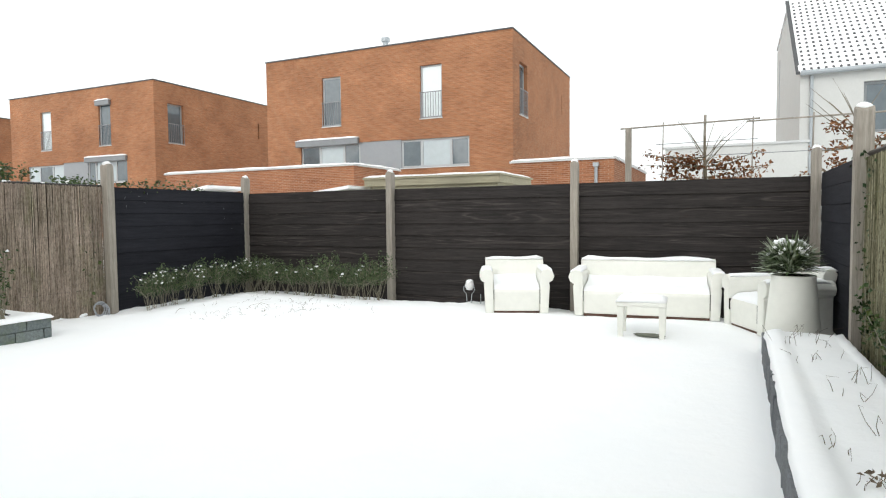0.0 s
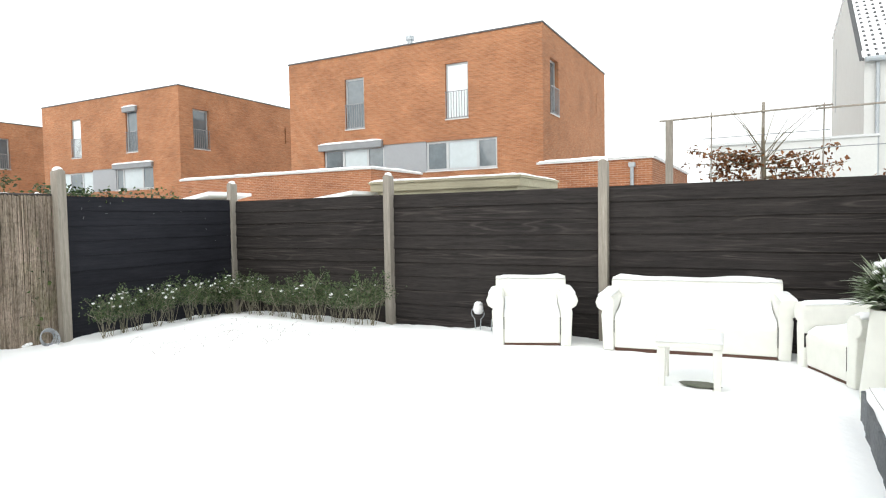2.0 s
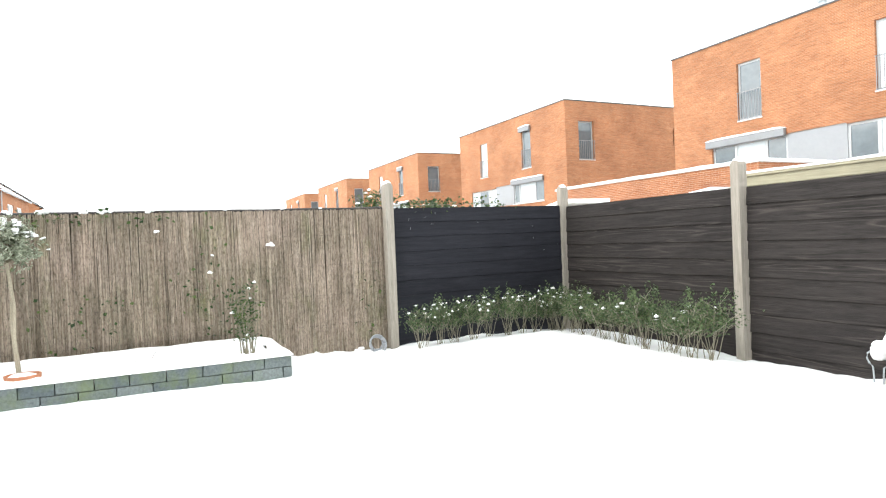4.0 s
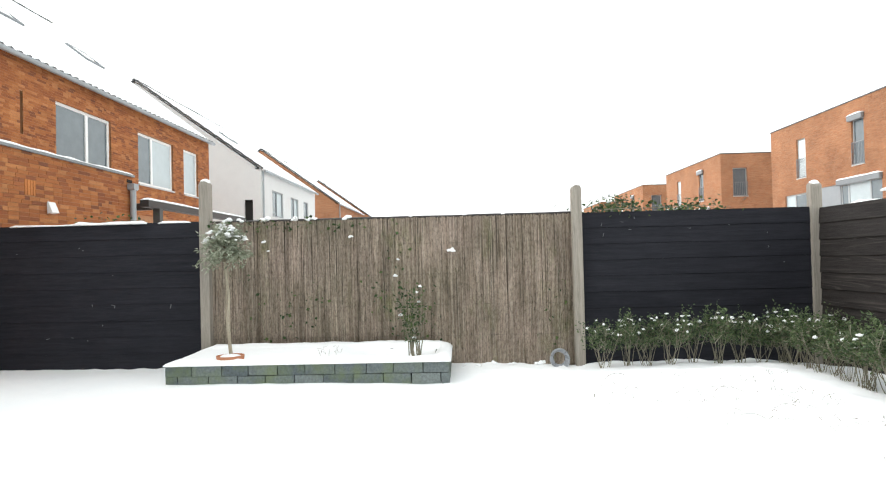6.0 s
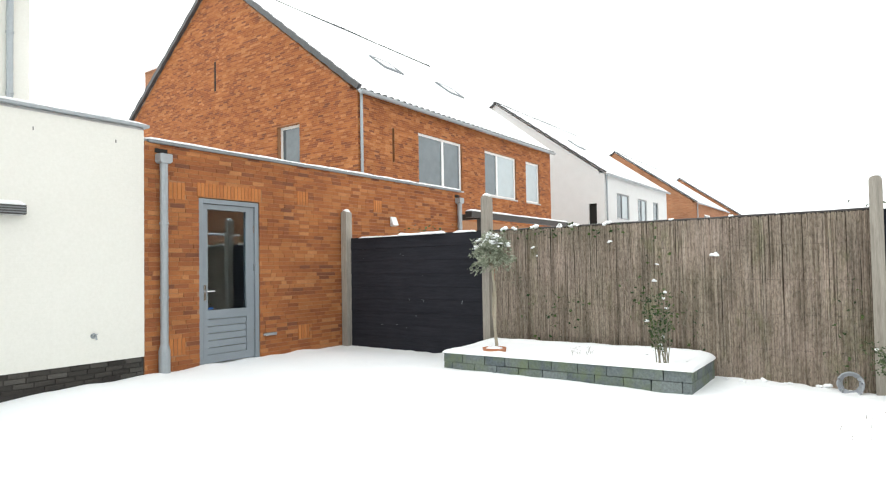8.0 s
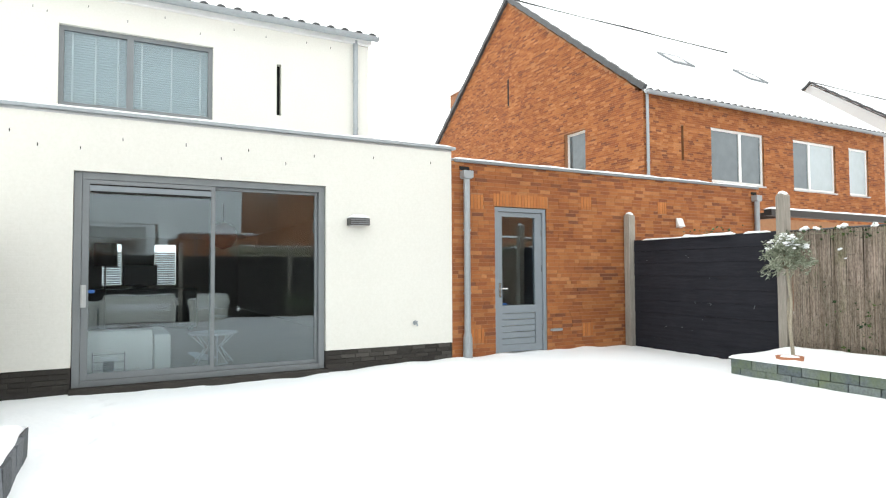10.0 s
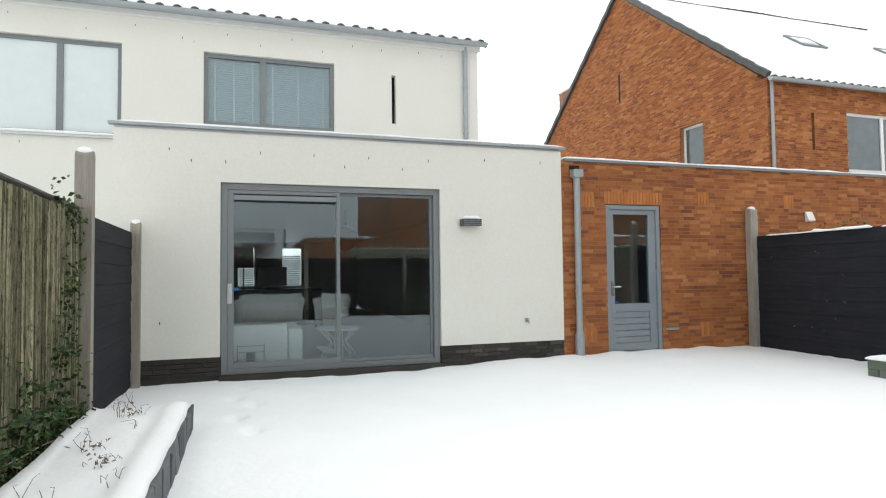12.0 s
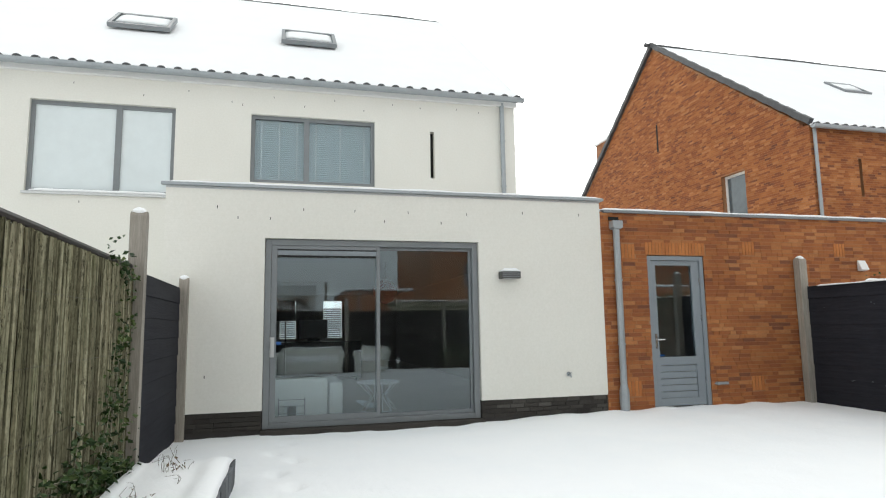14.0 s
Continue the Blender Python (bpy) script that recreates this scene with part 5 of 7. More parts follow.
# pale scuffs and scratches on the black boards: place along the panel, height, size
for y0_, z_, sy, sz in ((0.41, 1.60, 0.03, 0.012), (0.46, 1.57, 0.014, 0.016), (0.87, 1.23, 0.014, 0.012), (0.58, 0.83, 0.008, 0.05), (0.86, 0.83, 0.045, 0.008), (0.89, 0.81, 0.008, 0.05),
                        (1.66, 0.80, 0.012, 0.075), (0.72, 0.56, 0.008, 0.025), (-0.04, 0.39, 0.07, 0.008), (0.30, 0.40, 0.05, 0.007), (-0.46, 1.54, 0.03, 0.008), (0.51, 0.36, 0.014, 0.012),
                        (7.36, 1.73, 0.010, 0.055), (7.62, 1.76, 0.05, 0.008), (7.78, 1.81, 0.008, 0.04), (7.72, 1.66, 0.05, 0.008), (7.38, 1.60, 0.010, 0.05), (8.48, 1.66, 0.04, 0.007),
                        (8.98, 1.69, 0.03, 0.007), (9.46, 1.58, 0.007, 0.03), (9.47, 1.40, 0.007, 0.035), (9.93, 1.28, 0.03, 0.008), (9.66, 1.20, 0.03, 0.007)):
    bm = bmesh.new()
    bmesh.ops.create_icosphere(bm, subdivisions=1, radius=1.0, matrix=Matrix.Translation((xw(y0_) + 0.012, y0_, z_)) @ Matrix.Rotation(radians(y0_ * 37 % 30 - 15), 4, "X") @ Matrix.Diagonal((0.007, sy / 2, sz / 2, 1)))
    part("scuff", bm, SCUFF, FENCE["w"], "pale scuff on the black stain")
# east side
EX = 1.67
for y, t_, w in ((7.2, 2.33, 0.155), (1.9, 2.40, 0.145), (-0.80, 2.02, 0.125)):
    post("e", EX - 0.05, y, t_, w, turn=90)
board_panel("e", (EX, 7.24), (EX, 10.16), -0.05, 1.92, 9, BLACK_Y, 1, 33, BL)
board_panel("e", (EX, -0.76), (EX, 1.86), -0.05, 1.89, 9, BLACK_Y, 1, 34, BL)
reed_panel((EX, 1.95), (EX, 7.15), -0.02, 1.865, 1, REED_GREEN, 42, "greenish weathered reed screen overgrown with brambles", (1.90, 0.0, 0.026), 1.5)


def snow_bits(name, label, spots, parent=None):
    o = thing(name, label, "snow")
    for x, y, z, r in spots:
        bm = bmesh.new()
        for q in range(3):
            blob(bm, (x + 0.25 * r * math.sin(q * 2.3 + y * 9), y + 0.55 * r * math.sin(q * 2.1 + y * 7), z + 0.25 * r * math.sin(q * 3.7 + y * 5)), r * 0.55, r * (0.5 + 0.12 * q), r * 0.48, rough=0.45)
        part("clump", bm, SNOW, o, smooth=True)
    return o


rnd = random.Random(8)
snow_bits("snow_crumbs", "small lumps of snow along the foot of the reed screen", [(xw(6) + rnd.uniform(0.10, 0.3), 5.45 + k * 0.16 + rnd.uniform(-0.07, 0.07), lift(-7.95, 5.45 + k * 0.16) + 0.008, rnd.uniform(0.02, 0.05)) for k in range(8)])
spots = [(xw(y) + 0.0, y, 1.912, r) for y, r in ((2.45, 0.07), (2.62, 0.05), (2.95, 0.08), (3.35, 0.05), (3.55, 0.06), (3.62, 0.04), (4.05, 0.055), (4.9, 0.03), (5.6, 0.03), (6.1, 0.025))]
snow_bits("snow_clumps", "small clumps of snow along the top of the reed screen", spots)
snow_bits("snow_clumps", "lumps of snow caught in the reed matting", [(xw(5.55) + 0.06, 5.42, 1.45, 0.05), (xw(3) + 0.05, 2.95, 1.62, 0.035), (xw(4) + 0.05, 4.1, 1.66, 0.03), (xw(4) + 0.05, 4.72, 1.35, 0.022), (xw(4) + 0.06, 4.68, 1.14, 0.03), (xw(2) + 0.05, 3.0, 1.5, 0.02)])
bm = bmesh.new()
strip(bm, (xw(-0.6), -0.55, 1.905), (xw(0.6), 0.55, 1.905), 0.06, 0.03, 0.06, 0.9)
strip(bm, (xw(0.6), 0.35, 1.905), (xw(2), 1.35, 1.905), 0.09, 0.07, 0.06, 0.9)
strip(bm, (xw(0.6), 1.5, 1.905), (xw(2), 1.95, 1.905), 0.06, 0.03, 0.06, 0.9)
tagged(part("snow_on_fence", bm, SNOW, smooth=True), "line of snow lying along the top of the black fence", "snow")


# ---- climbing plants ----
def climber(label, stems, leaves, size, seed, mat=None, snow=0):
    rnd = random.Random(seed)
    c = thing("climbing_plant", label, "plant", "climbers")
    pts = []
    for base, tip in stems:
        base, tip = Vector(base), Vector(tip)
        path = []
        for i in range(9):
            s = i / 8
            p = base.lerp(tip, s) + Vector((noise.noise(Vector((s * 3, seed, 0))) * 0.03, noise.noise(Vector((s * 3, seed, 5))) * 0.14, 0))
            path.append(p)
        bm = bmesh.new()
        tube(bm, path, [0.006 * (1 - 0.5 * i / 8) for i in range(9)], 5)
        part("stem", bm, STEM, c)
        pts += path
    spots_ = []
    for _ in range(leaves):
        p = rnd.choice(pts) + Vector((rnd.gauss(0, 0.02), rnd.gauss(0, 0.14), rnd.gauss(0, 0.06)))
        spots_.append(p)
    vs, fs = leaf_cloud(spots_, size, rnd, 0.2, 0.75)
    fast_mesh("foliage", vs, fs, mat or IVY, c, kind="stuff")
    return c


X_ = xw(4) + 0.06
climber("thin ivy shoots climbing the reed screen", [((X_, 2.95, 0.3), (X_, 2.55, 1.88)), ((X_, 3.3, 0.3), (X_, 3.25, 0.9)), ((X_, 3.6, 0.3), (X_, 3.65, 1.0))], 70, 0.05, 51)
climber("ivy growing up the reed screen", [((X_, 4.75, 0.3), (X_, 4.62, 1.85)), ((X_, 4.85, 0.3), (X_, 4.4, 1.1)), ((X_, 5.2, 0.3), (X_, 5.0, 0.9))], 110, 0.05, 52)
climber("ivy beside the wooden fence post", [((X_ + 0.02, 6.80, 0.0), (X_ - 0.02, 6.84, 1.85)), ((X_, 6.7, 0.0), (X_, 6.85, 1.0))], 150, 0.055, 53)
climber("creeper over the top of the reed screen", [((X_, 2.4, 1.84), (X_, 4.3, 1.83))], 80, 0.05, 54)
climber("bramble runners hanging over the green reed screen", [((EX - 0.06, 2.2, 0.1), (EX - 0.05, 2.15, 1.85)), ((EX - 0.06, 2.7, 0.1), (EX - 0.06, 2.35, 1.4)), ((EX - 0.07, 3.1, 0.1), (EX - 0.06, 2.5, 0.9)), ((EX - 0.06, 3.6, 0.1), (EX - 0.06, 3.3, 0.7))], 620, 0.05, 55)
climber("brambles at the foot of the reed screen", [((EX - 0.10, 2.3, 0.22), (EX - 0.08, 3.9, 0.5)), ((EX - 0.12, 3.0, 0.22), (EX - 0.08, 4.4, 0.35)), ((EX - 0.10, 4.2, 0.22), (EX - 0.08, 5.6, 0.55)), ((EX - 0.1, 5.4, 0.22), (EX - 0.08, 6.9, 0.6)), ((EX - 0.14, 2.2, 0.2), (EX - 0.10, 3.2, 0.42))], 850, 0.052, 56)
climber("ivy hanging over the reed screen's end", [((EX - 0.02, 2.6, 1.92), (EX - 0.06, 2.15, 1.75)), ((EX - 0.06, 6.9, 0.3), (EX - 0.06, 7.05, 1.9))], 150, 0.05, 57)
climber("ivy trailing over the black fence", [((xw(8) - 0.03, 7.15, 1.93), (xw(8) - 0.03, 8.9, 1.95))], 170, 0.06, 58)
climber("ivy along the top of the black fence", [((xw(0.8) - 0.02, 0.45, 1.93), (xw(0.8) - 0.02, 1.3, 1.96))], 60, 0.05, 59)


# ---- hedge ----
def shrub(seed, h, spread, snowy=2):
    rnd = random.Random(seed)
    s = thing("hedge_shrub", "leggy evergreen hedge shrub with bare stems rising from the snow", "shrub", "hedge shrubs")
    tips = []
    for k in range(10):
        bm = bmesh.new()
        a = rnd.uniform(0, math.tau)
        r = spread * rnd.uniform(0.3, 1.0)
        hh = h * rnd.uniform(0.8, 1.12)
        p0 = Vector((rnd.gauss(0, 0.03), rnd.gauss(0, 0.03), -0.06))
        p1 = Vector((r * 0.6 * math.cos(a), r * 0.4 * math.sin(a), hh * 0.5))
        p2 = Vector((r * math.cos(a), r * 0.7 * math.sin(a), hh))
        tube(bm, [p0, p0.lerp(p1, 0.5) + Vector((rnd.gauss(0, 0.012), rnd.gauss(0, 0.012), 0.0)), p1, p2], [0.0045, 0.0038, 0.0032, 0.0022], 5)
        for _ in range(6):
            q = p1.lerp(p2, rnd.uniform(-0.1, 0.9))
            e = q + Vector((rnd.gauss(0, 0.09), rnd.gauss(0, 0.06), rnd.uniform(0.03, 0.16)))
            tube(bm, [q, e], [0.003, 0.002], 4)
            tips.append((q, e))
        tips.append((p1, p2))
        part("stem", bm, STEM, s)
    pts = []
    while len(pts) < 780:
        a, b = rnd.choice(tips)
        q = a.lerp(b, rnd.uniform(0.0, 1.08)) + Vector((rnd.gauss(0, 0.05), rnd.gauss(0, 0.04), rnd.gauss(0, 0.035)))
        if q.z > h * rnd.uniform(0.46, 0.68):
            pts.append(q)
    for _ in range(3):
        c = Vector((rnd.uniform(-spread, spread), rnd.gauss(0, 0.05), h * rnd.uniform(1.0, 1.1)))
        pts += [c + Vector((rnd.gauss(0, 0.015), rnd.gauss(0, 0.015), rnd.uniform(-0.04, 0.12))) for _ in range(16)]
    for _ in range(2):
        c = Vector((rnd.uniform(-spread, spread), rnd.gauss(0, 0.05), h * 0.95))
        e = c + Vector((rnd.gauss(0, 0.03), rnd.gauss(0, 0.03), rnd.uniform(0.14, 0.26)))
        pts += [c.lerp(e, k / 14) + Vector((rnd.gauss(0, 0.008), rnd.gauss(0, 0.008), 0)) for k in range(15)]
    vs, fs = leaf_cloud(pts, 0.034, rnd, -0.2, 0.55)
    fast_mesh("foliage", vs, fs, LEAF, s, kind="stuff")
    for _ in range(snowy):
        bm = bmesh.new()
        q = rnd.choice([p for p in pts if p.z > h * 0.8])
        blob(bm, q + Vector((0, 0, 0.02)), rnd.uniform(0.012, 0.036), rnd.uniform(0.012, 0.03), rnd.uniform(0.010, 0.022), 1)
        part("snow_clump", bm, SNOW, s, smooth=True)
    return s


kinds = [shrub(61, 0.46, 0.25, 10), shrub(62, 0.50, 0.23, 6), shrub(63, 0.46, 0.27), shrub(64, 0.52, 0.23)]
rnd = random.Random(77)
places = [(xw(8) + 0.66 + rnd.uniform(-0.06, 0.07), 7.20 + k * 0.26 + rnd.uniform(-0.04, 0.04)) for k in range(11)]
places += [(-7.4 + k * 0.205 + rnd.uniform(-0.04, 0.04), NY - 0.78 + rnd.uniform(-0.06, 0.06)) for k in range(14)]
used = set()
for x, y in places:
    k = rnd.randrange(2) + (2 if y > NY - 1.1 and x > -7.2 else 0)
    m = Matrix.Translation((x, y, lift(x, y) - 0.03)) @ Matrix.Rotation(rnd.uniform(0, math.tau), 4, "Z")
    if k not in used:
        kinds[k].matrix_world = m
        used.add(k)
    else:
        o = copy_thing(kinds[k], m)
        o.scale = [rnd.uniform(0.92, 1.1) * (1.1 if x > -6.0 else 1.0)] * 3


# ---- dead stalks poking out of the snow ----
def stalks(name, label, centre, n, rx, ry, h, seed, leafy=False):
    rnd = random.Random(seed)
    s = thing(name, label, "plant", "dead stalks")
    for _ in range(n):
        bm = bmesh.new()
        x, y = centre[0] + rnd.uniform(-rx, rx), centre[1] + rnd.uniform(-ry, ry)
        z = centre[2] if len(centre) > 2 else lift(x, y)
        p = Vector((x, y, z - 0.02))
        hh = h * rnd.uniform(0.4, 1.2)
        q = p + Vector((rnd.gauss(0, 0.35) * hh, rnd.gauss(0, 0.35) * hh, hh))
        r = q + Vector((rnd.gauss(0, 0.04), rnd.gauss(0, 0.04), rnd.uniform(-0.04, 0.03)))
        tube(bm, [p, p.lerp(q, 0.5) + Vector((rnd.gauss(0, 0.01), rnd.gauss(0, 0.01), 0)), q, r], [0.0024, 0.002, 0.0015, 0.001], 4)
        part("stalk", bm, DRY, s)
    if leafy:
        vs, fs = leaf_cloud([(centre[0] + rnd.gauss(0, rx * 0.5), centre[1] + rnd.gauss(0, ry * 0.5), centre[2] + rnd.uniform(0.0, h * 0.6)) for _ in range(16)], 0.04, rnd, 0.5, 0.5)
        fast_mesh("foliage", vs, fs, DRY, s)
    return s


for k in range(44):
    x, y = (-7.0 + rnd.uniform(0, 2.9), 6.7 + rnd.uniform(0, 2.2))
    if (x + 8.1) * 0.62 + (10.1 - y) * 0.78 < 4.15:
        stalks("grass_tuft", "dry twigs poking through the snow of the corner bed", (x, y), rnd.choice((2, 3, 4)), 0.2, 0.2, 0.05, 200 + k)
for k in range(7):
    x, y = -7.1 + rnd.uniform(0, 2.2), 7.0 + rnd.uniform(0, 1.9)
    if (x + 8.1) * 0.62 + (10.1 - y) * 0.78 > 3.95:
        continue
    rn = thing("fallen_runner", "thin dead runner arching out of the snow", "plant", "dead stalks")
    a, l_ = rnd.uniform(0, math.tau), rnd.uniform(0.18, 0.42)
    bm = bmesh.new()
    tube(bm, [(x + l_ * q * math.cos(a), y + l_ * q * math.sin(a), lift(x + l_ * q * math.cos(a), y + l_ * q * math.sin(a)) - 0.012 + 0.06 * math.sin(q * math.pi)) for q in (0, 0.2, 0.4, 0.6, 0.8, 1.0)], [0.0022, 0.002, 0.002, 0.0018, 0.0014, 0.001], 5)
    part("stem", bm, DRY, rn)
for k, (x, y, n, h, lf) in enumerate(((1.18, 2.35, 12, 0.24, True), (1.28, 2.0, 8, 0.26, False), (1.0, 2.8, 5, 0.1, False), (1.25, 3.3, 8, 0.2, True), (1.05, 4.1, 6, 0.12, False), (1.32, 4.4, 7, 0.2, False), (1.22, 5.2, 6, 0.16, False), (1.38, 5.6, 8, 0.2, False), (1.05, 6.1, 6, 0.14, False), (1.25, 6.3, 6, 0.15, False), (1.0, 6.8, 7, 0.22, False), (1.3, 6.9, 7, 0.18, False), (1.12, 7.2, 10, 0.18, False), (1.3, 7.3, 6, 0.14, False), (1.12, 3.7, 9, 0.14, True))):
    stalks("dead_perennial", "brown dead flower stalks standing in the snowy raised bed", (x, y, 0.225), max(3, int(n * 0.7)), 0.10, 0.10, h * 0.62, 300 + k, lf)


# ---- raised beds ----
pb = thing("stone_planter", "low raised planter of mossy grey walling stones filled with snow", "planter")
PX0, PX1, PY0, PY1 = -8.06, -6.96, 2.19, 5.39
lens = [0.33, 0.31, 0.35, 0.30, 0.34]
rnd = random.Random(9)


def stone(x0, x1, y0, y1, z0, z1):
    bm = bmesh.new()
    g = 0.004
    bx(bm, x0 + g, x1 - g, y0 + g, y1 - g, z0 + g * 0.5, z1 - g * 0.5)
    for v_ in bm.verts:
        v_.co += Vector((rnd.uniform(-0.006, 0.006), rnd.uniform(-0.004, 0.004), rnd.uniform(-0.003, 0.003)))
    return part("stone", bm, STONE, pb, bevel=0.007)


for c in range(2):
    z0, z1 = -0.045 + c * 0.131, 0.086 + c * 0.131
    y = PY0 - (0.0 if c else 0.16)
    while y < PY1 - 0.02:
        l_ = rnd.choice(lens)
        a, b = max(y, PY0), min(y + l_, PY1)
        if b - a > 0.05:
            stone(PX1 - 0.14, PX1, a, b, z0, z1)
        y += l_
    for ya_, yb2 in ((PY0, PY0 + 0.14), (PY1 - 0.14, PY1)):
        x = PX0 - (0.15 if c else 0)
        while x < PX1 - 0.16:
            a, b = max(x, PX0), min(x + 0.33, PX1 - 0.14)
            if b - a > 0.04:
                stone(a, b, ya_, yb2, z0, z1)
            x += 0.33
n_, k_ = 110, 44
vs, fs = [], []
for j in range(k_ + 1):
    for i in range(n_ + 1):
        y = PY0 - 0.015 + (PY1 - PY0 + 0.03) * i / n_
        x = PX1 + 0.015 - (PX1 - PX0) * j / k_
        edge = min(1.0, min(i, n_ - i, j) / 2.5)
        wob = 0.02 * noise.noise(Vector((x * 5, y * 5, 3)))
        deep = min(max((min(x - PX0 - 0.17, PX1 - 0.15 - x, y - PY0 - 0.15, PY1 - 0.15 - y) + wob) / 0.03, 0.0), 1.0)
        back = 1 / (1 + math.exp((x - PX0 - 0.35) * 12))
        z = 0.222 + 0.034 * edge ** 0.5 - 0.05 * deep * (0.35 + 0.6 / (1 + math.exp((4.2 - y) * 8)) + 1.5 * max(0, noise.noise(Vector((x * 2, y * 1.6, 9))))) + 0.05 * back * min(1.0, min(i, n_ - i) / 6) + 0.014 * noise.noise(Vector((x * 3, y * 3, 0))) + 0.006 * noise.noise(Vector((x * 12, y * 12, 0)))
        vs.append((x, y, z))
for j in range(k_):
    for i in range(n_):
        a = j * (n_ + 1) + i
        fs.append((a, a + 1, a + n_ + 2, a + n_ + 1))
b0 = len(vs)
rim = [i for i in range(n_ + 1)] + [j * (n_ + 1) + n_ for j in range(1, k_ + 1)] + [k_ * (n_ + 1) + i for i in range(n_ - 1, -1, -1)] + [j * (n_ + 1) for j in range(k_ - 1, 0, -1)]
for r in rim:
    vs.append((vs[r][0], vs[r][1], 0.205))
for i in range(len(rim)):
    j = (i + 1) % len(rim)
    fs.append((rim[i], b0 + i, b0 + j, rim[j]))
fast_mesh("snow", vs, fs, SNOW, pb, smooth=True)
# dark slivers imitating the shaded inner faces of the stone rim, no bare soil
for y0_, w_ in ((4.72, 0.22), (3.3, 0.16), (3.95, 0.26)):
    bm = bmesh.new()
    blob(bm, (PX0 + 0.185, y0_, 0.222), 0.011, w_ / 2, 0.020, rough=0.6)
    part("rim_shade_slit", bm, SOIL, pb)
bm = bmesh.new()
blob(bm, (-7.62, PY1 - 0.17, 0.222), 0.17, 0.016, 0.022, rough=0.6)
part("rim_shade_slit", bm, SOIL, pb)
stalks("dead_perennial", "snow-dusted dry twigs in the stone planter", (-7.5, 3.9, 0.20), 8, 0.1, 0.18, 0.12, 401)

rb = thing("raised_bed", "raised bed edged with rough grey slate and covered in snow", "planter")
BX0, BX1, BY0, BY1 = 0.75, 1.52, 1.93, 7.5


def bed_edge(y):
    return 0.75 + (y - 1.93) * 0.019


rnd = random.Random(10)
y = BY0
while y < BY1:
    l_ = rnd.uniform(0.16, 0.34)
    bm = bmesh.new()
    yb3 = min(y + l_, BY1)
    bx(bm, bed_edge(y), bed_edge(y) + 0.05, y + 0.001, yb3 - 0.001, -0.05, 0.196 + rnd.uniform(-0.015, 0.010))
    for v_ in bm.verts:
        v_.co += Vector((rnd.uniform(-0.010, 0.010), 0, rnd.uniform(-0.012, 0.008)))
    part("slate", bm, SLATE, rb, bevel=0.006)
    y += l_
for y in (BY0, BY1 - 0.05):
    x = bed_edge(y) + 0.056
    while x < BX1 - 0.05:
        bm = bmesh.new()
        bx(bm, x + 0.003, min(x + 0.25, BX1), y, y + 0.045, -0.05, 0.165 + rnd.uniform(-0.015, 0.01))
        part("slate", bm, SLATE, rb, bevel=0.006)
        x += 0.25
n_, k_ = 90, 14
vs, fs = [], []
for j in range(k_ + 1):
    for i in range(n_ + 1):
        y = BY0 - 0.02 + (BY1 - BY0 + 0.04) * i / n_
        x = bed_edge(y) + 0.012 + (BX1 - bed_edge(y) - 0.012) * j / k_
        edge = min(1.0, min(i, n_ - i, j * 1.2) / 2.0)
        s = j / k_
        z = 0.203 + 0.045 * edge ** 0.6 - 0.035 * (1 if 0.25 < s < 0.95 else 0) * edge + 0.02 * noise.noise(Vector((x * 3, y * 2, 6))) + 0.008 * noise.noise(Vector((x * 11, y * 11, 6)))
        xx = x + (0.02 * noise.noise(Vector((y * 3, 1, 1))) if j == 0 else 0)
        vs.append((xx, y, z))
for j in range(k_):
    for i in range(n_):
        a = j * (n_ + 1) + i
        fs.append((a + 1, a, a + n_ + 1, a + n_ + 2))
b0 = len(vs)
rim = [i for i in range(n_ + 1)] + [j * (n_ + 1) + n_ for j in range(1, k_ + 1)] + [k_ * (n_ + 1) + i for i in range(n_ - 1, -1, -1)] + [j * (n_ + 1) for j in range(k_ - 1, 0, -1)]
for r in rim:
    vs.append((vs[r][0] + (0.03 if vs[r][0] < 1.0 else 0), vs[r][1], 0.165))
for i in range(len(rim)):
    j = (i + 1) % len(rim)
    fs.append((rim[i], rim[j], b0 + j, b0 + i))
fast_mesh("snow", vs, fs, SNOW, rb, smooth=True)

# ---- olive tree in a terracotta pot, shrub in the planter ----
ol = thing("olive_tree", "small snow-dusted standard olive tree in a sunken terracotta pot", "tree")
bm = bmesh.new()
OX, OY = -7.35, 2.80
tube(bm, [(OX, OY, 0.22), (OX + 0.01, OY - 0.03, 0.6), (OX - 0.01, OY - 0.02, 0.95), (OX, OY - 0.06, 1.38)], [0.024, 0.020, 0.018, 0.015], 8)
tube(bm, [(OX + 0.03, OY + 0.01, 0.22), (OX + 0.02, OY - 0.05, 0.75), (OX + 0.015, OY - 0.04, 1.0)], [0.008, 0.008, 0.007], 6)
part("trunk", bm, OLIVE_BARK, ol)
rnd = random.Random(12)
pts, tw = [], []
cc = Vector((OX, OY - 0.06, 1.53))
for _ in range(64):
    a, e = rnd.uniform(0, math.tau), rnd.uniform(-0.9, 1.4)
    r = rnd.uniform(0.22, 0.33) * (1.15 if e < -0.2 else 1)
    tw.append(cc + Vector((r * math.cos(a) * math.cos(e), r * math.sin(a) * math.cos(e), r * 0.95 * math.sin(e))))
tw += [cc + Vector((0.02, -0.28, -0.14)), cc + Vector((0.03, -0.33, -0.2))]
bm = bmesh.new()
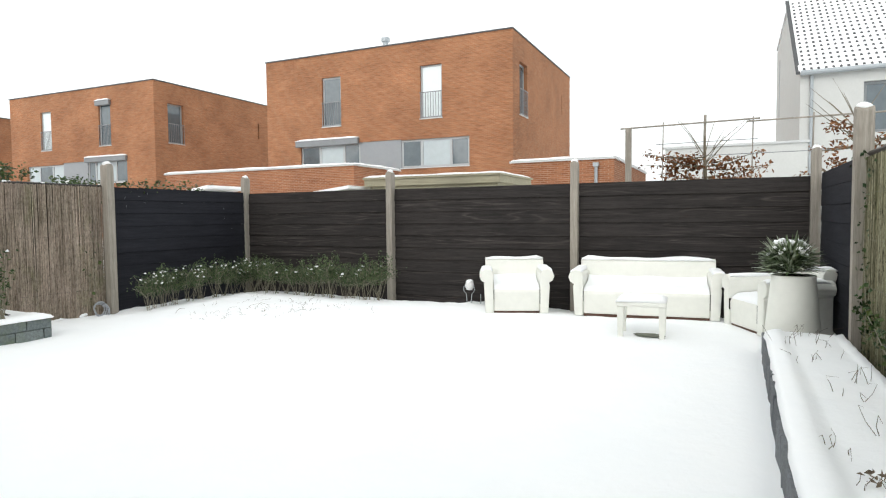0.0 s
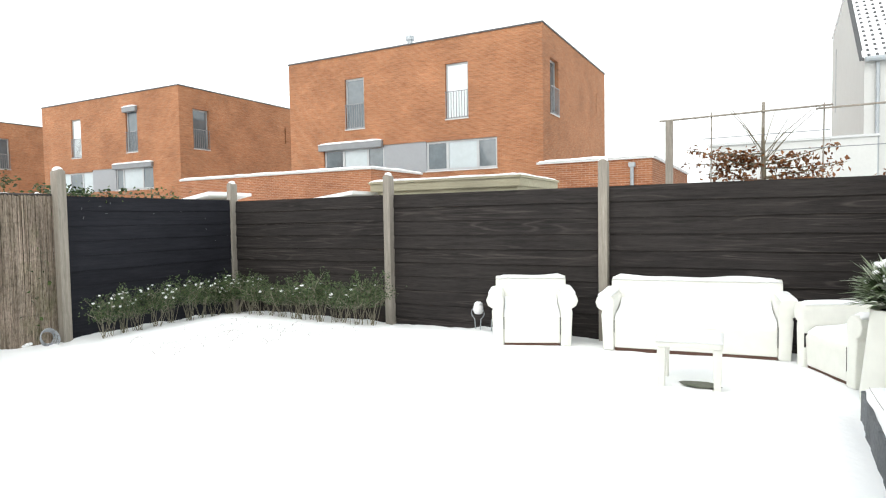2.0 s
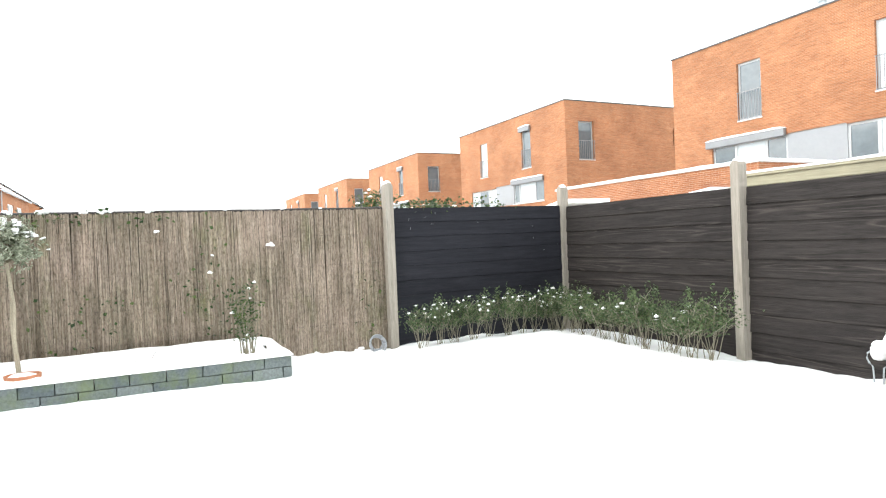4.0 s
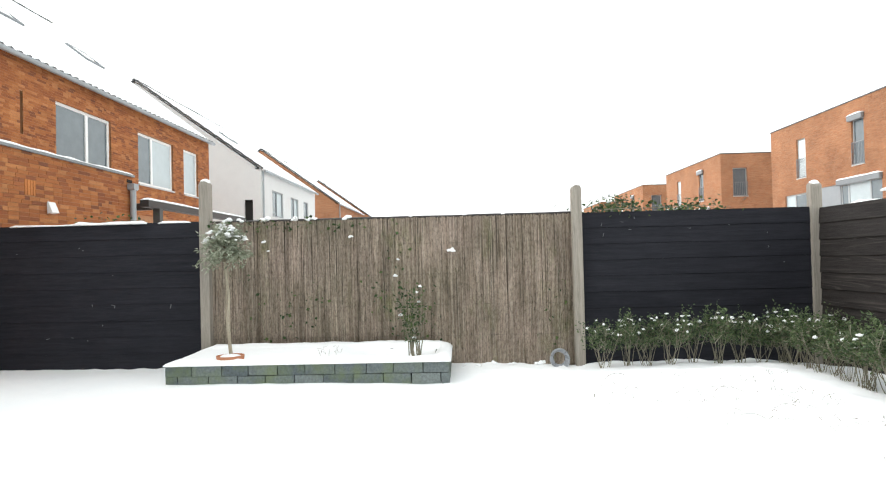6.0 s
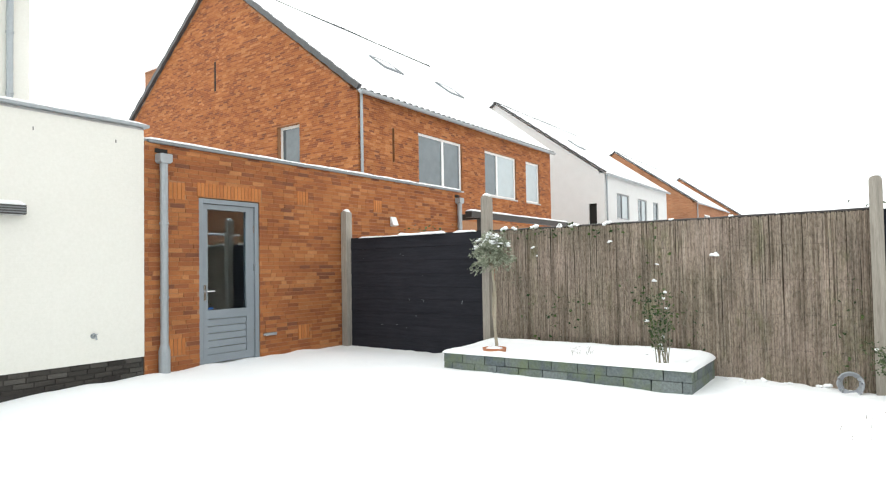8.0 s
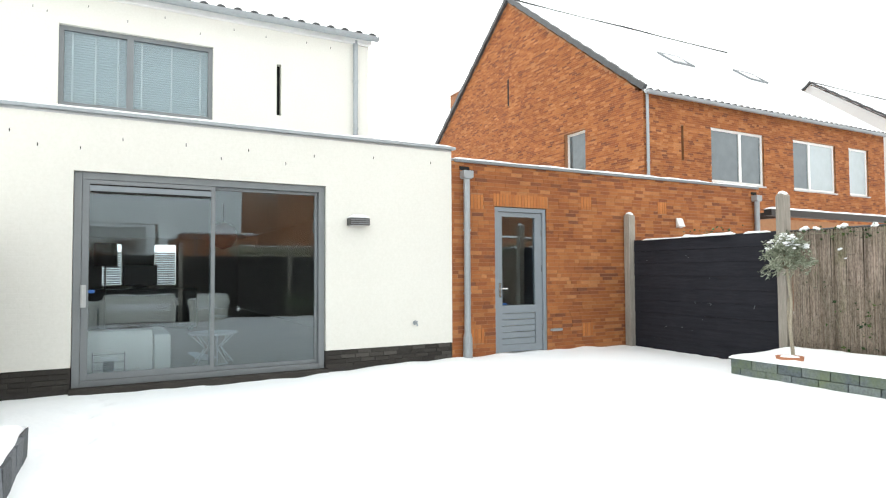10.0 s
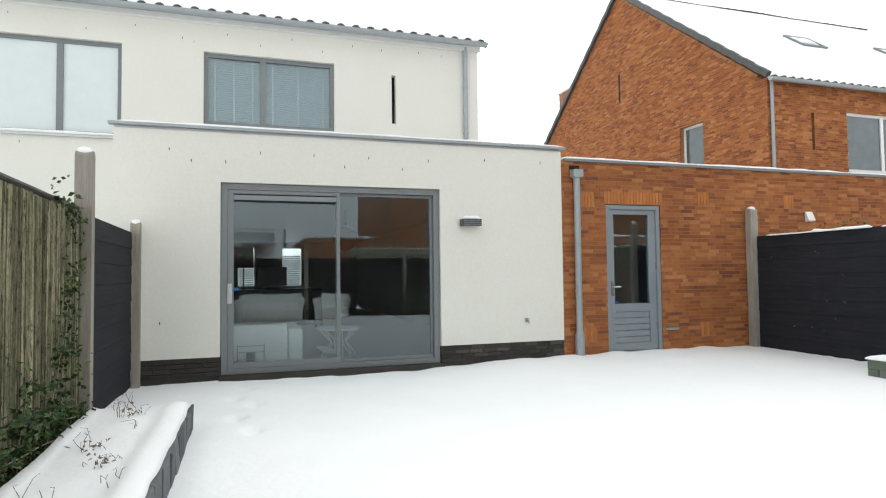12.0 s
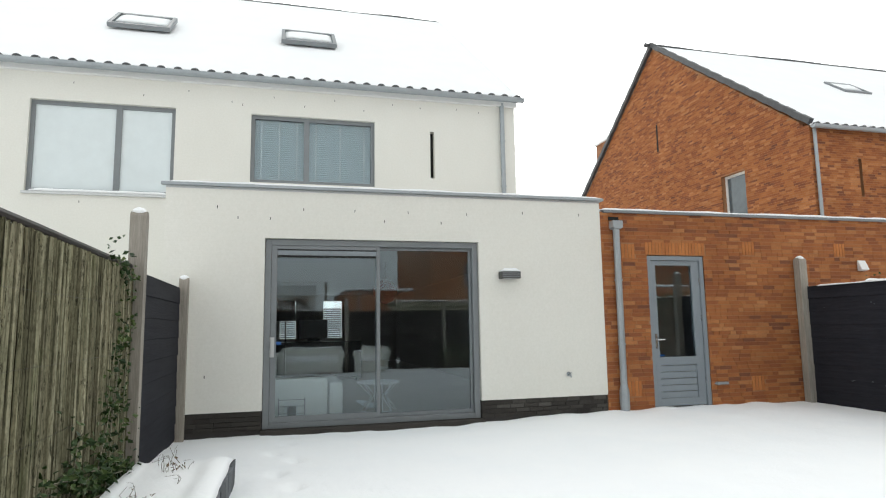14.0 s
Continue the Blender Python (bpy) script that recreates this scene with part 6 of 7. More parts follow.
for q in tw:
    tube(bm, [(OX, OY - 0.06, 1.36), cc.lerp(q, 0.5) + Vector((0, 0, 0.02)), q], [0.005, 0.003, 0.0015], 4)
    for _ in range(34):
        pts.append(cc.lerp(q, rnd.uniform(0.35, 1.05)) + Vector((rnd.gauss(0, 0.02), rnd.gauss(0, 0.02), rnd.gauss(0, 0.02))))
part("branch", bm, BARK, ol, kind="stuff")
vs, fs = leaf_cloud(pts, 0.058, rnd, 0.1, 0.26)
fast_mesh("crown", vs, fs, OLIVE, ol, kind="stuff")
for _ in range(60):
    a, r = rnd.uniform(0, math.tau), rnd.uniform(0.0, 0.25)
    bm = bmesh.new()
    q = cc + Vector((r * math.cos(a), r * math.sin(a), math.sqrt(max(0.01, 0.075 - r * r)) * rnd.uniform(0.5, 1.05)))
    blob(bm, q, rnd.uniform(0.015, 0.045), rnd.uniform(0.015, 0.045), rnd.uniform(0.012, 0.028), 1)
    part("snow_clump", bm, SNOW, ol, smooth=True)
bm = bmesh.new()
lathe(bm, [(0.13, 0.12), (0.15, 0.20), (0.158, 0.252), (0.145, 0.252), (0.135, 0.22)], 24, (OX + 0.16, OY + 0.05, 0.035))
part("pot", bm, TERRACOTTA, ol)
bm = bmesh.new()
blob(bm, (OX + 0.14, OY + 0.04, 0.262), 0.13, 0.13, 0.035, rough=0.3)
part("snow", bm, SNOW, ol, smooth=True)

sh = thing("rose_bush", "thin green bush with bare canes in the stone planter", "shrub")
rnd = random.Random(14)
tips = []
for _ in range(15):
    b_ = Vector((-7.35 + rnd.gauss(0, 0.05), 4.98 + rnd.gauss(0, 0.06), 0.22))
    t_ = b_ + Vector((rnd.gauss(0, 0.07), rnd.gauss(-0.05, 0.055), rnd.uniform(0.35, 0.80)))
    bm = bmesh.new()
    tube(bm, [b_, b_.lerp(t_, 0.5) + Vector((rnd.gauss(0, 0.02), rnd.gauss(0, 0.02), 0)), t_], [0.007, 0.005, 0.003], 5)
    part("cane", bm, STEM, sh)
    tips.append((b_, t_))
pts = [a.lerp(b, rnd.uniform(0.45, 1.1)) + Vector((rnd.gauss(0, 0.04), rnd.gauss(0, 0.045), rnd.gauss(0, 0.03))) for a, b in [rnd.choice(tips) for _ in range(400)]]
vs, fs = leaf_cloud(pts, 0.045, rnd, 0, 0.5)
fast_mesh("foliage", vs, fs, IVY, sh, kind="stuff")
bm = bmesh.new()
for q in rnd.sample(pts, 6):
    blob(bm, q + Vector((0, 0, 0.02)), 0.025, 0.025, 0.02, 1)
part("snow", bm, SNOW, sh, smooth=True)

# ---- garden hose coil and garden light ----
ho = thing("garden_hose", "coiled grey garden hose half buried beside the post", "hose")
for k in range(4):
    bm = bmesh.new()
    r = 0.082 + 0.012 * k
    c = Vector((xw(6.7) + 0.06, 6.75, lift(xw(6.7) + 0.2, 6.75) + 0.09))
    pts = [c + Vector((0.10 + 0.018 * k + 0.01 * math.sin(a * 2 + k) - 0.35 * r * math.sin(a), r * math.cos(a), r * math.sin(a))) for a in [i * math.tau / 28 for i in range(29)]]
    tube(bm, pts, 0.0095, 7)
    part("coil", bm, HOSE, ho, smooth=True)
gl = thing("garden_lamp", "small round garden lamp with cable hooks and a snow cap", "lamp")
bm = bmesh.new()
lathe(bm, [(0.02, 0.17), (0.05, 0.18), (0.068, 0.22), (0.068, 0.27), (0.055, 0.30), (0.02, 0.31)], 18, (-3.22, 9.72, 0.03))
part("globe", bm, WHITE_METAL, gl, smooth=True)
bm = bmesh.new()
for s in (-1, 1):
    tube(bm, [(-3.22 + s * 0.06, 9.71, 0.28), (-3.22 + s * 0.088, 9.70, 0.255), (-3.22 + s * 0.095, 9.70, 0.21), (-3.22 + s * 0.075, 9.70, 0.17), (-3.22 + s * 0.045, 9.70, 0.14), (-3.22 + s * 0.035, 9.70, -0.03)], 0.008, 6)
tube(bm, [(-3.04, 9.75, -0.02), (-3.04, 9.75, 0.14)], 0.008, 6)
part("stem", bm, ZINC, gl)
bm = bmesh.new()
blob(bm, (-3.22, 9.72, 0.335), 0.062, 0.062, 0.035)
part("snow", bm, SNOW, gl, smooth=True)


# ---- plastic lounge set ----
# from here on PLINTH is the brown shade painted below the seats
PLINTH = plain("brown_underseat_shade", (0.10, 0.05, 0.035), 0.8)


def lounge(name, label, w, m, group):
    """A moulded seat with rolled arms and back; front to -y, base at z 0; w: width inside the arms."""
    f = thing(name, label, name, group, m)
    h = w / 2
    bm = bmesh.new()
    prism(bm, [(-0.405, 0.026), (-0.42, 0.30), (-0.40, 0.345), (0.30, 0.345), (0.36, 0.026)], -h, h, Matrix.Rotation(radians(90), 4, "Z") @ Matrix.Diagonal((1, -1, 1, 1)))
    part("seat", bm, PLASTIC, f, bevel=0.02, smooth=True)
    bm = bmesh.new()
    prof = [(0.24, 0.0), (0.20, 0.36), (0.25, 0.66)] + [(0.34 + 0.085 * math.cos(a), 0.68 + 0.075 * math.sin(a)) for a in [radians(d) for d in (170, 130, 90, 50, 10, -30)]] + [(0.38, 0.55), (0.38, 0.0)]
    prism(bm, prof, -h - 0.11, h + 0.11, Matrix.Rotation(radians(90), 4, "Z") @ Matrix.Diagonal((1, -1, 1, 1)))
    part("backrest", bm, PLASTIC, f, bevel=0.012, smooth=True)
    for s in (-1, 1):
        bm = bmesh.new()
        ring = [(0.095 + 0.105 * math.cos(a), 0.53 + 0.10 * math.sin(a)) for a in [radians(d) for d in (200, 160, 120, 80, 40, 0, -40, -75)]]
        prof = [(0.0, 0.0), (0.0, 0.46)] + ring + [(0.135, 0.40), (0.115, 0.0)]
        prism(bm, [(s * (h + x), z) for x, z in (prof if s > 0 else prof[::-1])], -0.43, 0.36)
        part("armrest", bm, PLASTIC, f, bevel=0.012, smooth=True)
        bm = bmesh.new()
        strip(bm, (s * (h + 0.095), -0.41, 0.60), (s * (h + 0.095), 0.30, 0.60), 0.15, 0.045, 0.06)
        part("snow", bm, SNOW, f, smooth=True)
    bm = bmesh.new()
    strip(bm, (-h - 0.10, 0.34, 0.725), (h + 0.10, 0.34, 0.725), 0.17, 0.05, 0.08, 0.55)
    part("snow", bm, SNOW, f, smooth=True)
    bm = bmesh.new()
    n = max(6, int(w / 0.1))
    k = 8
    g = [[bm.verts.new((-h + 0.01 + (w - 0.02) * i / n, -0.40 + 0.62 * j / k, 0.345 + (0.06 + 0.10 * (j / k) ** 3) * min(1, j * 0.8 + 0.15) + 0.015 * noise.noise(Vector((i * 0.5, j * 0.5, w))))) for i in range(n + 1)] for j in range(k + 1)]
    for j in range(k):
        for i in range(n):
            bm.faces.new((g[j][i], g[j][i + 1], g[j + 1][i + 1], g[j + 1][i]))
    fr_ = [bm.verts.new((v_.co.x, v_.co.y, 0.335)) for v_ in g[0]]
    for i in range(n):
        bm.faces.new((fr_[i], fr_[i + 1], g[0][i + 1], g[0][i]))
    part("snow", bm, SNOW, f, smooth=True)
    # dark seams between seat front and arms
    for s in (-1, 1):
        box_part("seam", (s * (h - 0.004) - 0.002, s * (h - 0.004) + 0.002, -0.428, -0.40, 0.20 if s < 0 else 0.13, 0.335), DARK, f)
    # added box: the seat has no plinth, its brown imitates the shadowed gap
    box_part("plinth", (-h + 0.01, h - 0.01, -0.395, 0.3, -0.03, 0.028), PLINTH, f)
    return f


SET = "white plastic lounge set"
lounge("armchair", "white moulded plastic armchair filled with snow", 0.66, pose(-2.33, 9.34, 0.0, 0, 0, 21), SET)
lounge("sofa", "white moulded plastic garden sofa buried in snow", 1.62, pose(-0.50, 9.57, 0.0, 0, 0, 5), SET)
lounge("armchair", "white moulded plastic armchair beside the tall pot", 0.66, pose(1.085, 8.87, 0.0, 0, 0, -64), SET)
tb = thing("coffee_table", "white plastic side table with a slab of snow on it", "table", SET, pose(-0.36, 8.0, 0, 0, 0, 3))
bm = bmesh.new()
bx(bm, -0.27, 0.27, -0.24, 0.24, 0.345, 0.40)
part("tabletop", bm, PLASTIC, tb, bevel=0.015)
for sx in (-1, 1):
    for sy in (-1, 1):
        bm = bmesh.new()
        prism(bm, [(-0.028, 0.0), (0.028, 0.0), (0.036, 0.345), (-0.036, 0.345)], -0.03, 0.03, Matrix.Translation((sx * 0.225, sy * 0.19, -0.03)) @ Matrix.Diagonal((1, 1, 1.085, 1)))
        part("leg", bm, PLASTIC, tb, bevel=0.006)
bm = bmesh.new()
strip(bm, (-0.27, 0, 0.398), (0.27, 0, 0.398), 0.50, 0.06, 0.06, 0.3)
part("snow", bm, SNOW, tb, smooth=True)
tagged(part("bare_patch", (lambda b: (blob(b, (-0.27, 7.93, 0.004), 0.17, 0.11, 0.012, rough=0.25), b)[1])(bmesh.new()), slate_material("wet_paving", (0.16, 0.165, 0.14), (0.19, 0.19, 0.16))), "bare wet paving where the table kept the snow off", "paving")

pp = thing("plant_pot", "tall white tapered plant pot with a snowy yucca", "pot", m=pose(1.155, 7.90, 0, 0, 0, 0))
bm = bmesh.new()
lathe(bm, [(0.24, -0.03), (0.266, 0.02), (0.268, 0.08), (0.208, 0.70), (0.209, 0.735), (0.20, 0.745), (0.188, 0.70), (0.02, 0.70)], 40)
part("pot", bm, POT_WHITE, pp, smooth=True)
rnd = random.Random(15)
vs, fs = [], []
for _ in range(760):
    a = rnd.uniform(0, math.tau)
    e = math.asin(rnd.uniform(-0.02, 1.0))
    L_ = rnd.uniform(0.19, 0.29)
    o = Vector((-0.04 + 0.13 * math.cos(a) * rnd.random(), 0.13 * math.sin(a) * rnd.random(), rnd.uniform(0.76, 0.95)))
    d = Vector((math.cos(a) * math.cos(e), math.sin(a) * math.cos(e), math.sin(e)))
    w_ = d.cross(Vector((0.01, 0, 1))).normalized() * rnd.uniform(0.009, 0.016)
    i = len(vs)
    tip = o + d * L_ - Vector((0, 0, 0.03 * math.cos(e)))
    mid = o + d * L_ * 0.6
    keel = Vector((0, 0, -0.005))
    vs += [o - w_ * 0.6, o + w_ * 0.6, mid + w_, tip, mid - w_, mid + keel]
    fs += [(i, i + 1, i + 5), (i + 1, i + 2, i + 5), (i + 2, i + 3, i + 5), (i + 3, i + 4, i + 5), (i + 4, i, i + 5)]
bm = bmesh.new()
blob(bm, (0, 0, 0.70), 0.185, 0.185, 0.05, 2, 0.15)
part("soil", bm, SOIL, pp)
fast_mesh("yucca", vs, fs, YUCCA, pp, "snow-dusted yucca with stiff pointed leaves", kind="stuff")
for _ in range(46):
    bm = bmesh.new()
    a, e = rnd.uniform(0, math.tau), rnd.uniform(0.15, 1.3)
    r = rnd.uniform(0.15, 0.225)
    blob(bm, (-0.04 + r * math.cos(a) * math.cos(e), r * math.sin(a) * math.cos(e), 0.92 + r * math.sin(e)), rnd.uniform(0.015, 0.036), rnd.uniform(0.015, 0.032), rnd.uniform(0.016, 0.028), 2, 0.8)
    part("snow_clump", bm, SNOW, pp, smooth=True)


# ---- beyond the north fence ----
def flat_house(x1, mirrored=False):
    """A three-storey flat-roofed brick house: west end 15.57 m from x1; every second plan is mirrored."""
    h = thing("house", "flat-roofed orange brick house with grey windows and balcony rails", "house", "row of flat-roofed houses")
    W, D, H, Y = 15.57, 12.4, 10.72, 30.5
    mf = pose(x1 - W, Y, 0)
    if mirrored:
        wins = [(3.66, 4.86, 6.62, 9.48, [PALE_BLIND]), (10.08, 11.30, 6.64, 9.55, [PANE_FAR])]
        low = [(1.90, 6.02, 4.0, 5.50, [3.2, 4.75], [CURTAIN, PANE_FAR, CURTAIN]), (8.70, 12.80, 4.02, 5.60, [9.5, 11.6], [PANE_FAR, CURTAIN, PANE_FAR])]
        panel, boxes = (6.02, 8.70), [(8.62, 12.88, 5.50, 5.85), (9.95, 11.40, 9.42, 9.78)]
    else:
        wins = [(4.03, 5.32, 6.64, 9.43, [PANE_FAR]), (10.37, 11.66, 6.65, 9.45, [PALE_BLIND])]
        low = [(2.44, 6.53, 4.25, 5.60, [3.79, 5.43], [PANE_FAR, CURTAIN, PANE_FAR]), (9.17, 13.2, 4.05, 5.57, [10.4, 12.12], [PANE_FAR, CURTAIN, PANE_FAR])]
        panel, boxes = (6.53, 9.17), [(2.2, 6.53, 5.52, 5.88)]
    holes = [q[:4] for q in wins] + [q[:4] for q in low] + [(*panel, 4.0, 5.62)]
    bm = bmesh.new()
    wall_mesh(bm, *WALL(0, W, -0.3, H, holes))
    w = part("wall", bm, BRICK_FAR, h)
    w.matrix_local = mf
    for a, b, c, d, ps in wins:
        window_in(h, mf, a, b, c, d, FRAME_PALE, (), 0.12, bar=0.10, rail=True, panes=ps, sill=True)
    for a, b, c, d, mu, ps in low:
        window_in(h, mf, a, b, c, d, FRAME_PALE, mu, 0.10, bar=0.11, panes=ps, sill=True)
    p = box_part("cladding_panel", (*panel, 0.05, 0.10, 4.0, 5.62), GREY_PANEL, h)
    p.matrix_local = mf
    for a, b, c, d in boxes:
        s = box_part("shutter_box", (a, b, -0.22, -0.004, c, d), RAILING, h, bevel=0.05)
        s.matrix_local = mf
        bm = bmesh.new()
        strip(bm, (a, -0.11, d), (b, -0.11, d), 0.24, 0.10, 0.3)
        q = part("snow", bm, SNOW, h, smooth=True)
        q.matrix_local = mf
    me = pose(x1, Y, 0, 0, 0, 90)
    eh = [(1.12, 2.5, 6.66, 9.38), (10.1, 10.25, 7.9, 9.15)]
    bm = bmesh.new()
    wall_mesh(bm, *WALL(0.3, D, -0.3, H, eh))
    w = part("wall", bm, BRICK_FAR, h)
    w.matrix_local = me
    window_in(h, me, 1.12, 2.5, 6.66, 9.38, FRAME_PALE, (), 0.2, bar=0.10, rail=True, panes=[PANE_FAR], sill=True)
    g = box_part("slot", (10.1, 10.25, 0.12, 0.16, 7.9, 9.15), DARK, h)
    g.matrix_local = me
    box_part("wall", (x1 - W, x1 - W + 0.3, Y + 0.3, Y + D, -0.3, H), BRICK_FAR, h)
    box_part("wall", (x1 - W + 0.3, x1 - 0.3, Y + D - 0.3, Y + D, -0.3, H), BRICK_FAR, h)
    bm = bmesh.new()
    bx(bm, x1 - W - 0.04, x1 + 0.04, Y - 0.04, Y + D + 0.04, H, H + 0.07)
    part("roof", bm, DARK_TILE, h)
    bm = bmesh.new()
    bx(bm, x1 - W + 0.1, x1 - 0.1, Y + 0.1, Y + D - 0.1, H + 0.07, H + 0.12)
    part("snow", bm, SNOW, h)
    if not mirrored:
        bm = bmesh.new()
        lathe(bm, [(0.15, H + 0.1), (0.15, H + 0.62), (0.24, H + 0.63), (0.24, H + 0.84), (0.12, H + 0.87)], 12, (x1 - 7.95, Y + 1.2, 0))
        part("chimney", bm, ZINC, h)
    return h


flat_house(-9.28)
f2 = flat_house(-34.43, True)
for k in range(1, 4):
    copy_thing(f2, Matrix.Translation((-25.15 * k, 0, 0)))


def low_shed(label, x0, x1, y0, y1, z, mat, trim_mat=None):
    s = thing("shed", label, "shed")
    bm = bmesh.new()
    bx(bm, x0, x1, y0, y1, -0.3, z - 0.06)
    part("wall", bm, mat, s)
    bm = bmesh.new()
    bx(bm, x0 - 0.05, x1 + 0.05, y0 - 0.05, y1 + 0.05, z - 0.06, z)
    part("coping", bm, trim_mat or ALU, s)
    bm = bmesh.new()
    strip(bm, (x0, y0 + 0.05, z), (x1, y0 + 0.05, z), 0.22, 0.07, 0.3)
    strip(bm, (x1 - 0.05, y0, z), (x1 - 0.05, y1, z), 0.22, 0.07, 0.3)
    bx(bm, x0, x1, y0 + 0.1, y1, z, z + 0.05)
    part("snow", bm, SNOW, s, smooth=True)
    return s


low_shed("low orange brick shed with a snowy flat roof", -21.6, -11.98, 20.0, 23.5, 3.36, BRICK_SHED)
s2_ = low_shed("low orange brick outbuilding with a downpipe", -5.9, -2.62, 20.0, 28.2, 3.16, BRICK_SHED)
drainpipe(s2_, -3.15, 19.93, 0, 2.9, 0.05)
low_shed("low orange brick shed behind the neighbouring garden", -46.7, -37.1, 20.0, 23.5, 3.36, BRICK_SHED)
ws = thing("garden_shed", "pale timber garden shed with a flat snow-covered roof", "shed")
box_part("wall", (-7.05, -3.92, 13.08, 15.2, 0, 2.12), SHED_WOOD, ws)
box_part("fascia", (-7.2, -3.84, 13.0, 15.3, 2.10, 2.26), SHED_WOOD, ws, bevel=0.01)
box_part("roof_edge", (-7.23, -3.81, 12.97, 15.33, 2.26, 2.30), SHED_WOOD, ws)
bm = bmesh.new()
strip(bm, (-7.2, 13.1, 2.30), (-3.85, 13.1, 2.30), 0.25, 0.05, 0.15)
strip(bm, (-3.95, 13.1, 2.30), (-3.95, 15.3, 2.30), 0.22, 0.05, 0.15)
bx(bm, -7.2, -3.9, 13.15, 15.3, 2.30, 2.34)
part("snow", bm, SNOW, ws, smooth=True)
lean = thing("lean_to_roof", "snow-covered sloping lean-to roof beyond the fence", "shed")
bm = bmesh.new()
prism(bm, [(-9.0, 1.85), (-7.3, 2.05), (-7.3, 2.12), (-9.0, 1.92)], 12.5, 14.0)
part("roof", bm, SNOW, lean)
box_part("wall", (-8.9, -7.35, 12.6, 13.9, 0, 1.86), SHED_WOOD, lean)
lean2 = thing("lean_to_roof", "snow-covered low shed roof behind the ivy", "shed")
bm = bmesh.new()
prism(bm, [(-14.6, 1.95), (-12.6, 2.25), (-12.6, 2.33), (-14.6, 2.03)], 13.5, 15.0)
part("roof", bm, SNOW, lean2)
box_part("wall", (-14.5, -12.65, 13.6, 14.9, 0, 1.98), SHED_WOOD, lean2)

# espalier frame with brown-leaved beech
ef = thing("espalier_frame", "weathered timber and wire frame for trained trees", "trellis")
for x, top in ((-1.08, 2.91),):
    box_part("post", (x - 0.05, x + 0.05, 11.95, 12.05, 0, top), POST, ef, bevel=0.006)
bm = bmesh.new()
tube(bm, [(-1.22, 12, 2.91), (1.0, 12, 2.94)], 0.014, 6)
tube(bm, [(0.8, 12, 2.90), (3.6, 12, 2.92)], 0.014, 6)
part("rail", bm, POST, ef)
for z, xe in ((2.60, 0.97), (2.37, 3.6)):
    bm = bmesh.new()
    tube(bm, [(-0.62, 12, z), (xe, 12, z + 0.01)], 0.006, 5)
    part("wire", bm, RAILING, ef)
for x, r in ((-0.50, 0.009), (0.17, 0.022), (0.90, 0.010), (1.76, 0.012)):
    bm = bmesh.new()
    tube(bm, [(x - 0.03, 12.03, 0), (x, 12.03, 3.06 if r > 0.02 else 2.98)], r, 6)
    part("stake", bm, POST, ef)


def beech(label, x, y, z0, z1, half, leaves, seed):
    rnd = random.Random(seed)
    t = thing("beech_tree", label, "tree", "trained beeches")
    bm = bmesh.new()
    tube(bm, [(x, y, 0), (x + 0.02, y, z0), (x, y, z1 + 0.3)], [0.035, 0.03, 0.012], 7)
    part("trunk", bm, BARK, t)
    bm = bmesh.new()
    br = []
    for _ in range(26):
        b_ = Vector((x, y, rnd.uniform(z0 - 0.3, z1)))
        e_ = b_ + Vector((rnd.choice((-1, 1)) * half * rnd.uniform(0.35, 1.0), rnd.gauss(0, 0.15), rnd.uniform(-0.1, 0.22)))
        tube(bm, [b_, b_.lerp(e_, 0.5) + Vector((0, 0, -0.03)), e_], [0.012, 0.008, 0.004], 5)
        br.append((b_, e_))
    for _ in range(9):
        b_ = Vector((x, y, rnd.uniform(z0 + 0.2, z1)))
        e_ = b_ + Vector((rnd.choice((-1, 1)) * rnd.uniform(0.15, 0.75), rnd.gauss(0, 0.05), rnd.uniform(0.45, 0.75)))
        tube(bm, [b_, b_.lerp(e_, 0.5) + Vector((0, 0, 0.03)), e_], [0.008, 0.006, 0.003], 5)
    part("branch", bm, BARK, t, kind="stuff")
    pts = []
    for _ in range(leaves):
        b_, e_ = rnd.choice(br)
        q = b_.lerp(e_, rnd.uniform(0.1, 1.0)) + Vector((rnd.gauss(0, 0.05), rnd.gauss(0, 0.05), rnd.gauss(0, 0.04)))
        if q.z < z1 + 0.1:
            pts.append(q)
    vs, fs = leaf_cloud(pts, 0.075, rnd, 0.5, 0.55)
    fast_mesh("crown", vs, fs, BEECH, t, kind="stuff")


beech("trained beech with brown winter leaves behind the fence", 0.17, 12.0, 1.9, 2.40, 1.02, 1500, 81)
beech("sparse beech with brown leaves beside the white house", 2.35, 12.0, 2.0, 2.75, 0.85, 700, 82)

lw = tagged(box_part("garden_wall", (-1.14, 2.5, 20.0, 20.3, -0.3, 3.3), OFF_WHITE, label="low white rendered wall with a grey coping"), category="wall")
box_part("coping", (-1.2, 2.55, 19.95, 20.35, 3.3, 3.36), ALU, lw)
ne = thing("house", "white house with a tiled roof dotted by snow", "house")
NX0, NX1, NYE, NZE, NYR, NZR = 2.66, 14.0, 24.0, 5.92, 28.6, 9.55
mfn = pose(NX0, NYE, 0)
bm = bmesh.new()
wall_mesh(bm, *WALL(0, NX1 - NX0, -0.3, NZE, [(1.75, 3.6, 3.9, 5.5)]))
w = part("wall", bm, OFF_WHITE, ne)
w.matrix_local = mfn
window_in(ne, mfn, 1.75, 3.6, 3.9, 5.5, FRAME_GREY, [2.7], 0.1, bar=0.09)
NYB, NZB = 34.4, 9.12
bm = bmesh.new()
dd = NYB - NYE
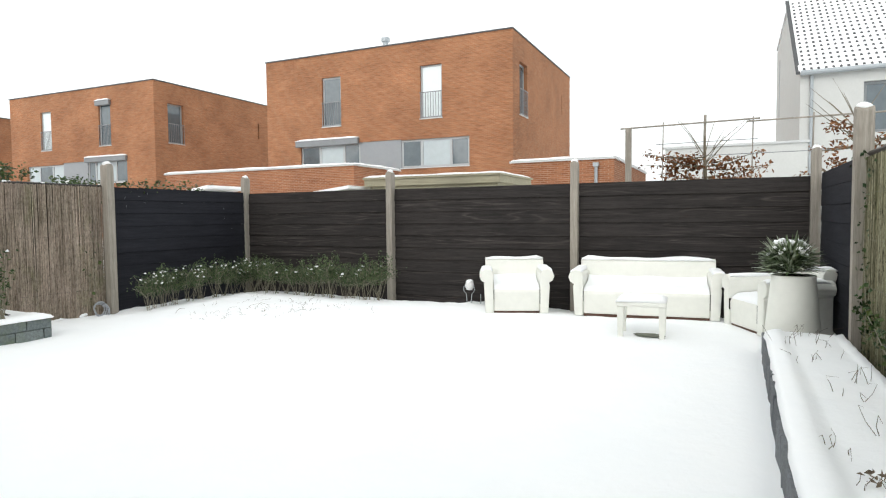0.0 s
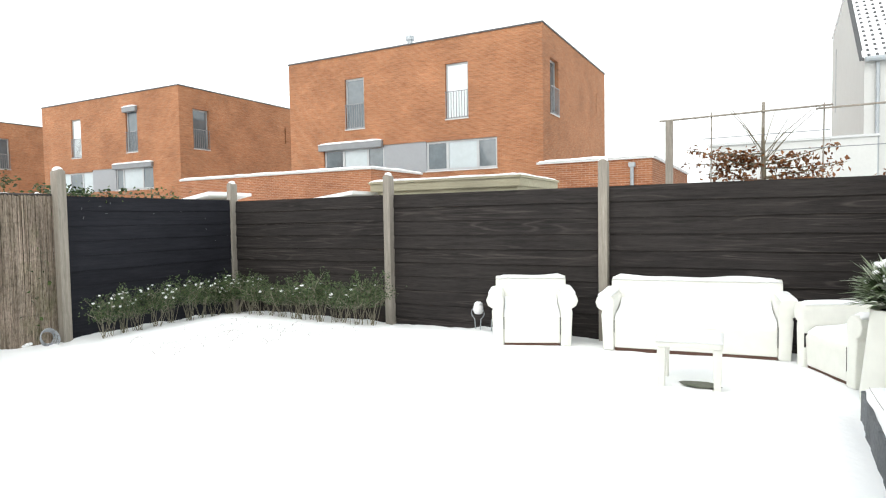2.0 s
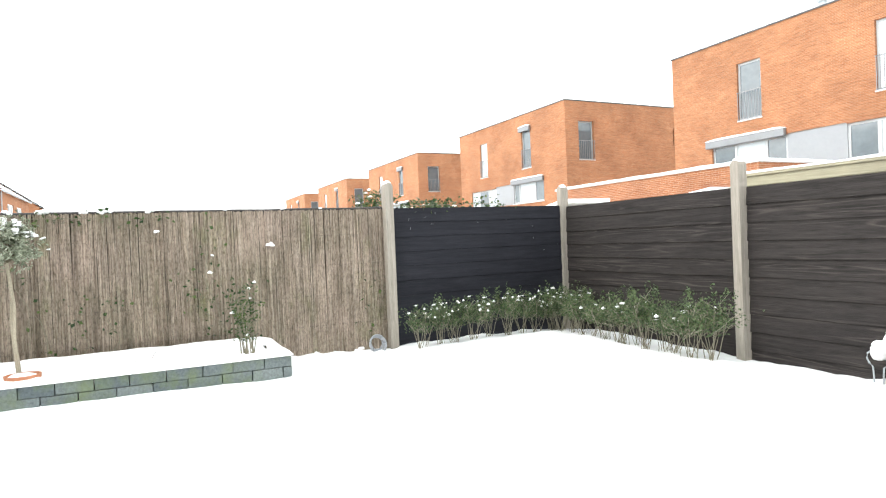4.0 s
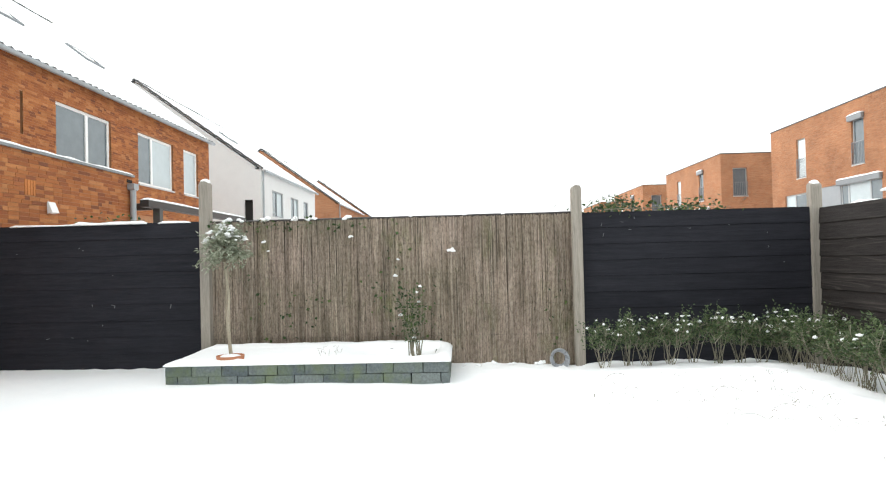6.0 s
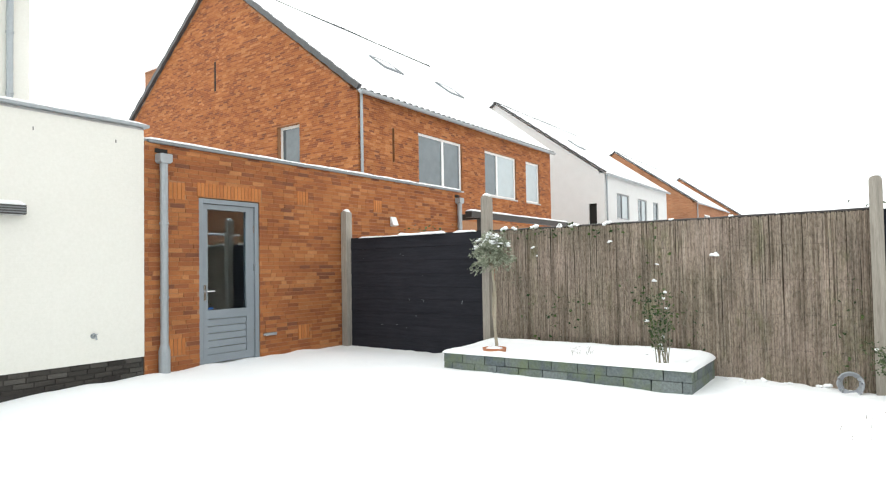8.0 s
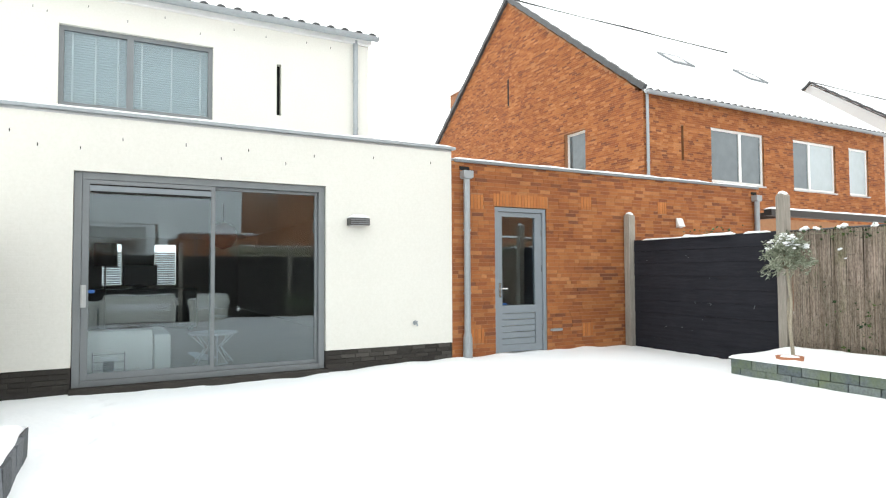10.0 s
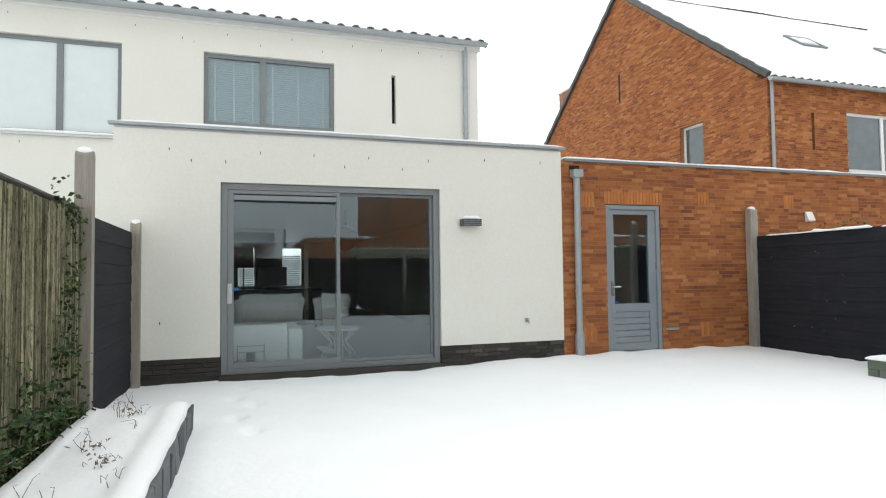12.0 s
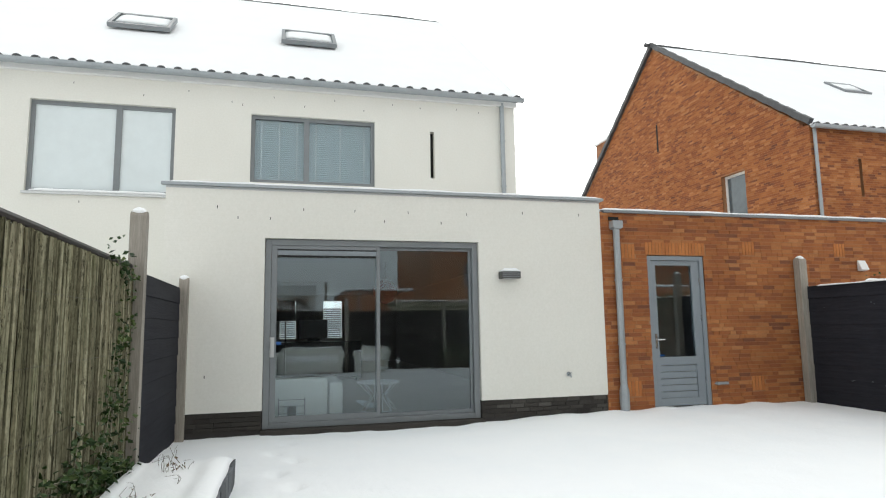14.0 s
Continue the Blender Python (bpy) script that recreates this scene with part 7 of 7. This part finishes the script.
prism(bm, [(0.3, -0.3), (dd, -0.3), (dd, NZB - 0.06), (NYR - NYE, NZR - 0.05), (0.3, NZE + 0.2)], 0, 0.3)
w = part("gable_wall", bm, OFF_WHITE, ne)
w.matrix_local = pose(NX0, NYE, 0, 0, 0, -90) @ Matrix.Diagonal((-1, 1, 1, 1))
roof_slab(ne, NX0 - 0.06, NX1, NYE - 0.12, NZE, NYR, NZR, thick=0.06)
roof_slab(ne, NX0 - 0.06, NX1, NYB + 0.12, NZB, NYR, NZR, thick=0.06)
box_part("wall", (NX0, NX1, NYB, NYB + 0.3, -0.3, NZB - 0.04), OFF_WHITE, ne)
box_part("slot_window", (NX0 - 0.012, NX0 + 0.02, 32.8, 33.05, 5.7, 8.3), GREY_PANEL, ne)
first = None
sl = math.atan2(NZR - NZE, NYR - NYE + 0.12)
for r in range(18):
    for c in range(18):
        s_ = (r + 0.3) / 18
        x, y, z = NX0 + 0.1 + c * 0.205, NYE - 0.12 + (NYR - NYE + 0.12) * s_, NZE + (NZR - NZE) * s_ + 0.05
        if first is None:
            bm = bmesh.new()
            arch = [(0.045 * math.cos(a), 0.04 * math.sin(a)) for a in [i * math.pi / 4 for i in range(5)]]
            prism(bm, arch, -0.05, 0.05)
            first = part("roof_tile", bm, DARK_TILE, ne)
            o = first
        else:
            o = first.copy()
            scene.collection.objects.link(o)
        o.matrix_local = Matrix.Translation((x, y, z)) @ Matrix.Rotation(sl, 4, "X")
verge_x = NX0 - 0.08
bm = bmesh.new()
prism(bm, [(NYE - 0.15, NZE - 0.05), (NYR, NZR + 0.05), (NYR, NZR + 0.13), (NYE - 0.15, NZE + 0.03)], -0.06, 0.06, Matrix.Translation((verge_x, 0, 0)) @ Matrix.Rotation(radians(90), 4, "Z") @ Matrix.Diagonal((1, -1, 1, 1)))
part("verge_board", bm, DARK_TILE, ne)
bm = bmesh.new()
tube(bm, [(NX0, NYE - 0.2, NZE - 0.02), (NX1, NYE - 0.2, NZE - 0.02)], 0.08, 8)
part("gutter", bm, ZINC, ne)
drainpipe(ne, NX0 + 0.32, NYE - 0.06, 0, NZE - 0.1, 0.05, hopper=False)

# ---- beyond the west fence ----
pg = thing("pergola", "dark grey carport frame with snow on its beam", "pergola")
bm = bmesh.new()
bx(bm, -17.6, -12.15, -0.80, -0.62, 2.52, 2.66)
part("beam", bm, DARK_RAIL, pg, bevel=0.01)
for x in (-12.7, -17.4):
    box_part("post", (x - 0.07, x + 0.07, -0.78, -0.64, 0, 2.52), LAMP_GREY, pg)
bm = bmesh.new()
bx(bm, -12.75, -12.62, -3.4, -0.80, 2.50, 2.64)
part("cross_beam", bm, DARK_RAIL, pg, bevel=0.01)
bm = bmesh.new()
strip(bm, (-12.15, -0.71, 2.66), (-17.6, -0.71, 2.66), 0.17, 0.05)
part("snow", bm, SNOW, pg, smooth=True)
low_shed("low brown brick garage beyond the fences", -33.0, -27.0, -3.2, -1.0, 3.0, BRICK_SHED)


def garden_bush(label, x, y, z, rx, rz, leaves, seed, size=0.07):
    rnd = random.Random(seed)
    b = thing("garden_bush", label, "shrub", "bushes beyond the fence")
    bm = bmesh.new()
    tips = []
    for _ in range(14):
        e_ = Vector((x + rnd.gauss(0, rx), y + rnd.gauss(0, rx), z + rnd.uniform(-0.2, rz)))
        tube(bm, [(x, y, 0), (x + (e_.x - x) * 0.3, y + (e_.y - y) * 0.3, z * 0.6), e_], [0.02, 0.012, 0.004], 5)
        tips.append(e_)
    part("stems", bm, STEM, b)
    pts = [rnd.choice(tips) + Vector((rnd.gauss(0, 0.10), rnd.gauss(0, 0.10), rnd.gauss(-0.06, 0.09))) for _ in range(leaves)]
    vs, fs = leaf_cloud(pts, size, rnd, 0.1, 0.6)
    fast_mesh("foliage", vs, fs, IVY, b, kind="stuff")
    for q in rnd.sample(pts, 10):
        bm = bmesh.new()
        blob(bm, q + Vector((0, 0, 0.03)), 0.06, 0.06, 0.03, 1)
        part("snow_clump", bm, SNOW, b, smooth=True)


garden_bush("evergreen bush with snow in the garden behind the fence", -14.2, 8.9, 2.25, 0.22, 0.38, 600, 91, 0.09)
garden_bush("leafy bush with snow in the garden behind the fence", -13.4, 10.3, 2.15, 0.26, 0.24, 560, 92, 0.09)
garden_bush("evergreen bush with snow in the garden behind the fence", -13.7, 9.6, 2.0, 0.22, 0.12, 320, 93, 0.09)

# ---- bricks of the garage wall ----
garage_boxes = brick_field(GX0 + 0.004, GX1 - 0.004, 0.0, 3.10, [door_hole, *sold_holes], seed=7)
near = [b for b in garage_boxes if -5.335 < (b[0] + b[1]) / 2 < -4.57 or (-7.1 < (b[0] + b[1]) / 2 < -6.395 and b[4] < 1.7)][:300]
keep = set(near)
rest = [b for b in garage_boxes if b not in keep]
verts, faces = [], []
for a, b, c, d, e, f in rest:
    i = len(verts)
    y_out, y_in = Y0 - 0.012 - c, Y0 - 0.03
    verts += [(a, y_out, e), (b, y_out, e), (b, y_out, f), (a, y_out, f), (a, y_in, e), (b, y_in, e), (b, y_in, f), (a, y_in, f)]
    faces += [(i + 3, i + 2, i + 1, i), (i + 1, i + 2, i + 6, i + 5), (i, i + 4, i + 7, i + 3), (i + 2, i + 3, i + 7, i + 6), (i, i + 1, i + 5, i + 4)]
fast_mesh("bricks", verts, faces, BRICK_MANY, gar, kind="stuff")
cache = {}


def brick_mesh(w_, h_, mat):
    key = (round(w_, 2), round(h_, 3), mat.name)
    if key not in cache:
        bm = bmesh.new()
        w2_, h2_ = key[0] / 2, key[1] / 2
        bx(bm, -w2_, w2_, -0.02, 0, -h2_, h2_)
        bmesh.ops.recalc_face_normals(bm, faces=bm.faces)
        me = bpy.data.meshes.new("brick")
        bm.to_mesh(me)
        bm.free()
        me.materials.append(mat)
        cache[key] = me
    return cache[key]


for a, b, c, d, e, f in near:
    o = new("brick", brick_mesh(b - a - 0.002, f - e, BRICK_PIECE))
    o.parent = gar
    o.location = ((a + b) / 2, Y0 - 0.012 - c, (e + f) / 2)
for a, b, e, f in soldiers:
    o = new("brick", brick_mesh(b - a, f - e, BRICK_LIGHT))
    o.parent = gar
    o.location = ((a + b) / 2, Y0 - 0.005, (e + f) / 2)
